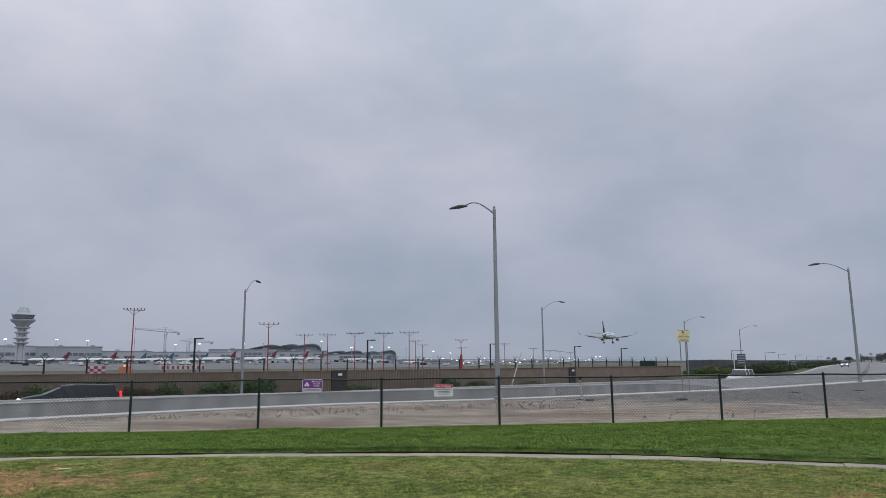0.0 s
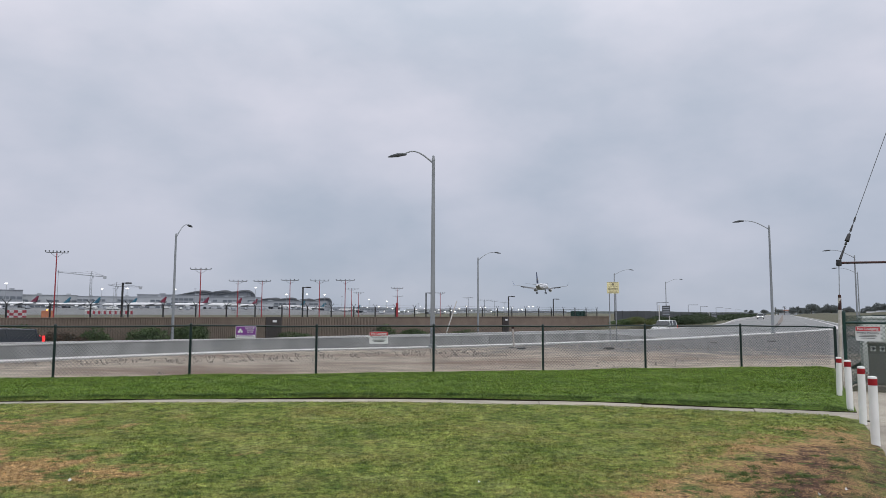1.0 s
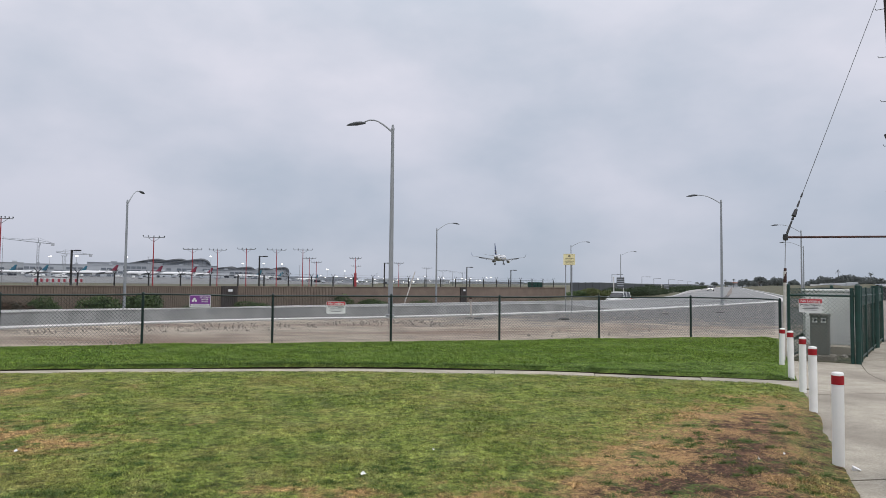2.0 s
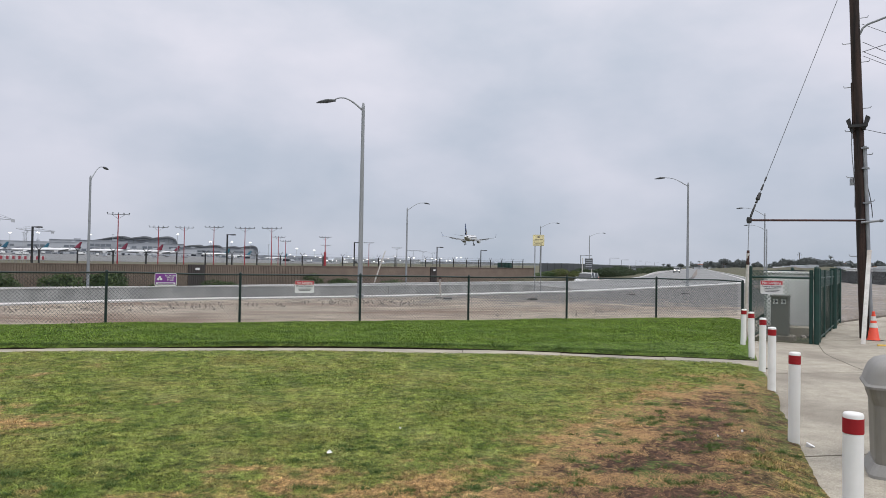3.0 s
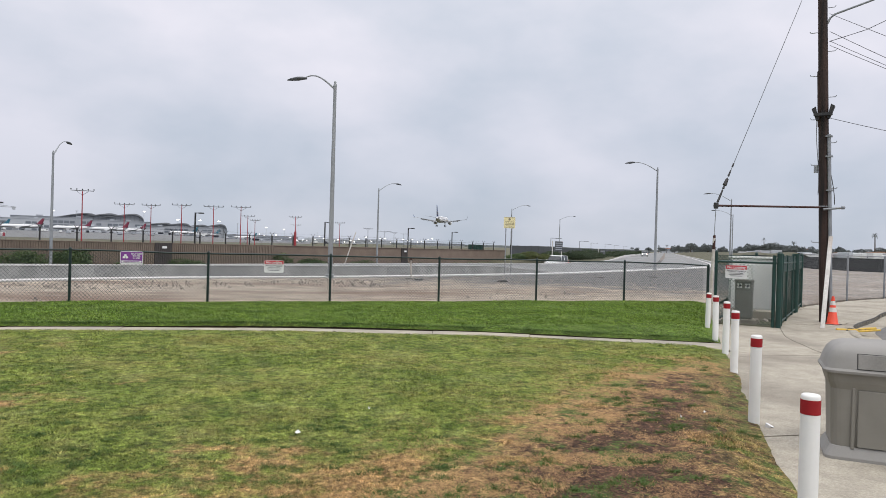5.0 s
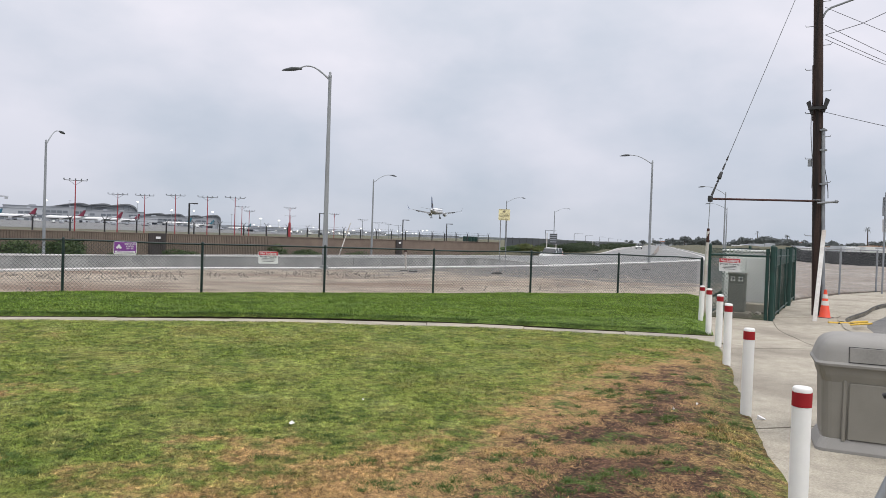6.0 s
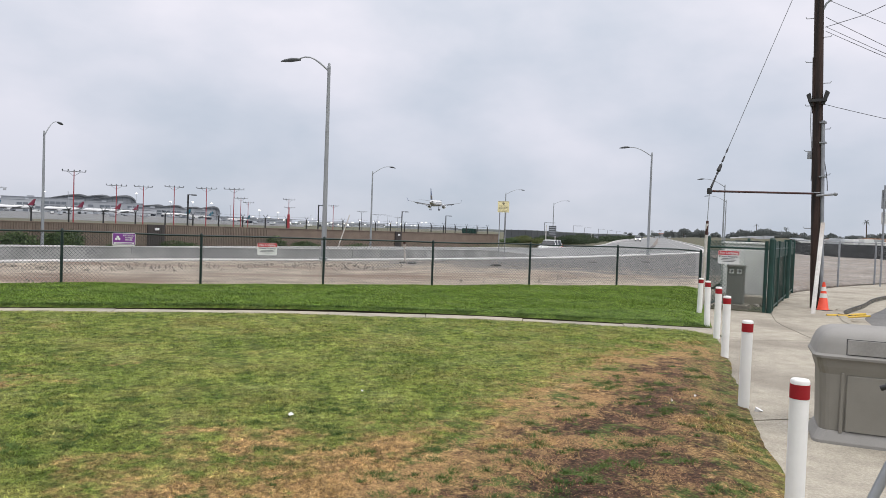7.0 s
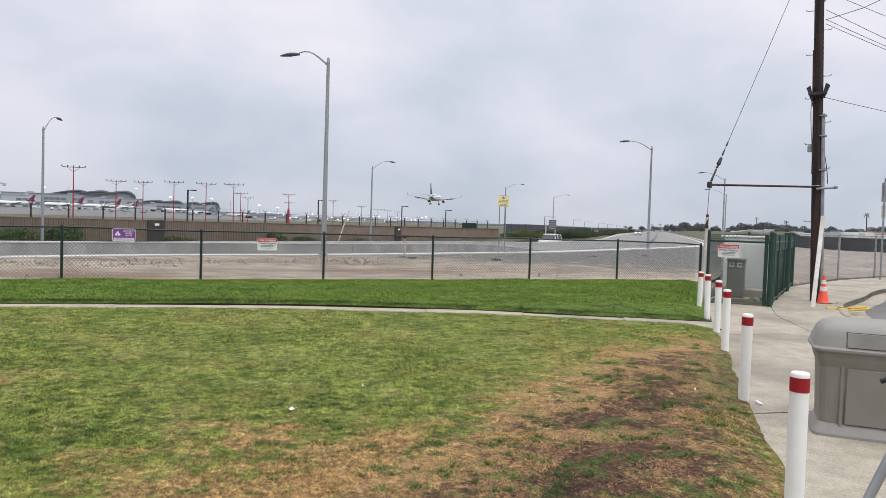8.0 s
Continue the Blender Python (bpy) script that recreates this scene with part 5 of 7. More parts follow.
def enclosure():
    t = thing("utility_enclosure", "green chain-link enclosure with slatted side", "fence enclosure", kind="structure")
    w, ln, h = 1.36, 8.0, 1.68
    corners = {"b": ENC_B, "a": ENC_B + ENC_W * w, "c": ENC_B + ENC_L * ln, "d": ENC_B + ENC_L * ln + ENC_W * w}
    for k, r, hh in (("b", 0.058, h + 0.0), ("a", 0.036, h + 0.0), ("c", 0.05, h), ("d", 0.05, h)):
        p = corners[k]
        part("post", Shape().beam((p.x, p.y, -0.03), (p.x, p.y, hh), r, n=12).lathe([(r, hh), (r * 0.8, hh + 0.03), (0.01, hh + 0.045)], 12, Matrix.Translation((p.x, p.y, 0))), "green", t)
    p = ENC_B + ENC_L * 0.55
    part("post", Shape().beam((p.x, p.y, -0.03), (p.x, p.y, h), 0.045, n=10), "green", t)
    for i in range(1, 4):
        p = ENC_B + ENC_L * (2.0 * i)
        part("post", Shape().beam((p.x, p.y, -0.03), (p.x, p.y, h - 0.03), 0.035, n=8), "green", t)
    for a, b in (("b", "a"), ("b", "c"), ("a", "d"), ("d", "c")):
        p, q = corners[a], corners[b]
        for z in (h - 0.22,) if (a, b) == ("b", "a") else (h - 0.22, 0.08):
            part("rail", Shape().beam((p.x, p.y, z), (q.x, q.y, z), 0.024, n=6), "green", t)
    f = math.degrees(math.atan2(ENC_W.y, ENC_W.x))
    part("chain_mesh", chain_cloth(w, h - 0.1, 0.088, 0.0042), "green", t, at=pose(ENC_B.x, ENC_B.y, 0.04, 0, 0, f))
    g = math.degrees(math.atan2(ENC_L.y, ENC_L.x))
    part("chain_mesh", chain_cloth(ln, h - 0.1, 0.11, 0.0030), "green", t, at=pose(corners["a"].x, corners["a"].y, 0.04, 0, 0, g))
    part("chain_mesh", chain_cloth(ln, h - 0.1, 0.10, 0.0030), "green", t, at=pose(ENC_B.x, ENC_B.y, 0.04, 0, 0, g))
    slat = Shape().box((0, 0, 0), (0.07, 0.012, 0.40)).mesh("slat")
    for i in range(88):
        p = ENC_B + ENC_L * (0.12 + 0.089 * i)
        part("slat", slat, "green", t, at=pose(p.x, p.y, h - 0.24, 0, 0, g))
    p = ENC_B + ENC_W * 0.11
    part("gate_post", Shape().beam((p.x, p.y, -0.03), (p.x, p.y, h - 0.04), 0.04, n=10), "green", t)
    p = ENC_B + ENC_L * 5.2
    part("post", Shape().beam((p.x, p.y, -0.03), (p.x, p.y, h + 0.02), 0.10, n=10), "green", t)
    setting("gravel_bed", Shape().prism([tuple(corners[k]) for k in "bcda"], -0.034, 0.004), "bank", "bare earth bed inside the enclosure", "ground")
    c = ENC_B + ENC_L * 3.6 + ENC_W * 0.85
    at = pose(c.x, c.y, 0.0, 0, 0, g)
    tr = thing("transformer", "pale grey-green pad-mounted electrical transformer", "transformer", at)
    part("plinth", Shape().box((0, 0, 0.09), (2.4, 1.34, 0.18), bevel=0.02), "walk", tr)
    part("body", Shape().box((0, 0, 0.86), (2.2, 1.16, 1.36), bevel=0.03), "trafo", tr)
    part("top", Shape().box((0, 0, 1.565), (2.26, 1.22, 0.05), bevel=0.012), "trafo", tr)
    for y in (-0.29, 0.29):
        door = part("door", Shape().box((-1.112, y, 0.80), (0.025, 0.55, 1.16), bevel=0.006), "trafo", tr)
        part("hinge", Shape().box((-1.13, y * 1.8, 1.1), (0.02, 0.03, 0.12)), "galv", door)
    part("panel_line", Shape().box((-1.11, 0, 0.17), (0.03, 1.2, 0.03)), "cabinet", tr)
    c = ENC_B + ENC_W * 0.78 + ENC_L * 0.42
    ca = thing("meter_cabinet", "grey-green steel meter cabinet with two dials", "cabinet", pose(c.x, c.y, 0.0, 0, 0, f + 180))
    part("plinth", Shape().box((0, 0, 0.06), (0.62, 0.5, 0.12), bevel=0.02), "walk", ca)
    part("body", Shape().box((0, 0, 0.565), (0.37, 0.34, 0.90), bevel=0.015), "cabinet", ca)
    part("hood", Shape().box((0, -0.02, 1.02), (0.40, 0.38, 0.06), bevel=0.015), "cabinet", ca)
    part("door", Shape().box((0, -0.178, 0.47), (0.33, 0.02, 0.62), bevel=0.006), "cabinet", ca)
    for x in (-0.085, 0.085):
        part("dial", Shape().box((x, -0.178, 0.90), (0.10, 0.02, 0.11), bevel=0.01), "trafo", ca, "pale meter dial window")
        part("dial_pointer", Shape().box((x + 0.01, -0.192, 0.905), (0.045, 0.008, 0.05)), "ink", ca)
    rng = np.random.default_rng(8)
    for i in range(14):
        q = ENC_B + ENC_L * rng.uniform(0.3, 2.3) + ENC_W * rng.uniform(0.1, 1.2)
        k = rng.uniform(0.05, 0.13)
        lump = thing("rock", "broken concrete lump on the enclosure's bare earth", "rock", pose(q.x, q.y, 0.0, 0, 0, 40 * i), "rocks in the enclosure")
        part("lump", Shape().loft([[(k * r * w * math.cos(a), k * r * w * math.sin(a), z * k) for a, w in zip((0, 1.1, 2.2, 3.3, 4.3, 5.4), rng.uniform(0.7, 1.3, 6))] for r, z in ((1, -0.1), (0.95, 0.5), (0.5, 0.9))], False), "stone", lump)
    c = ENC_B + ENC_L * 1.75 + ENC_W * 0.55
    blk = thing("concrete_block", "low weathered concrete block beside the transformer", "concrete block", pose(c.x, c.y, 0.0, 0, 0, g + 4))
    part("block", Shape().box((0, 0, 0.12), (0.5, 1.0, 0.25), bevel=0.02), "walk", blk)
    s = ENC_B + ENC_W * 0.91 - ENC_L * 0.05
    no_lodging_sign(s, 1.23, f + 180, 0.47, 0.31)


enclosure()


# ---- traffic cone, strap, cup, tripod ----
def cone(p):
    t = thing("traffic_cone", "orange traffic cone with two white bands", "traffic cone", pose(p[0], p[1], -0.035))
    part("foot", Shape().box((0, 0, 0.02), (0.36, 0.36, 0.04), 0.4, bevel=0.02), "dark", t, "black rubber foot")
    r = lambda z: 0.135 - 0.105 * z / 0.70
    part("cone_body", Shape().lathe([(0.15, 0.04), (r(0.05), 0.06), (r(0.70), 0.70), (0.025, 0.715)], 16), "orange", t)
    for a, b in ((0.33, 0.44), (0.50, 0.60)):
        part("white_band", Shape().lathe([(r(a) + 0.003, a), (r(b) + 0.003, b)], 16), "reflect", t)


cone((13.24, 14.44))


def strap():
    t = thing("yellow_strap", "yellow cable cover lying on the pavement", "cable cover")
    pts = [Vector((12.35, 13.35)), Vector((12.75, 13.25)), Vector((13.2, 13.45)), Vector((13.62, 13.55))]
    line = curve_through(pts, 5)
    part("strip", Shape().tube([(p.x, p.y, -0.005) for p in line], 0.035, 6), "hose", t)
    part("knot", Shape().tube([(12.5, 13.2, -0.01), (12.7, 13.38, 0.02), (12.95, 13.18, -0.01), (13.1, 13.3, -0.01)], 0.02, 5), "wire", t)
    part("strip", Shape().tube([(12.6, 13.05, -0.012), (13.1, 13.2, -0.012), (13.5, 13.3, -0.012)], 0.024, 6), "hose", t)


strap()


def cup():
    t = thing("plastic_cup", "clear white plastic cup lying beside the pavement", "cup", pose(4.615, 5.80, -0.030, 14, 20, 0))
    part("cup_body", Shape().lathe([(0.028, 0.0), (0.030, 0.001), (0.038, 0.05), (0.041, 0.052)], 14), "litter", t)


cup()


def litter(p, s, a):
    t = thing("litter", "small scrap of white paper on the grass", "litter", pose(p[0], p[1], lawn_z(*p) + 0.02, 12, 8, a), "paper scraps")
    part("scrap", Shape().add([(-s, -0.6 * s, 0), (s, -0.5 * s, 0.01), (1.1 * s, 0.5 * s, 0.0), (0.1 * s, 0.7 * s, 0.022), (-0.9 * s, 0.5 * s, 0.004), (0, 0, -0.008)], [(0, 1, 2, 3, 4), (0, 5, 1), (1, 5, 2), (2, 5, 3), (3, 5, 4), (4, 5, 0)]), "litter", t)


litter((0.19, 5.78), 0.022, 20)
litter((0.87, 6.55), 0.014, 60)
litter((4.1, 6.05), 0.014, 10)
litter((-2.9, 6.9), 0.018, 40)
litter((3.75, 5.9), 0.012, 80)


def stick(p, ln, a):
    t = thing("plastic_straw", "white plastic stick lying on dry grass", "litter", pose(p[0], p[1], lawn_z(*p) + 0.02, 0, 0, a))
    part("shaft", Shape().tube([(-ln / 2, 0, 0), (0, 0.01, 0.008), (ln / 2, 0, 0.004)], 0.008, 6), "litter", t)


stick((-5.96, 11.15), 0.22, 25)


def tripod():
    """A camera tripod beside the bin: two-section legs, black joints and a pan handle."""
    hub = pol(-49.0, 3.55, 1.05)
    t = thing("tripod", "grey tripod with black joints and pan handle", "tripod")
    part("head", Shape().lathe([(0.03, -0.06), (0.045, 0.0), (0.045, 0.06), (0.03, 0.10)], 12, Matrix.Translation(hub)), "black", t)
    hd = hub + Vector((-0.098, 0.113, 0.0))
    part("pan_handle", Shape().beam(hub + Vector((0, 0, 0.04)), hd, 0.008, n=8).beam(hd.lerp(hub, 0.15), hd + Vector((-0.012, 0.014, -0.02)), 0.012, n=8).lathe([(0.01, -0.02), (0.022, 0), (0.01, 0.02)], 8, Matrix.Translation(hd.lerp(hub, 0.28) + Vector((0, 0, 0.02)))), "black", t)
    for k in (158, 270, 38):
        foot = hub + Vector((0.44 * math.cos(radians(k)), 0.44 * math.sin(radians(k)), -1.085))
        knee = hub.lerp(foot, 0.55)
        leg = part("leg", Shape().beam(knee, foot, 0.014, n=8), "galv", t)
        part("upper_tube", Shape().beam(hub, knee, 0.02, n=8), "galv", leg)
        part("leg_lock", Shape().beam(knee.lerp(foot, -0.02), knee.lerp(foot, 0.08), 0.026, n=8), "black", leg)


tripod()


# ---- roadside signs and small posts ----
def yellow_sign():
    p = pol(-18.62, 41.6)
    t = thing("road_sign", "faded yellow road notice on two steel posts", "road sign", pose(p.x, p.y, 0, 0, 0, -12))
    for x in (-0.20, 0.16):
        part("post", Shape().beam((x, 0.03, -0.05), (x, 0.03, 3.45), 0.028, n=8), "galv", t)
    part("panel", plate(Shape(), 0.68, 0.66, 0.03), "yellow", t, at=pose(0, 0, 3.12))
    part("roundel", Shape().lathe([(0.07, 0), (0.07, 0.004)], 16, pose(0, -0.006, 3.32, 90)), "ink_faded", t, "dark round emblem")
    for k, w in ((3.17, 0.5), (3.09, 0.58), (3.01, 0.54), (2.93, 0.4), (2.86, 0.5)):
        part("text_bar", Shape().box((0, -0.006, k), (w, 0.004, 0.022)), "ink_faded", t)
    for k in (3.43, 2.815):
        part("border", Shape().box((0, -0.005, k), (0.62, 0.004, 0.012)), "ink_faded", t)


yellow_sign()


def marker_post(az, d, h, mat, label):
    p = pol(az, d)
    t = thing("marker_post", label, "post", pose(p.x, p.y, 0, 2, -3, 0))
    part("stake", Shape().box((0, 0, h / 2), (0.09, 0.05, h), bevel=0.01), mat, t)
    part("tip", Shape().box((0, 0, h - 0.05), (0.13, 0.09, 0.14), bevel=0.01), "rust", t)


marker_post(-10.7, 34.6, 1.0, "guard", "short yellowed utility marker post beside the gutter")


def leaning_pole():
    p = pol(-5.2, 82.0, -1.0)
    t = thing("wooden_stay", "pale leaning wooden stay pole beside the wall", "pole")
    part("stake", Shape().beam(p, p + Vector((1.4, 0.9, 4.0)), 0.07, 0.05, n=8), "guard", t)


leaning_pole()


def banner_sign(az, d, h):
    p = pol(az, d)
    t = thing("banner_sign", "grey striped roadside sign on two white posts", "road sign", pose(p.x, p.y, 0, 0, 0, -25), "roadside signs by the shrubs")
    for x in (-0.55, 0.75):
        part("post", Shape().box((x, 0.05, h / 2), (0.12, 0.1, h)), "guard", t)
    part("panel", Shape().box((0.35, 0, h - 0.75), (1.05, 0.05, 1.4)), "head", t)
    for k in range(4):
        part("stripe", Shape().box((0.35, -0.03, h - 0.3 - 0.3 * k), (0.9, 0.02, 0.12)), "bld", t)


banner_sign(-22.45, 100, 2.75)
banner_sign(-26.0, 150, 1.95)


# ---- shrubs and trees: many small leaves ----
def leaf_cloud(blobs, count, size, seed, low=-9.0):
    """Leaves scattered in the outer shells of uneven lobes: (centre, radii) each."""
    rng = np.random.default_rng(seed)
    s = Shape()
    vols = np.array([b[1][0] * b[1][1] * b[1][2] for b in blobs]) ** 0.66
    vols /= vols.sum()
    for b, k in zip(blobs, vols):
        c, r = np.array(b[0]), np.array(b[1])
        for _ in range(int(count * k)):
            d = rng.normal(0, 1, 3)
            d /= np.linalg.norm(d)
            lump = 1 + 0.28 * noise.noise(Vector(d * 2.2) + Vector(c) * 0.7)
            p = c + r * d * lump * rng.uniform(0.62, 1.05)
            if p[2] < low:
                continue
            a, e = rng.normal(0, 1, 3), rng.normal(0, 1, 3)
            a /= np.linalg.norm(a)
            e = np.cross(a, e)
            e /= np.linalg.norm(e)
            w = size * rng.uniform(0.6, 1.4)
            s.add([p - a * w, p + e * w * 0.45, p + a * w, p - e * w * 0.45], [(0, 1, 2, 3)])
    return s


def leafy(name, blobs, count, size, seed, mat, parent, low=-9.0):
    s = leaf_cloud(blobs, count, size, seed, low)
    me = bpy.data.meshes.new(name)
    me.from_pydata(s.v, [], s.f)
    return part(name, me, mat, parent)


def shrub(name, p, size, seed, mat, label, count=900, leaf=0.10):
    """A low bush: stems under a lumpy crown. size: half widths along x and y, and height."""
    t = thing(name, label, "shrub", pose(p.x, p.y, p.z), "shrubs by the road")
    rng = np.random.default_rng(seed)
    stems = Shape()
    for _ in range(7):
        stems.beam((0, 0, -0.1), (rng.uniform(-0.6, 0.6) * size[0], rng.uniform(-0.6, 0.6) * size[1], size[2] * 0.7), 0.03, 0.012, n=4)
    part("stem", stems, "bark", t)
    blobs = []
    for _ in range(6):
        x, y = rng.uniform(-0.62, 0.62, 2)
        h = size[2] * rng.uniform(0.55, 1.0) * (1 - 0.35 * x * x)
        blobs.append(((x * size[0], y * size[1], h * 0.55), (size[0] * 0.46, size[1] * 0.5, h * 0.46)))
    leafy("crown", blobs, count, leaf, seed + 50, mat, t, 0.0)
    return t


def wall_shrub(az, back, size, seed, mat="leaf", label="dark green shrub growing against the block wall", z=-1.25, count=900, leaf=0.10):
    d = pol(az, 1)
    w = Vector((-WALL_DIR.y, WALL_DIR.x))
    k = (WALL_FOOT.dot(w) - back) / Vector((d.x, d.y)).dot(w)
    shrub("shrub", Vector((d.x * k, d.y * k, z)), size, seed, mat, label, count, leaf)


wall_shrub(15.2, 1.6, (1.9, 1.0, 2.3), 1, count=3600, leaf=0.12)
wall_shrub(17.6, 1.6, (2.0, 1.0, 1.55), 2, count=3000, leaf=0.12)
wall_shrub(6.9, 1.6, (2.4, 0.8, 1.2), 3, count=2400)
wall_shrub(11.0, 1.4, (1.3, 0.7, 0.95), 4, count=600)
wall_shrub(-0.4, 1.4, (1.2, 0.8, 1.7), 5, count=1600)
wall_shrub(-2.8, 1.4, (2.2, 0.8, 1.35), 6, count=2000)
wall_shrub(-6.8, 1.4, (2.0, 0.8, 0.9), 7, count=600)
for i in range(9):
    wall_shrub(21.5 + 1.45 * i, 1.2, (1.5, 0.6, 1.35 + 0.5 * (i % 3 == 0)), 10 + i, "leaf_dry" if i % 3 else "leaf", "dry brown and green shrub along the block wall", count=2000)
for i, (az, d, sx, h, mat) in enumerate(((-19.6, 108, 2.6, 1.0, "leaf"), (-20.6, 108, 2.8, 1.15, "leaf_yellow"), (-21.5, 112, 3.0, 1.2, "leaf_yellow"), (-22.4, 114, 3.4, 1.5, "leaf_dark"), (-23.2, 112, 3.6, 1.7, "leaf_dark"), (-24.0, 118, 4.0, 1.7, "leaf_dark"),
                                         (-24.8, 124, 4.2, 1.6, "leaf_dark"), (-25.1, 136, 4.0, 1.6, "leaf_dark"))):
    p = pol(az, d, -0.1)
    shrub("shrub", p, (sx, sx * 0.8, h * (0.98 + 0.22 * math.sin(2.3 * i))), 40 + i, mat, "dense olive-green shrub on the roadside bank", 3000, min(0.2, 0.055 + 0.0006 * d))
for i in range(34):
    p = along(158 + 9.5 * i, 15.6 + 1.2 * math.sin(2.1 * i)).to_3d()
    shrub("shrub", p, (4.6, 3.0, 1.5 + 0.35 * math.sin(1.7 * i)), 70 + i, "leaf_dark", "dense dark green shrub on the roadside bank", 600, 0.26)

# grey screen fence beyond the shrubs, running along the straight road
def screen_fence():
    t = thing("screen_fence", "long grey cloth-covered screen fence behind the shrubs", "fence", kind="structure")
    line = [pol(-18.75, 116), pol(-21.0, 128), along(150, 22).to_3d(), along(220, 21).to_3d(), along(330, 20).to_3d(), along(520, 19).to_3d(), along(900, 18).to_3d()]
    for i, (a, b) in enumerate(zip(line, line[1:])):
        n = 4 if i < 2 else 6
        for k in range(n):
            p, q = a.lerp(b, k / n), a.lerp(b, (k + 1) / n)
            c = 0.5 * (p + q)
            z1 = 2.0 if i < 2 else 1.9
            z0 = 0.45 if i < 1 else -0.1
            part("panel", Shape().box((c.x, c.y, 0.5 * (z0 + z1)), ((q - p).length - 0.05, 0.05, z1 - z0), math.atan2(q.y - p.y, q.x - p.x)), "screen2", t)
            part("post", Shape().beam((p.x, p.y, -0.1), (p.x, p.y, z1 + 0.1), 0.06, n=5), "black", t)
    a, b = pol(-18.75, 115.5), pol(-21.0, 127.4)
    c = 0.5 * (a + b)
    part("footing", Shape().box((c.x, c.y, 0.05), ((b - a).length, 0.3, 0.85), math.atan2(b.y - a.y, b.x - a.x)), "bld", t, "pale concrete footing wall")


screen_fence()


def area_light(p, h, rz, label="black area light on a square post", arm=1.0, mat="black"):
    t = thing("area_light", label, "lamp post", pose(p.x, p.y, p.z, 0, 0, rz), "area lights along the fence")
    part("post", Shape().box((0, 0, h / 2), (0.13, 0.13, h)), mat, t)
    part("arm", Shape().box((arm * 0.4, 0, h - 0.04), (arm * 0.8, 0.08, 0.08)), mat, t)
    part("lamp_head", Shape().box((arm * 0.95, 0, h - 0.05), (0.7 * arm, 0.35, 0.12), bevel=0.03), mat, t)


for az, d, te in ((19.65, 71, 0.0375), (6.35, 78.5, 0.0352), (-3.6, 90, 0.0284), (-10.35, 103, 0.0237), (-13.95, 110, 0.0200)):
    area_light(pol(az, d, 0.0), 1.65 + te * d, -25, arm=0.72)
for az, d, te in ((-22.0, 190, 0.0150), (-24.3, 230, 0.0118), (-25.2, 300, 0.0095), (-26.3, 340, 0.0082), (-27.0, 420, 0.007), (-27.7, 500, 0.006)):
    area_light(pol(az, d, 0.0), 1.65 + te * d, -25, arm=2.2, mat="head", label="grey area light beyond the screen fence")


def dumpster():
    p = pol(-15.9, 122, 0)
    t = thing("storage_box", "dark green steel storage box behind the fence", "container", pose(p.x, p.y, 0, 0, 0, 40))
    part("box_body", Shape().box((0, 0, 1.0), (2.2, 1.6, 2.0), bevel=0.05), "green", t)
    for x in (-0.9, -0.45, 0, 0.45, 0.9):
        part("rib", Shape().box((x, -0.82, 1.0), (0.06, 0.05, 1.8)), "green", t)


dumpster()


# ---- airfield ----
def apron_z(az, d):
    """The apron climbs gently towards the terminals."""
    return 0.02 + 6.0 * smooth(430, 1000, d) * smooth(-2, 9, az)


ap = Shape()
ap_az, ap_d = [60 - 2.5 * i for i in range(26)], [390, 405, 425, 450, 490, 560, 700, 900, 1200, 2000]
for a in ap_az:
    ap.v += [tuple(pol(a, d + 300 * smooth(12, -3, a) * (1 if d < 300 else 0.5), apron_z(a, d))) for d in ap_d]
ap.f = [(i * 10 + j, i * 10 + j + 1, (i + 1) * 10 + j + 1, (i + 1) * 10 + j) for i in range(25) for j in range(9)]
ap.smooth = [True] * len(ap.f)
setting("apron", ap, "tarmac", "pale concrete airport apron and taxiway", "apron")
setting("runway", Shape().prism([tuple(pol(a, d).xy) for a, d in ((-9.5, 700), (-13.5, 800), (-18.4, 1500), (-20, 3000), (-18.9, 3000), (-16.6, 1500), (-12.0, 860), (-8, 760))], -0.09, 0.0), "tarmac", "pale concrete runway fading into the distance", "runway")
setting("service_road", Shape().prism([tuple(pol(a, d).xy) for a, d in ((5, 180), (-2, 190), (-7, 220), (-7, 226), (-2, 197), (5, 187))], -0.09, 0.01), "gutter", "pale service road on the airfield", "road")


def approach_mast(az, d, te, bar=3.4, mat="red_mast", rungs=4):
    """An approach-light mast: slender post, crossbar with lamps and braces."""
    h, bar = 1.65 + te * d, bar * 0.86
    p = pol(az, d)
    t = thing("approach_light_mast", "slender red approach-light mast with a lamp crossbar", "light mast", pose(p.x, p.y, 0, 0, 0, az), "approach light masts")
    part("mast", Shape().beam((0, 0, -0.05), (0, 0, h), 0.12, 0.075, n=6), mat, t)
    part("crossbar", Shape().beam((-bar / 2, 0, h), (bar / 2, 0, h), 0.06, n=5), "head", t)
    for sg in (-1, 1):
        part("brace", Shape().beam((0, 0, h - 0.8), (sg * bar * 0.3, 0, h), 0.035, n=4), "head", t)
    for i in range(rungs + 1):
        x = -bar / 2 + bar * i / rungs
        part("lamp", Shape().lathe([(0.03, 0.0), (0.04, 0.10), (0.10, 0.18), (0.10, 0.30), (0.04, 0.33)], 8, Matrix.Translation((x, 0, h))), "head", t)
    if rungs > 4:
        part("conduit", Shape().beam((0.35, 0, 0), (0.35, 0, h * 0.75), 0.03, n=4), "head", t)


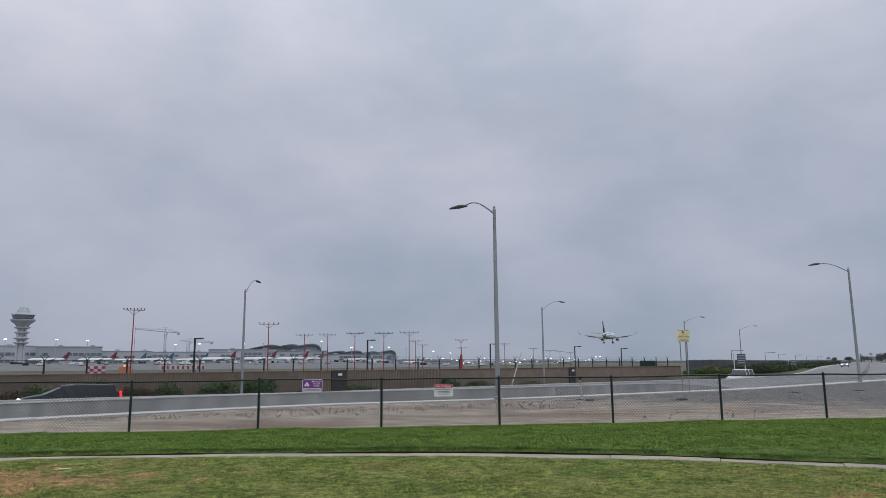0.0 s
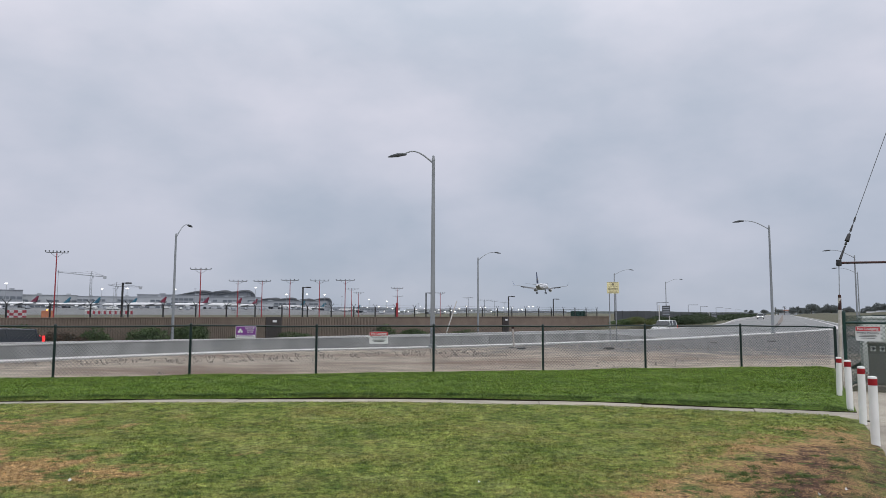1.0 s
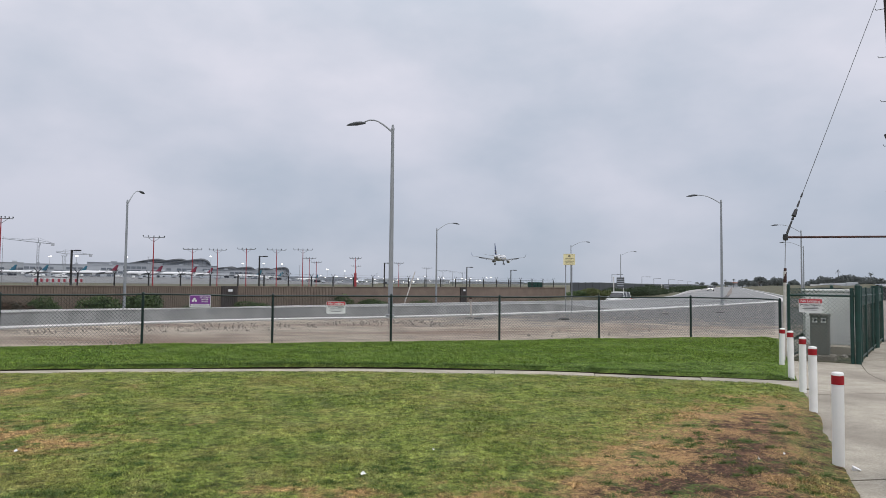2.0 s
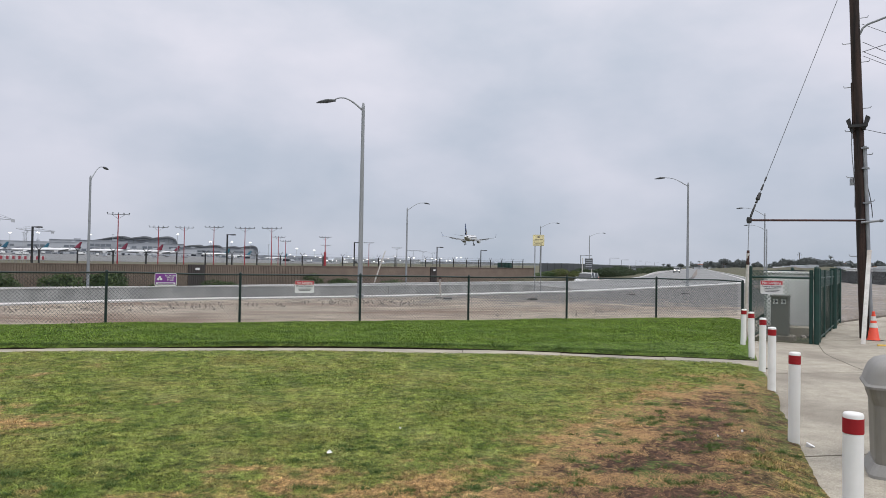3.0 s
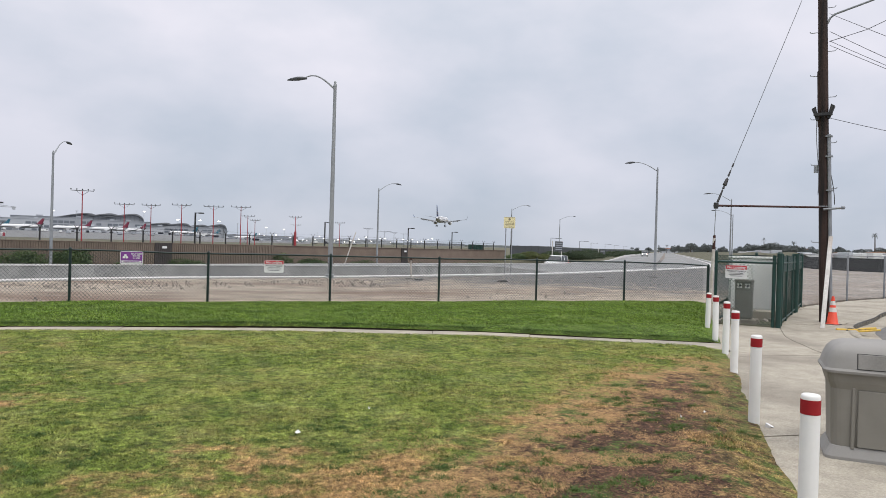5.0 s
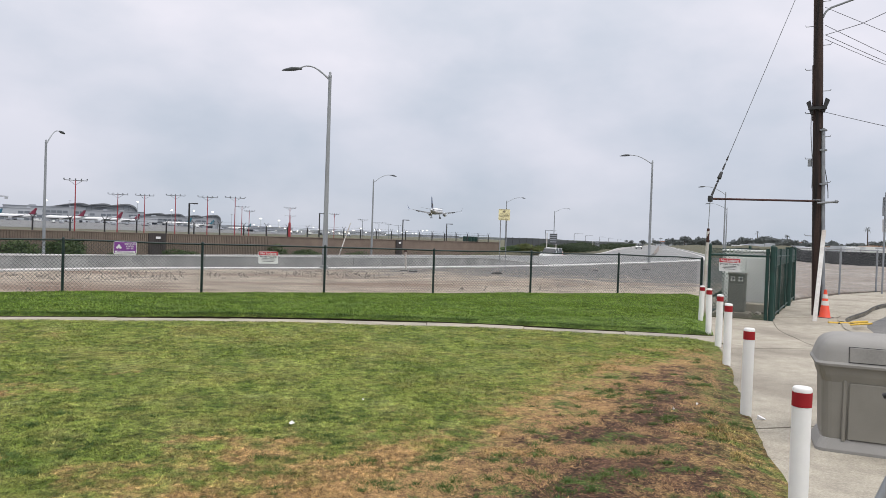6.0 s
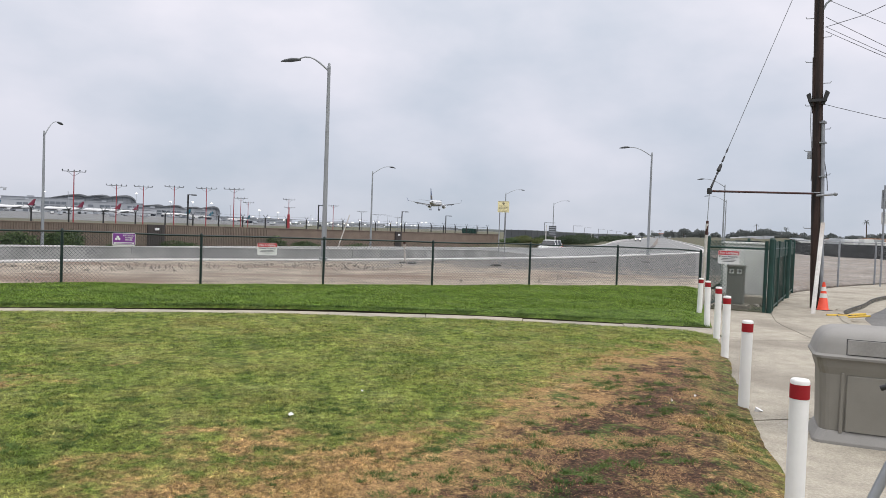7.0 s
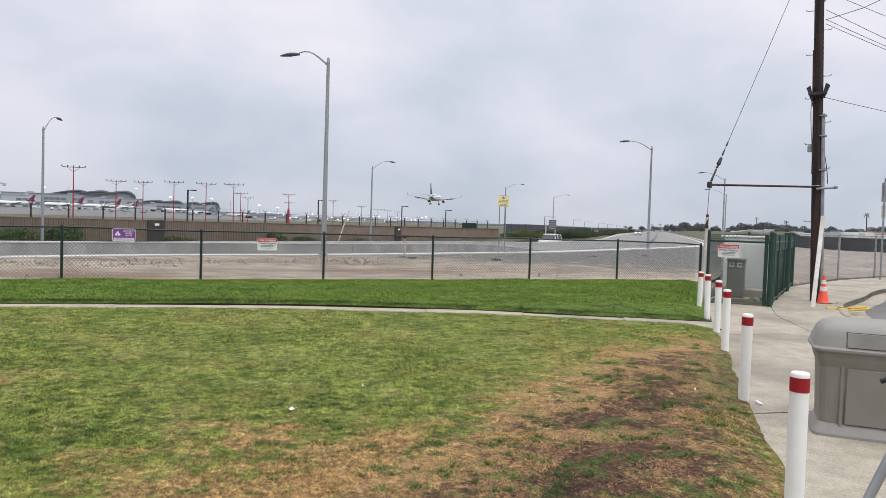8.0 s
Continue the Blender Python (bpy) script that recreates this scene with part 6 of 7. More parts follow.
for az, d, te, bar in ((24.05, 125, 0.0735, 3.6), (14.16, 135, 0.0570, 4.1), (11.36, 170, 0.0420, 4.6), (9.52, 172, 0.0422, 4.4), (7.35, 170, 0.0442, 4.6), (5.02, 168, 0.0440, 4.9), (2.97, 168, 0.0448, 5.0), (2.44, 220, 0.0330, 4.6), (1.88, 230, 0.0275, 3.6),
                       (-1.25, 205, 0.0340, 3.8), (-1.3, 320, 0.0230, 5.0), (-4.78, 240, 0.0278, 3.6), (-7.07, 300, 0.0212, 4.5), (-8.4, 380, 0.0180, 9.0), (-9.2, 420, 0.0165, 5.0), (-10.0, 480, 0.0150, 6.0)):
    approach_mast(az, d, te, bar, "red_mast" if az > -5 else "head", 6 if az > 20 else 4)
p = pol(-1.25, 204.6)
mk = thing("warning_post", "thick bright red painted marker post on the airfield", "post", pose(p.x, p.y, 0))
part("post", Shape().beam((0, 0, 0), (0, 0, 4.4), 0.42, 0.36, n=10), "red_mast", mk)


def barricades():
    p = pol(26.35, 190)
    t = thing("checker_hut", "red and white chequered equipment hut", "hut", pose(p.x, p.y, 0, 0, 0, 26))
    part("hut_body", Shape().box((0, 0, 0.95), (4.2, 2.4, 1.9), bevel=0.05), "hut_white", t)
    for i in range(5):
        for j in range(3):
            if (i + j) % 2 == 0:
                part("red_square", Shape().box((-1.68 + 0.84 * i, -1.22, 0.32 + 0.63 * j), (0.84, 0.03, 0.63)), "hut_red", t)
    for i in range(9):
        q = pol(21.9 - 0.36 * i, 210)
        b = thing("barricade", "low red and white striped airfield barricade", "barricade", pose(q.x, q.y, 0, 0, 0, 21), "striped barricades")
        part("board", Shape().box((0, 0, 1.4), (1.25, 0.4, 1.0), bevel=0.1), "hut_white", b)
        for x in (-0.45, 0.45):
            part("leg", Shape().box((x, 0, 0.46), (0.12, 0.3, 0.92)), "galv", b)
        part("red_stripe", Shape().box((0.25, -0.21, 1.4), (0.55, 0.03, 0.9)), "hut_red", b)
    q = pol(24.45, 175)
    a = thing("beacon_box", "orange airfield beacon box with amber light", "beacon", pose(q.x, q.y, 0, 0, 0, 24))
    part("box_body", Shape().box((0, 0, 0.9), (2.2, 1.3, 1.8), bevel=0.06), "beacon", a)
    part("lamp", Shape().lathe([(0.16, 1.8), (0.2, 1.95), (0.05, 2.1)], 8), "amber_on", a)


barricades()


# ---- airliners ----
def wing_loft(sections):
    """A lofted lifting surface: sections of (leading edge point, chord, thickness, up vector)."""
    rings = []
    for le, chord, th, up in sections:
        le, up = Vector(le), Vector(up)
        rings.append([le - Vector((0, c * chord, 0)) + up * (k * th * chord) for c, k in ((0, 0), (0.08, 0.42), (0.3, 0.5), (0.65, 0.3), (1.0, 0.02), (0.7, -0.15), (0.3, -0.34), (0.08, -0.3))])
    return Shape().loft(rings)


def airliner(name, label, fin, at, detail=True, gear=True, winglet="plane_blue", group=""):
    """A twin-jet airliner, nose along +y, wheels down; origin at the middle of the fuselage."""
    t = thing(name, label, "airliner", at, group)
    R = 1.95
    prof = [(0.02, 21.0), (0.55, 20.7), (1.05, 20.0), (1.5, 18.8), (1.8, 17.2), (1.93, 15.2), (R, 13), (R, 6), (R, 0), (R, -7), (1.9, -10), (1.65, -13), (1.2, -16.5), (0.7, -19.2), (0.32, -20.8), (0.12, -21.2)]

    def lift(y):
        return 0.9 * smooth(-8, -21, y) - 0.25 * smooth(15, 21, y)

    n = 20

    def ring(r, y, lo, hi):
        return [(r * math.cos(a), y, r * 1.03 * math.sin(a) + lift(y)) for a in [lo + (hi - lo) * i / n for i in range(n + 1)]]

    for nm, mat, lo, hi in (("fuselage", "plane_white", radians(-28), radians(208)), ("belly", "plane_grey", radians(208), radians(332))):
        rings = [ring(r, y, lo, hi) for r, y in prof]
        k = n + 1
        part(nm, Shape().add([p for r in rings for p in r], [(a * k + i, a * k + i + 1, (a + 1) * k + i + 1, (a + 1) * k + i) for a in range(len(rings) - 1) for i in range(n)], True), mat, t)
    if detail:
        for sg in (-1, 1):
            ln = Shape()
            ln.tube([(sg * (R * 1.0) * math.cos(radians(-12)) * (r / R) + sg * 0.01, y, r * 1.03 * math.sin(radians(-14)) + lift(y)) for r, y in prof[3:-2]], 0.06, 4)
            part("gold_line", ln, "plane_gold", t)
            win = Shape()
            for i in range(44):
                y = 14.5 - 0.58 * i
                win.box((sg * R * 0.965, y, 0.55 + lift(y)), (0.10, 0.26, 0.36))
            tagged(part("cabin_window", win, "glass", t), kind="stuff")
        part("cockpit_window", Shape().box((0, 19.3, 0.72), (1.9, 0.9, 0.36), bevel=0.12), "glass", t)
        part("dome", Shape().lathe([(0.8, 0), (0.55, 0.25), (0.1, 0.32)], 10, Matrix.Translation((0, -2, 1.95))), "plane_white", t)
    # wings, engines, tail
    for sg in (-1, 1):
        w = wing_loft([((sg * 1.2, 5.2, -1.25), 7.9, 0.13, (0, 0, 1)), ((sg * 5.4, 2.2, -0.85), 5.0, 0.12, (0, 0, 1)), ((sg * 16.9, -4.3, 0.85), 1.75, 0.10, (0, 0, 1))])
        wing = part("wing", w, "plane_wing", t)
        part("winglet", wing_loft([((sg * 16.9, -4.3, 0.85), 1.75, 0.09, (-sg, 0, 0)), ((sg * 17.45, -5.1, 1.6), 1.35, 0.08, (-sg, 0, 0.2)), ((sg * 18.0, -6.5, 3.3), 0.5, 0.08, (-sg, 0, 0.2))]), winglet, wing)
        part("lower_winglet", wing_loft([((sg * 17.0, -4.7, 0.8), 1.2, 0.08, (0, 0, 1)), ((sg * 17.75, -6.0, 0.15), 0.35, 0.08, (0, 0, 1))]), "plane_white", wing)
        for a, b in ((0.12, 0.40), (0.46, 0.74)):
            def at_te(u):
                return Vector((sg * (1.6 + 15.3 * u), -2.6 - 3.3 * u * u - 0.1 * u, -1.35 + 2.1 * u))
            p0, p1 = at_te(a), at_te(b)
            part("flap", Shape().loft([[p + Vector((0, dy, dz)) for dy, dz in ((0.45, 0.1), (0.4, -0.1), (-1.0 + 0.5 * k, -0.75 + 0.3 * k), (-1.02 + 0.5 * k, -0.68 + 0.3 * k))] for p, k in ((p0, a), (p1, b))], False), "plane_wing", wing)
        for u in (0.24, 0.44, 0.62):
            p = Vector((sg * (1.6 + 15.3 * u), -1.6 - 3.6 * u * u, -1.6 + 2.1 * u))
            part("flap_fairing", Shape().loft([[p + Vector((0.22 * k * math.cos(a), dy, dz + 0.3 * k * math.sin(a))) for a in (0, 1.05, 2.1, 3.14, 4.2, 5.24)] for dy, dz, k in ((1.6, 0.15, 0.1), (0.6, -0.05, 1), (-0.9, -0.35, 0.9), (-2.3, -0.85, 0.1))]), "plane_wing", wing)
        ex, ey, ez = sg * 4.85, 5.2, -2.05
        em = Matrix.Translation((ex, ey, ez)) @ Matrix.Rotation(radians(90), 4, "X")
        eng = part("engine", Shape().lathe([(0.78, -2.25), (1.06, -2.0), (1.2, -1.2), (1.2, 0.3), (1.02, 1.5), (0.95, 1.55), (0.75, 1.5)], 18, em), "plane_white", t)
        part("fan_intake", Shape().lathe([(0.80, -2.28), (0.76, -2.1), (0.06, -1.9)], 18, em), "dark", eng)
        part("exhaust", Shape().lathe([(0.78, 1.45), (0.66, 2.4), (0.5, 2.45), (0.3, 2.5), (0.1, 3.2)], 16, em), "plane_wing", eng)
        part("pylon", Shape().loft([[(ex + dx, ey + dy, ez + dz) for dx in (-0.16, 0.16)] + [(ex + dx, ey + dy - 0.8, ez + dz + 0.75) for dx in (0.16, -0.16)] for dy, dz in ((0.6, 0.95), (-3.0, 0.6))], False), "plane_white", eng)
        part("stabiliser", wing_loft([((sg * 0.4, -15.6, 1.35), 3.9, 0.10, (0, 0, 1)), ((sg * 7.1, -19.6, 2.25), 1.5, 0.09, (0, 0, 1))]), "plane_wing", t)
    finp = part("fin", wing_loft([((0, -13.4, 2.2), 6.9, 0.09, (1, 0, 0)), ((0, -15.5, 4.0), 5.4, 0.09, (1, 0, 0)), ((0, -20.2, 9.3), 2.3, 0.08, (1, 0, 0))]), fin, t, "coloured tail fin")
    if detail:
        for sg in (-1, 1):
            arcs = Shape()
            for k in range(5):
                r = 0.55 + 0.55 * k
                arcs.tube([(sg * (0.36 - 0.03 * k), -18.3 + r * math.cos(a), 2.4 + r * math.sin(a) * 1.05) for a in np.linspace(0.15, 2.2, 10)], 0.045, 4)
            for k in range(4):
                a = 0.4 + 0.42 * k
                arcs.tube([(sg * 0.34, -18.3 + r * math.cos(a + 0.1 * r), 2.4 + r * math.sin(a + 0.1 * r)) for r in (0.3, 1.0, 1.8, 2.7)], 0.045, 4)
            part("emblem", arcs, "plane_gold", finp, "pale gold curved lines on the fin")
    if gear:
        for x, y, z, r in ((-2.86, -1.2, -4.15, 0.56), (2.86, -1.2, -4.15, 0.56), (0, 15.6, -3.95, 0.34)):
            g = part("landing_gear", Shape().beam((x, y, z), (x * 0.9, y + 0.1, -1.2), 0.13, 0.16, n=8), "plane_grey", t)
            part("brace", Shape().beam((x, y, z + 1.2), (x * 0.6, y - 1.0, -1.5), 0.07, n=5), "plane_grey", g)
            for sg in (-1, 1):
                part("wheel", Shape().lathe([(0.2, -0.17), (r, -0.15), (r + 0.02, 0), (r, 0.15), (0.2, 0.17)], 14, Matrix.Translation((x + sg * (0.42 if r > 0.5 else 0.2), y, z)) @ Matrix.Rotation(radians(90), 4, "Y")), "dark", g)
    return t


# the landing airliner, low over the runway's approach
spot = pol(-13.05, 458, 1.65 + 0.0370 * 458)
airliner("landing_airliner", "white twin-jet airliner landing, blue tail, wheels down", "plane_blue", Matrix.Translation(spot) @ Matrix.Rotation(radians(-22.0), 4, "Z") @ Matrix.Rotation(radians(2.5), 4, "X") @ Matrix.Rotation(radians(1.5), 4, "Y"))
proto = airliner("parked_airliner", "white airliner with dark red tail parked at terminal", "plane_red", pose(0, 0, 0), False, True, "plane_white", "parked airliners")
teal = airliner("parked_airliner", "white airliner with teal tail parked at terminal", "plane_teal", pose(0, 0, 0), False, True, "plane_white", "parked airliners")


def park(src, az, d, heading, k=1.0):
    d *= 1.28
    q = pol(az, d, 4.72 * k + apron_z(az, d))
    c = copy_thing(src, pose(q.x, q.y, q.z, 0, 0, heading))
    c.scale = (k, k, k)


for az, d, hd in ((14.8, 720, 118), (12.3, 740, 115), (17.9, 700, 122), (26.3, 760, 120), (29.4, 740, 125)):
    park(proto, az, d, hd)
for az, d, hd in ((5.5, 980, 100), (2.6, 1100, 100), (22.3, 800, 110), (19.8, 820, 110), (24.2, 820, 115)):
    park(teal, az, d, hd)
for src, az, d, hd in ((proto, 11.0, 790, 120), (teal, 7.2, 900, 110)):
    d *= 1.28
    q = pol(az, d, 4.72 + apron_z(az, d))
    src.matrix_basis = pose(q.x, q.y, q.z, 0, 0, hd)


# ---- terminals, tower, cranes ----
def slab_building(az0, az1, d, te_top, mats=("bld", "bld_glass"), depth=40, bands=2, name="terminal_building", label="long grey terminal building with window bands"):
    d *= 1.3
    a, b = pol(az0, d), pol(az1, d)
    c, w, h = 0.5 * (a + b), (b - a).length, 1.65 + te_top * d
    rz = math.atan2(b.y - a.y, b.x - a.x)
    t = thing(name, label, "building", Matrix.Translation((c.x, c.y, 0)) @ Matrix.Rotation(rz, 4, "Z"))
    part("wall", Shape().box((0, depth / 2, h / 2), (w, depth, h)), mats[0], t)
    part("roof", Shape().box((0, depth / 2, h + 0.4), (w + 1.5, depth + 1.5, 0.8)), mats[0], t)
    rng = random.Random(int(az0 * 10))
    for k in range(bands):
        z = h * (0.30 + 0.62 * k / max(1, bands))
        n = max(3, int(w / 8))
        for i in range(n):
            if rng.random() < 0.3:
                continue
            part("window", Shape().box((-w / 2 + w * (i + 0.5) / n, -0.15, z + 1.4), (w / n * 0.86, 0.4, h * 0.13)), mats[1], t)
    for i in range(max(2, int(w / 40))):
        x = -w / 2 + w * (i + rng.uniform(0.2, 0.8)) / max(2, int(w / 40))
        part("roof_unit", Shape().box((x, depth * 0.4, h + 1.8), (rng.uniform(4, 10), 8, rng.uniform(1.5, 3.5))), mats[0], t)
    return t


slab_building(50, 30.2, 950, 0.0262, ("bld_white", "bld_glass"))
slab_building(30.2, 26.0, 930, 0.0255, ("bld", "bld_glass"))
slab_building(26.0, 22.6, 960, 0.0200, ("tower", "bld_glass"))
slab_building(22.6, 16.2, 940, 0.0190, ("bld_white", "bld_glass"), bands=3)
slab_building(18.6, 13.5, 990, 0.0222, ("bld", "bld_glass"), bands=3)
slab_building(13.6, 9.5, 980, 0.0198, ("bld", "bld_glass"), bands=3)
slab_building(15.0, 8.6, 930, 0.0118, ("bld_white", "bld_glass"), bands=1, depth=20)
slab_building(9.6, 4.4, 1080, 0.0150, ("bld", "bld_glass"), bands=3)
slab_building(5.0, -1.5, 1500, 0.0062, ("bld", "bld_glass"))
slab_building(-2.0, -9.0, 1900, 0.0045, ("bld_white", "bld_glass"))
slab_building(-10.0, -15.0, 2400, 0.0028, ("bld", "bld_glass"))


def wave_roof(az0, te0, az1, te1, az2, te2, d):
    """A blade-like shell roof that swells slowly to a rounded crest and drops steeply, over a recessed hall."""
    d *= 1.28
    a, b = pol(az0, d), pol(az2, d)
    w = (b - a).length
    rz = math.atan2(b.y - a.y, b.x - a.x)
    z0, z1, z2 = (1.65 + k * d for k in (te0, te1, te2))
    peak = (az0 - az1) / (az0 - az2)
    t = thing("wave_roofed_hall", "terminal hall with a swelling wave-shaped grey metal roof", "building", Matrix.Translation((a.x, a.y, 0)) @ Matrix.Rotation(rz, 4, "Z"), "wave-roofed terminal halls")

    def height(u):
        if u < peak:
            k = u / peak
            return z0 + (z1 - z0) * (0.55 * k + 0.45 * math.sin(0.5 * math.pi * k) ** 1.4)
        k = (u - peak) / (1 - peak)
        return z2 + (z1 - z2) * math.sqrt(max(0.0, 1 - k ** 2.2))

    us = [i / 24 for i in range(21)] + [0.86, 0.89, 0.92, 0.95, 0.975, 1.0]
    prof = [(w * u, height(u)) for u in us]
    thick = [0.6 + 2.6 * u for u in us]
    dep = 70
    low = [(x, z - k) for (x, z), k in zip(prof, thick)]
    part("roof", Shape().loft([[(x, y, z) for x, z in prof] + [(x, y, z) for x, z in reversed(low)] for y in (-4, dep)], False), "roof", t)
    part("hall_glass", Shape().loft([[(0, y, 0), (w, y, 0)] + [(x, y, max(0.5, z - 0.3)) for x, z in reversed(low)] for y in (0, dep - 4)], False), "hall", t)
    for i in range(1, 9):
        k = i / 9
        part("mullion", Shape().box((w * k, -0.3, 0.5 * (height(k) - 4)), (0.7, 0.5, height(k) - 4)), "roof", t)


for spec in ((15.8, 0.0228, 13.95, 0.0289, 13.1, 0.0235, 1060), (14.3, 0.0232, 12.35, 0.0295, 11.6, 0.0235, 1050), (12.9, 0.0238, 10.75, 0.0302, 9.98, 0.0200, 1040),
             (10.0, 0.0170, 8.45, 0.0201, 8.0, 0.0165, 1200), (8.7, 0.0168, 7.2, 0.0203, 6.7, 0.0160, 1190), (7.3, 0.0155, 5.85, 0.0192, 5.35, 0.0150, 1180), (6.1, 0.0150, 4.5, 0.0207, 4.0, 0.0140, 1170)):
    wave_roof(*spec)


def control_tower():
    d = 1150
    p = pol(31.15, d)
    t = thing("control_tower", "tall concrete airport control tower with flared cab", "control tower", pose(p.x, p.y, 0, 0, 0, 31))
    k = 0.78
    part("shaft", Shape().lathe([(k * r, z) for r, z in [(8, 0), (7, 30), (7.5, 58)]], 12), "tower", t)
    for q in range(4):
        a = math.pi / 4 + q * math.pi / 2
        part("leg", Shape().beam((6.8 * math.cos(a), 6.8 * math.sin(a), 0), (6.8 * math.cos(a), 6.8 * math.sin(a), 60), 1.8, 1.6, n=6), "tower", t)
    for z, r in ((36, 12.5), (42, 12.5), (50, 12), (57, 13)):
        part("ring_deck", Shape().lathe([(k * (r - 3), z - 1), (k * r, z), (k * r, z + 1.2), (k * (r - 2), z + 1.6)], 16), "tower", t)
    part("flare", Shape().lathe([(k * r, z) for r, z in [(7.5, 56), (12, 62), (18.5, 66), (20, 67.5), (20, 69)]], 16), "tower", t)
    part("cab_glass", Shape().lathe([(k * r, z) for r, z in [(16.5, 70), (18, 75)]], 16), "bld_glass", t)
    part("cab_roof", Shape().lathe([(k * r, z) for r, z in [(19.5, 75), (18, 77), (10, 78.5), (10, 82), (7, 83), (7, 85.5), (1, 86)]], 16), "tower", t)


control_tower()


def tower_crane(az, d, te_jib, left_m, right_m, tilt):
    p = pol(az, d)
    h = 1.65 + te_jib * d
    t = thing("tower_crane", "pale lattice tower crane over the terminals", "crane", pose(p.x, p.y, 0, 0, 0, az), "tower cranes")
    for sx in (-1.2, 1.2):
        for sy in (-1.2, 1.2):
            part("mast_leg", Shape().beam((sx, sy, 0), (sx, sy, h), 0.35, n=4), "crane", t)
    lace = Shape()
    for i in range(int(h / 4)):
        lace.beam((-1.2, -1.2, 4 * i), (1.2, -1.2, 4 * i + 4), 0.22, n=3).beam((1.2, -1.2, 4 * i), (-1.2, -1.2, 4 * i + 4), 0.22, n=3)
    tagged(part("lattice", lace, "crane", t), kind="stuff")
    for x1, nm, rise in ((-left_m, "jib", tilt), (right_m, "counter_jib", -0.3 * tilt)):
        part(nm, Shape().beam((0, 0, h), (x1, 0, h + rise), 0.7, 0.5, n=4).beam((0, 0, h + 3), (x1, 0, h + rise + 0.8), 0.3, n=4), "crane", t)
    part("apex", Shape().beam((0, 0, h), (0, 0, h + 6), 0.9, 0.4, n=4), "crane", t)
    part("tie", Shape().beam((0, 0, h + 6), (-left_m * 0.6, 0, h + tilt * 0.6), 0.15, n=3).beam((0, 0, h + 6), (right_m * 0.9, 0, h), 0.15, n=3), "crane", t)
    part("cab", Shape().box((1.8, -1.5, h - 2), (2.2, 2, 2.6)), "bld_white", t)
    part("counterweight", Shape().box((right_m * 0.92, 0, h - 2), (4, 2, 3.5)), "tower", t)


tower_crane(21.75, 1000, 0.0455, 38, 17, 3.5)
tower_crane(20.05, 1150, 0.0325, 12, 36, 2.0)


def floodlights():
    for i, (az, d, te) in enumerate(((32.1, 800, 0.0345), (29.0, 800, 0.0345), (27.0, 800, 0.0335), (20.2, 800, 0.0300), (19.3, 820, 0.0300), (21.0, 900, 0.0288), (16.0, 900, 0.0300), (14.5, 930, 0.0310), (7.6, 900, 0.0245), (6.0, 950, 0.025), (4.6, 980, 0.0245), (3.2, 1000, 0.0225), (1.0, 1100, 0.0180), (-0.4, 1200, 0.0160), (10.0, 980, 0.0335), (-3.0, 1300, 0.0130))):
        p = pol(az, d)
        h = 1.65 + te * d
        t = thing("floodlight_mast", "tall apron floodlight mast with bright lamps", "floodlight", pose(p.x, p.y, 0, 0, 0, az), "apron floodlights")
        part("mast", Shape().beam((0, 0, 0), (0, 0, h), 0.30, 0.2, n=5), "crane", t)
        part("lamp_bank", Shape().box((0, 0, h), (2.6, 0.9, 0.8), bevel=0.2), "flood_on" if i % 4 != 3 else "bld_white", t)
    rng = random.Random(9)
    for i in range(90):
        az, d = rng.uniform(-6, 32), rng.uniform(720, 1150)
        p = pol(az, d, apron_z(az, d))
        t = thing("service_vehicle", "small white airport service vehicle on the apron", "vehicle", pose(p.x, p.y, p.z, 0, 0, rng.uniform(0, 180)), "apron vehicles")
        l = rng.uniform(4, 9)
        part("vehicle_body", Shape().box((0, 0, 1.5), (l, 2.4, 2.0), bevel=0.3), rng.choice(("bld_white", "bld", "car_dark", "car_white")), t)
        part("cab_glass", Shape().box((l * 0.36, 0, 2.2), (l * 0.2, 2.46, 0.8)), "glass", t)
        part("wheels", Shape().box((0, 0, 0.35), (l * 0.8, 2.1, 0.7)), "dark", t)


floodlights()


def runway_lights():
    """Lit edge and approach lamps on short stakes across the far airfield."""
    rng = random.Random(17)
    for i in range(34):
        az, d = 1.5 - 0.42 * i + rng.uniform(-0.15, 0.15), rng.uniform(650, 1000)
        h = 1.65 + d * rng.uniform(0.001, 0.009)
        p = pol(az, d)
        t = thing("runway_light", "lit airfield lamp on a thin stake", "airfield light", pose(p.x, p.y, 0, 0, 0, az), "airfield lights")
        part("stake", Shape().beam((0, 0, -0.1), (0, 0, h), 0.10, 0.07, n=5), "crane", t)
        part("lamp", Shape().box((0, 0, h + 0.2), (rng.uniform(0.7, 1.6), 0.5, 0.55), bevel=0.1), "flood_on", t, "glowing white lamp")


runway_lights()


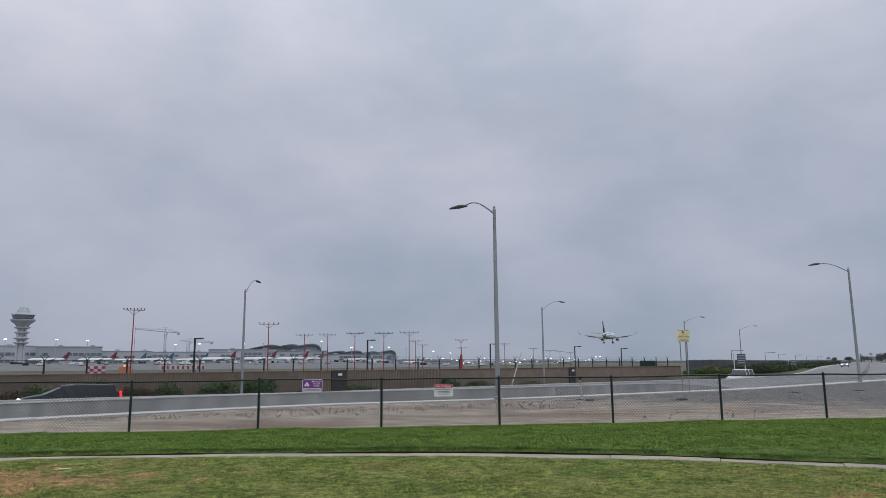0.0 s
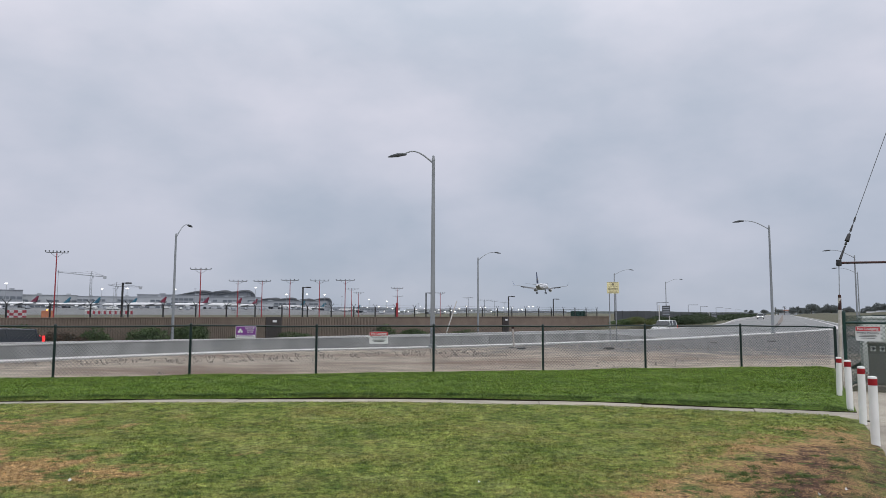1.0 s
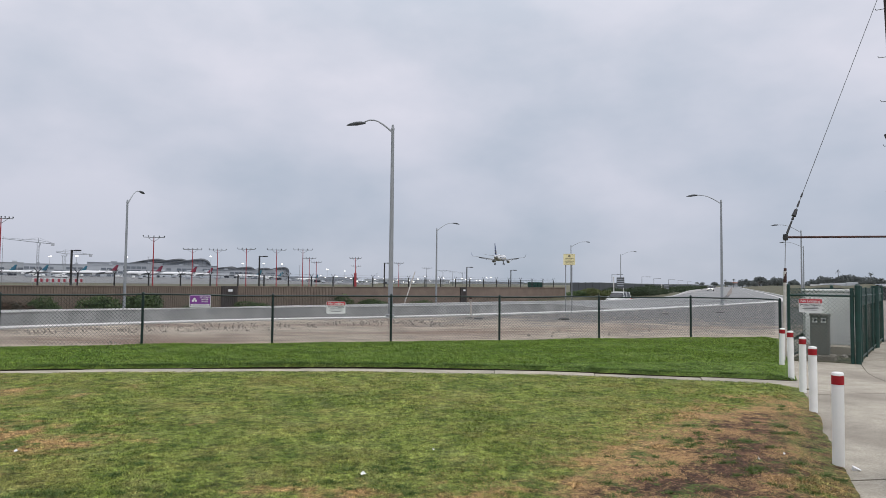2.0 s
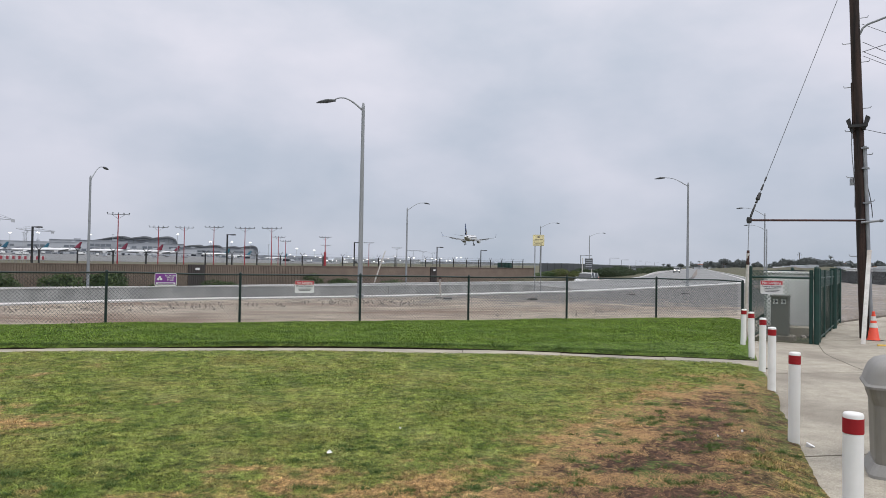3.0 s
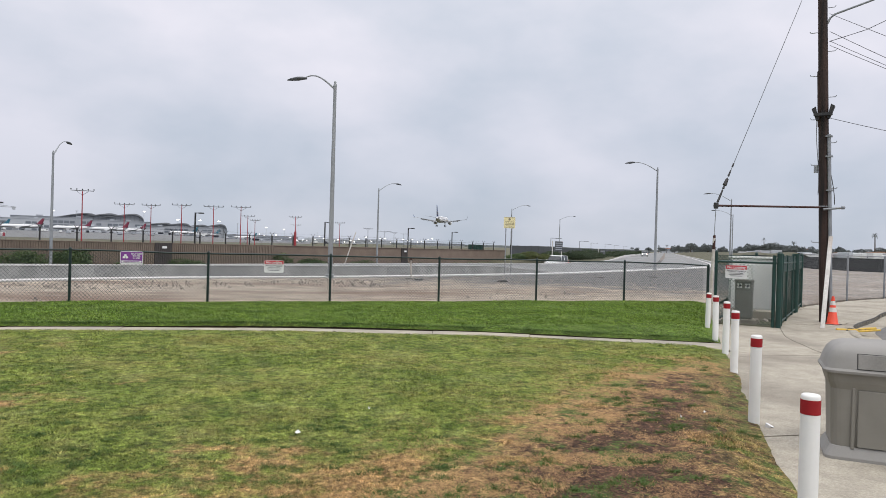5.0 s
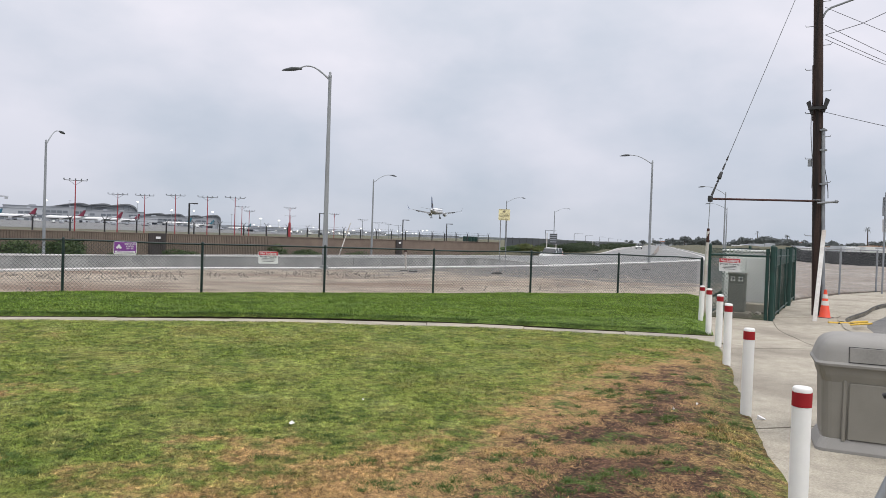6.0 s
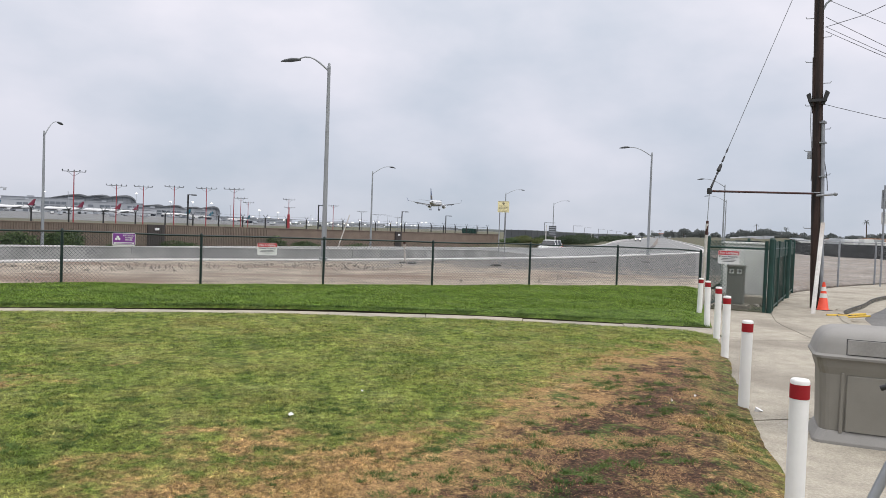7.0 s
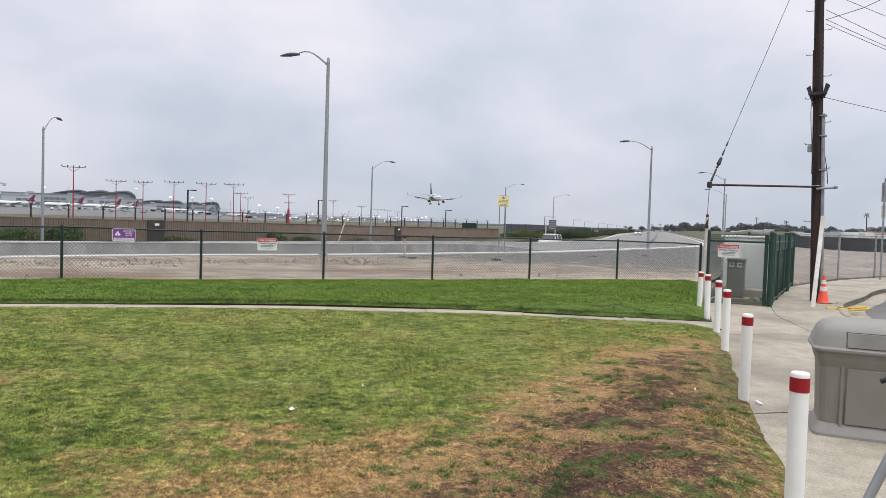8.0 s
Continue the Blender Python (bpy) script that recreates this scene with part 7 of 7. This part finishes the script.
# ---- vehicles on the road ----
def car(at, paint, label, kind="suv", lights="lamp_on", roof=1.74):
    """A car along +x: lofted body, glass house, wheels and lamps."""
    t = thing("car", label, "car", at, "cars on the road")
    L, W = 4.85, 1.9
    body = [(-L / 2, 0.55, 0.95, 0.78), (-L / 2 + 0.15, 0.35, 1.08, 0.9), (-0.9, 0.3, 1.08, 0.95), (0.9, 0.3, 1.05, 0.95), (1.5, 0.3, 1.0, 0.93), (L / 2 - 0.15, 0.35, 0.86, 0.86), (L / 2, 0.5, 0.72, 0.74)]
    part("body", Shape().loft([[(x, -w * W / 2, z0), (x, w * W / 2, z0), (x, w * W / 2 * 1.0, 0.5 * (z0 + z1)), (x, w * W / 2 * 0.94, z1), (x, -w * W / 2 * 0.94, z1), (x, -w * W / 2, 0.5 * (z0 + z1))] for x, z0, z1, w in body], False), paint, t)
    back = -L / 2 + (0.18 if kind == "suv" else 0.6)
    cab = [(back, 1.05, 1.10), (back + 0.28, 1.05, roof - 0.05), (-0.2, 1.05, roof), (0.45, 1.05, roof - 0.08), (1.3, 1.0, 1.06)]
    part("glass_house", Shape().loft([[(x, -W * 0.44, z0), (x, W * 0.44, z0), (x, W * 0.44 * (1 - 0.2 * (z1 - z0)), z1 - 0.03), (x, -W * 0.44 * (1 - 0.2 * (z1 - z0)), z1 - 0.03)] for x, z0, z1 in cab], False), "glass", t)
    part("roof", Shape().loft([[(x, -W * 0.385, z - 0.05), (x, W * 0.385, z - 0.05), (x, W * 0.34, z + 0.01), (x, -W * 0.34, z + 0.01)] for x, z in ((back + 0.18, roof - 0.06), (-0.2, roof + 0.01), (0.5, roof - 0.07))], False), paint, t)
    for x in (back + 0.14, -0.75, 0.3):
        for sg in (-1, 1):
            part("pillar", Shape().beam((x, sg * W * 0.445, 1.04), (x + 0.12, sg * W * 0.385, roof - 0.04), 0.05, n=5), paint, t)
    for x in (-1.45, 1.5):
        for sg in (-1, 1):
            m = Matrix.Translation((x, sg * 0.82, 0.36)) @ Matrix.Rotation(radians(90), 4, "X")
            wh = part("wheel", Shape().lathe([(0.2, -0.12), (0.34, -0.12), (0.37, -0.05), (0.37, 0.05), (0.34, 0.12), (0.2, 0.12)], 16, m), "dark", t)
            part("rim", Shape().lathe([(0.03, -0.13), (0.2, -0.125), (0.21, 0.125), (0.03, 0.13)], 12, m), "galv", wh)
    for sg in (-1, 1):
        part("headlight", Shape().box((L / 2 - 0.06, sg * 0.62, 0.74), (0.12, 0.36, 0.17), bevel=0.03), lights, t, "lit headlight")
        part("tail_light", Shape().box((-L / 2 + 0.03, sg * 0.72, 0.98), (0.12, 0.24, 0.3), bevel=0.03), "tail_on", t, "red tail light")
        part("mirror", Shape().box((0.95, sg * 1.03, 1.12), (0.14, 0.18, 0.14), bevel=0.03), paint, t)
    return t


q = pol(27.9, 43.5)
car(pose(q.x, q.y, -0.78, 0, 0, 214), "car_dark", "dark blue-grey estate car with lit lamps", roof=1.52)
q = pol(-22.5, 92)
car(pose(q.x, q.y, -0.95, 0, 0, 228), "car_white", "white sport utility car rounding the bend", lights="sign_white")
q = along(235, 6.3)
car(pose(q.x, q.y, 0.0, 0, 0, 239), "car_silver", "silver oncoming car with bright headlights")


# ---- right-hand lot, its fences and the distance ----
def lot():
    poly = [(16.8, 19.7), (21.4, 22.7), (24.8, 24.3), (44, 33.3), (90, 52), (84, 82), (62, 84), (40, 58)]
    near = curve_through([(16.8, 19.7), (21.4, 22.7), (24.8, 24.3), (44, 33.3), (90, 52)], 16)
    far = curve_through([(40, 58), (50, 69), (62, 84), (72, 83), (84, 82)], 16)
    sheet, m = Shape(), 48
    for a, b in zip(near, far):
        for j in range(m + 1):
            p = a.lerp(b, (j / m) ** 1.6)
            e = smooth(0, 0.04, j / m)
            sheet.v.append((p.x, p.y, -0.004 + e * (0.07 + 0.10 * noise.noise(Vector((p.x * 0.22, p.y * 0.5, 8))) + 0.05 * noise.noise(Vector((p.x * 0.8, p.y * 1.3, 6))))))
    sheet.f = [(i * (m + 1) + j, i * (m + 1) + j + 1, (i + 1) * (m + 1) + j + 1, (i + 1) * (m + 1) + j) for i in range(len(near) - 1) for j in range(m)]
    sheet.smooth = [True] * len(sheet.f)
    g = setting("dirt_lot", sheet, "lot", "bare sandy rutted lot behind the galvanised fence", "lot")
    setting("lot_bed", Shape().prism(poly, -0.55, -0.02), "lot", "sandy ground under the bare lot", "ground")
    t = thing("lot_fence", "galvanised chain-link fence along the bare lot", "fence", kind="structure")
    line = [Vector((16.7, 19.6)), Vector((21.35, 22.6)), Vector((24.7, 24.2)), Vector((29.5, 26.4)), Vector((36, 29.4))]
    for i, p in enumerate(line):
        part("post", Shape().beam((p.x, p.y, -0.05), (p.x, p.y, 1.74), 0.036, n=8), "galv", t)
    for a, b in zip(line, line[1:]):
        part("rail", Shape().beam((a.x, a.y, 1.70), (b.x, b.y, 1.70), 0.02, n=6), "galv", t)
        part("chain_mesh", chain_cloth((b - a).length, 1.66, 0.115, 0.0014), "galv", t, at=pose(a.x, a.y, 0.03, 0, 0, math.degrees(math.atan2(b.y - a.y, b.x - a.x))))
    # black windscreen fence on the far side
    s = thing("windscreen_fence", "black cloth windscreen fence across the lot", "fence", kind="structure")
    pts = [pol(-36.5, 150), pol(-38.5, 118), pol(-40.4, 100), pol(-43.5, 92), pol(-46.2, 88), pol(-50, 80), pol(-56, 74)]
    for a, b in zip(pts, pts[1:]):
        n = max(1, round((b - a).length / 6))
        for k in range(n):
            p, q2 = a.lerp(b, k / n), a.lerp(b, (k + 1) / n)
            c = 0.5 * (p + q2)
            rz = math.atan2(q2.y - p.y, q2.x - p.x)
            part("panel", Shape().box((c.x, c.y, 0.79), ((q2 - p).length - 0.06, 0.04, 1.52), rz), "screen", s)
            part("post", Shape().beam((p.x, p.y, -0.05), (p.x, p.y, 1.66), 0.04, n=6), "black", s)
    # street sign post near the corner
    q3 = pol(-45.95, 32.6)
    z = thing("street_sign", "grey steel sign post seen from behind", "sign post", pose(q3.x, q3.y, 0, 0, 0, -40))
    part("post", Shape().beam((0, 0, -0.05), (0, 0, 4.0), 0.035, n=8), "galv", z)
    part("panel", plate(Shape(), 0.7, 0.75), "galv", z, at=pose(0.25, 0.05, 3.45))
    part("panel", plate(Shape(), 0.6, 0.5), "sign_white", z, at=pose(0.22, 0.05, 2.7))


lot()


def yard():
    rng = random.Random(4)
    for i in range(16):
        az = -36.6 - 0.68 * i + rng.uniform(-0.2, 0.2)
        d = rng.uniform(180, 225)
        p = pol(az, d)
        t = thing("parked_truck", "white box truck parked in the far yard", "truck", pose(p.x, p.y, 0.35, 0, 0, rng.uniform(20, 70)), "vehicles in the far yard")
        l = rng.uniform(5, 11)
        h = rng.uniform(1.1, 1.9)
        part("cargo_body", Shape().box((0, 0, 0.7 + h / 2), (l, 2.4, h), bevel=0.06), rng.choice(("car_white", "car_white", "bld_white", "car_white", "car_silver")), t)
        part("cab", Shape().box((l / 2 + 0.9, 0, 1.1), (1.7, 2.2, 1.5), bevel=0.15), rng.choice(("car_white", "car_dark", "orange")), t)
        part("windscreen", Shape().box((l / 2 + 1.5, 0, 1.5), (0.6, 2.0, 0.6)), "glass", t)
        for x in (-l * 0.3, l * 0.35, l / 2 + 1.0):
            part("wheel", Shape().beam((x, -1.15, 0.2), (x, 1.15, 0.2), 0.45, n=10), "dark", t)
    for i, (az, d, w, h) in enumerate(((-45.6, 300, 12, 3.6), (-43.0, 330, 9, 3.2), (-44.3, 310, 7, 2.8), (-47.5, 300, 14, 4.0))):
        p = pol(az, d)
        s = Shape()
        s.loft([[(w * r * math.cos(k * math.pi / 9), 0.5 * w * r * math.sin(k * math.pi / 9), z * (1 + 0.1 * math.sin(3 * k))) for k in range(18)] for r, z in ((1, -0.2), (0.8, h * 0.5), (0.5, h * 0.9), (0.15, h))])
        tagged(part("earth_mound", s, "mound", at=pose(p.x, p.y, 0, 0, 0, az)), "orange-brown mound of excavated earth", "earth mound")
    bank = curve_through([tuple(along(s, -12)) for s in (100, 130, 180, 260, 400, 700)], 6)
    out = [p - SIDE * (8 + 0.02 * p.length) for p in bank]
    crest = [p - SIDE * 4.5 for p in bank]
    n = len(bank)
    setting("bank", Shape().strip(bank, crest, [-0.1] * n, [2.0 + 0.12 * math.sin(i * 0.9) for i in range(n)]).strip(crest, out, [2.0 + 0.12 * math.sin(i * 0.9) for i in range(n)], [-0.1] * n), "bank", "dry grassy bank beside the straight road", "bank")
    for az, d, w, h in ((-33.2, 900, 16, 6), (-31.2, 1400, 30, 7), (-40, 700, 24, 6)):
        p = pol(az, d)
        t = thing("far_house", "distant low building among the trees", "building", pose(p.x, p.y, 0, 0, 0, az))
        part("wall", Shape().box((0, 0, h / 2), (w, 12, h)), "tower", t)
        part("roof", Shape().loft([[(-w / 2 - 1, y, h), (w / 2 + 1, y, h), (w / 2 - 2, y * 0.2, h + 2), (-w / 2 + 2, y * 0.2, h + 2)] for y in (-7, 7)], False), "roof_red", t)
        for i in range(4):
            part("window", Shape().box((-w * 0.36 + w * 0.24 * i, -6.05, h * 0.55), (w * 0.12, 0.2, h * 0.25)), "bld_glass", t)


yard()


def far_tree(az, d, h, w, seed, tall=False):
    p = pol(az, d)
    t = thing("palm_tree" if tall else "tree", "tall distant palm tree with a tufted crown" if tall else "distant dark broadleaf tree on the skyline", "tree", pose(p.x, p.y, 0), "trees on the skyline")
    rng = np.random.default_rng(seed)
    if tall:
        part("trunk", Shape().tube([(0, 0, 0), (0.2, 0, h * 0.5), (0, 0, h * 0.9)], [0.35, 0.25, 0.2], 6), "bark", t)
        cr = Shape()
        for k in range(22):
            a, e = rng.uniform(0, 6.28), rng.uniform(-0.5, 1.2)
            u = Vector((math.cos(a) * math.cos(e), math.sin(a) * math.cos(e), math.sin(e)))
            c = Vector((0, 0, h * 0.9))
            sd = u.cross(Vector((0, 0, 1))).normalized() * w * 0.10
            m1, tip = c + u * w * 0.55, c + u * w - Vector((0, 0, w * 0.45))
            cr.add([c, m1 - sd, tip, m1 + sd], [(0, 1, 2, 3)])
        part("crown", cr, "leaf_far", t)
        return
    stem = Shape().tube([(0, 0, 0), (0.1, 0, h * 0.35), (0, 0, h * 0.6)], [0.04 * h, 0.03 * h, 0.015 * h], 6)
    for k in range(4):
        a = k * 1.6 + rng.uniform(0, 1)
        stem.beam((0, 0, h * 0.3), (w * 0.5 * math.cos(a), w * 0.5 * math.sin(a), h * 0.65), 0.018 * h, 0.008 * h, n=5)
    part("trunk", stem, "bark", t)
    blobs = [((rng.uniform(-0.55, 0.55) * w, rng.uniform(-0.4, 0.4) * w, h * rng.uniform(0.42, 0.78)), (w * rng.uniform(0.28, 0.5), w * 0.4, h * rng.uniform(0.16, 0.28))) for _ in range(7)]
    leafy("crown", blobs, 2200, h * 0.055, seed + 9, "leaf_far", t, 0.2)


def skyline():
    rng = random.Random(12)
    for i, (az, d, te, wk) in enumerate(((-32.75, 520, 0.0125, 1.2), (-34.0, 420, 0.0125, 1.2), (-35.0, 420, 0.0085, 1.3), (-36.3, 430, 0.0105, 1.3), (-37.0, 400, 0.0150, 1.2), (-37.9, 420, 0.0135, 1.2), (-38.5, 430, 0.0160, 1.3), (-39.2, 420, 0.0140, 1.4),
                                        (-40.1, 400, 0.0135, 1.3), (-41.0, 420, 0.0125, 1.4), (-43.0, 460, 0.0130, 1.3), (-44.3, 470, 0.0120, 1.4), (-45.5, 430, 0.0140, 1.3), (-46.6, 420, 0.0150, 1.3), (-31.6, 900, 0.0085, 1.3), (-30.6, 1100, 0.0070, 1.5), (-32.0, 800, 0.0095, 1.0), (-33.4, 560, 0.0100, 1.2), (-48, 400, 0.0150, 1.3), (-28.6, 1500, 0.0050, 1.8), (-29.6, 1300, 0.0058, 1.6), (-42, 520, 0.0105, 1.6))):
        h = 1.65 + te * d
        far_tree(az, d, h * 1.0, h * wk * 0.58, 100 + i)
    for i in range(9):
        az = -33.4 - 1.5 * i + rng.uniform(-0.35, 0.35)
        d = rng.uniform(480, 620)
        h = 1.65 + d * rng.uniform(0.004, 0.0115)
        far_tree(az, d, h, h * 0.7, 300 + i)
    for i, (az, d, te) in enumerate(((-44.95, 330, 0.0305), (-39.9, 430, 0.0190), (-31.0, 900, 0.0092), (-30.4, 950, 0.0080), (-31.6, 900, 0.0088), (-37.9, 520, 0.0225))):
        far_tree(az, d, 1.65 + te * d, 1.9 if d < 600 else 3, 200 + i, True)
    # low far ridge closing the horizon
    s = Shape()
    azs = [-62 + 0.8 * i for i in range(140)]
    top = [(pol(a, 4300), 1.65 + 4300 * (0.0022 + 0.0022 * noise.noise(Vector((a * 0.12, 0, 4))) + 0.0012 * noise.noise(Vector((a * 0.6, 2, 4))) + 0.003 * smooth(-26, -44, a))) for a in azs]
    vs = [(p.x, p.y, -2) for p, _ in top] + [(p.x, p.y, z) for p, z in top] + [(p.x * 1.1, p.y * 1.1, -2) for p, _ in top]
    n = len(azs)
    s.add(vs, [(i, i + 1, n + i + 1, n + i) for i in range(n - 1)] + [(n + i, n + i + 1, 2 * n + i + 1, 2 * n + i) for i in range(n - 1)], True)
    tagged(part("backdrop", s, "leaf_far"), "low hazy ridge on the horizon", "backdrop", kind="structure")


skyline()

# ---- paving pieces, last ----
concrete_path()


def pavement_slabs():
    base = bpy.data.objects["pavement"]
    cuts = [-6.0, -3.6, -1.2, 1.2, 3.35, 5.5, 7.7, 9.9, 12.2, 14.4]

    def right_x(y):
        line = KERB_ARC
        for a, b in zip(line, line[1:]):
            if a.y <= y <= b.y:
                return a.x + (b.x - a.x) * (y - a.y) / (b.y - a.y) - 0.17
        return line[-1].x

    for lo, hi in zip(cuts, cuts[1:]):
        ys = np.linspace(lo + 0.008, hi - 0.008, 5)
        left = [Vector((side_x(y) - 0.15, y)) for y in ys]
        rght = [Vector((right_x(y), y)) for y in ys]
        for u0, u1 in ((0.0, 0.52), (0.52, 1.0)):
            a = [l.lerp(r, u0) + Vector((0.008 if u0 else 0, 0)) for l, r in zip(left, rght)]
            b = [l.lerp(r, u1) - Vector((0.008, 0)) for l, r in zip(left, rght)]
            part("slab", Shape().prism([tuple(p) for p in a] + [tuple(p) for p in reversed(b)], -0.034, -0.006 + 0.003 * math.sin(7 * lo + u0)), "walk", base)
    # the corner beyond the pole
    fan = [[(11.2, 14.42), (13.55, 14.42), (16.0, 16.15), (17.6, 17.35), (15.3, 17.9)],
           [(15.35, 17.95), (17.65, 17.4), (19.1, 18.55), (22.3, 20.3), (21.3, 22.3), (16.7, 19.4)],
           [(21.4, 22.3), (22.4, 20.35), (26.0, 22.2), (40, 28.3), (42, 32), (24.7, 23.9)]]
    for poly in fan:
        part("slab", Shape().prism(poly, -0.034, -0.005), "walk", base)


pavement_slabs()
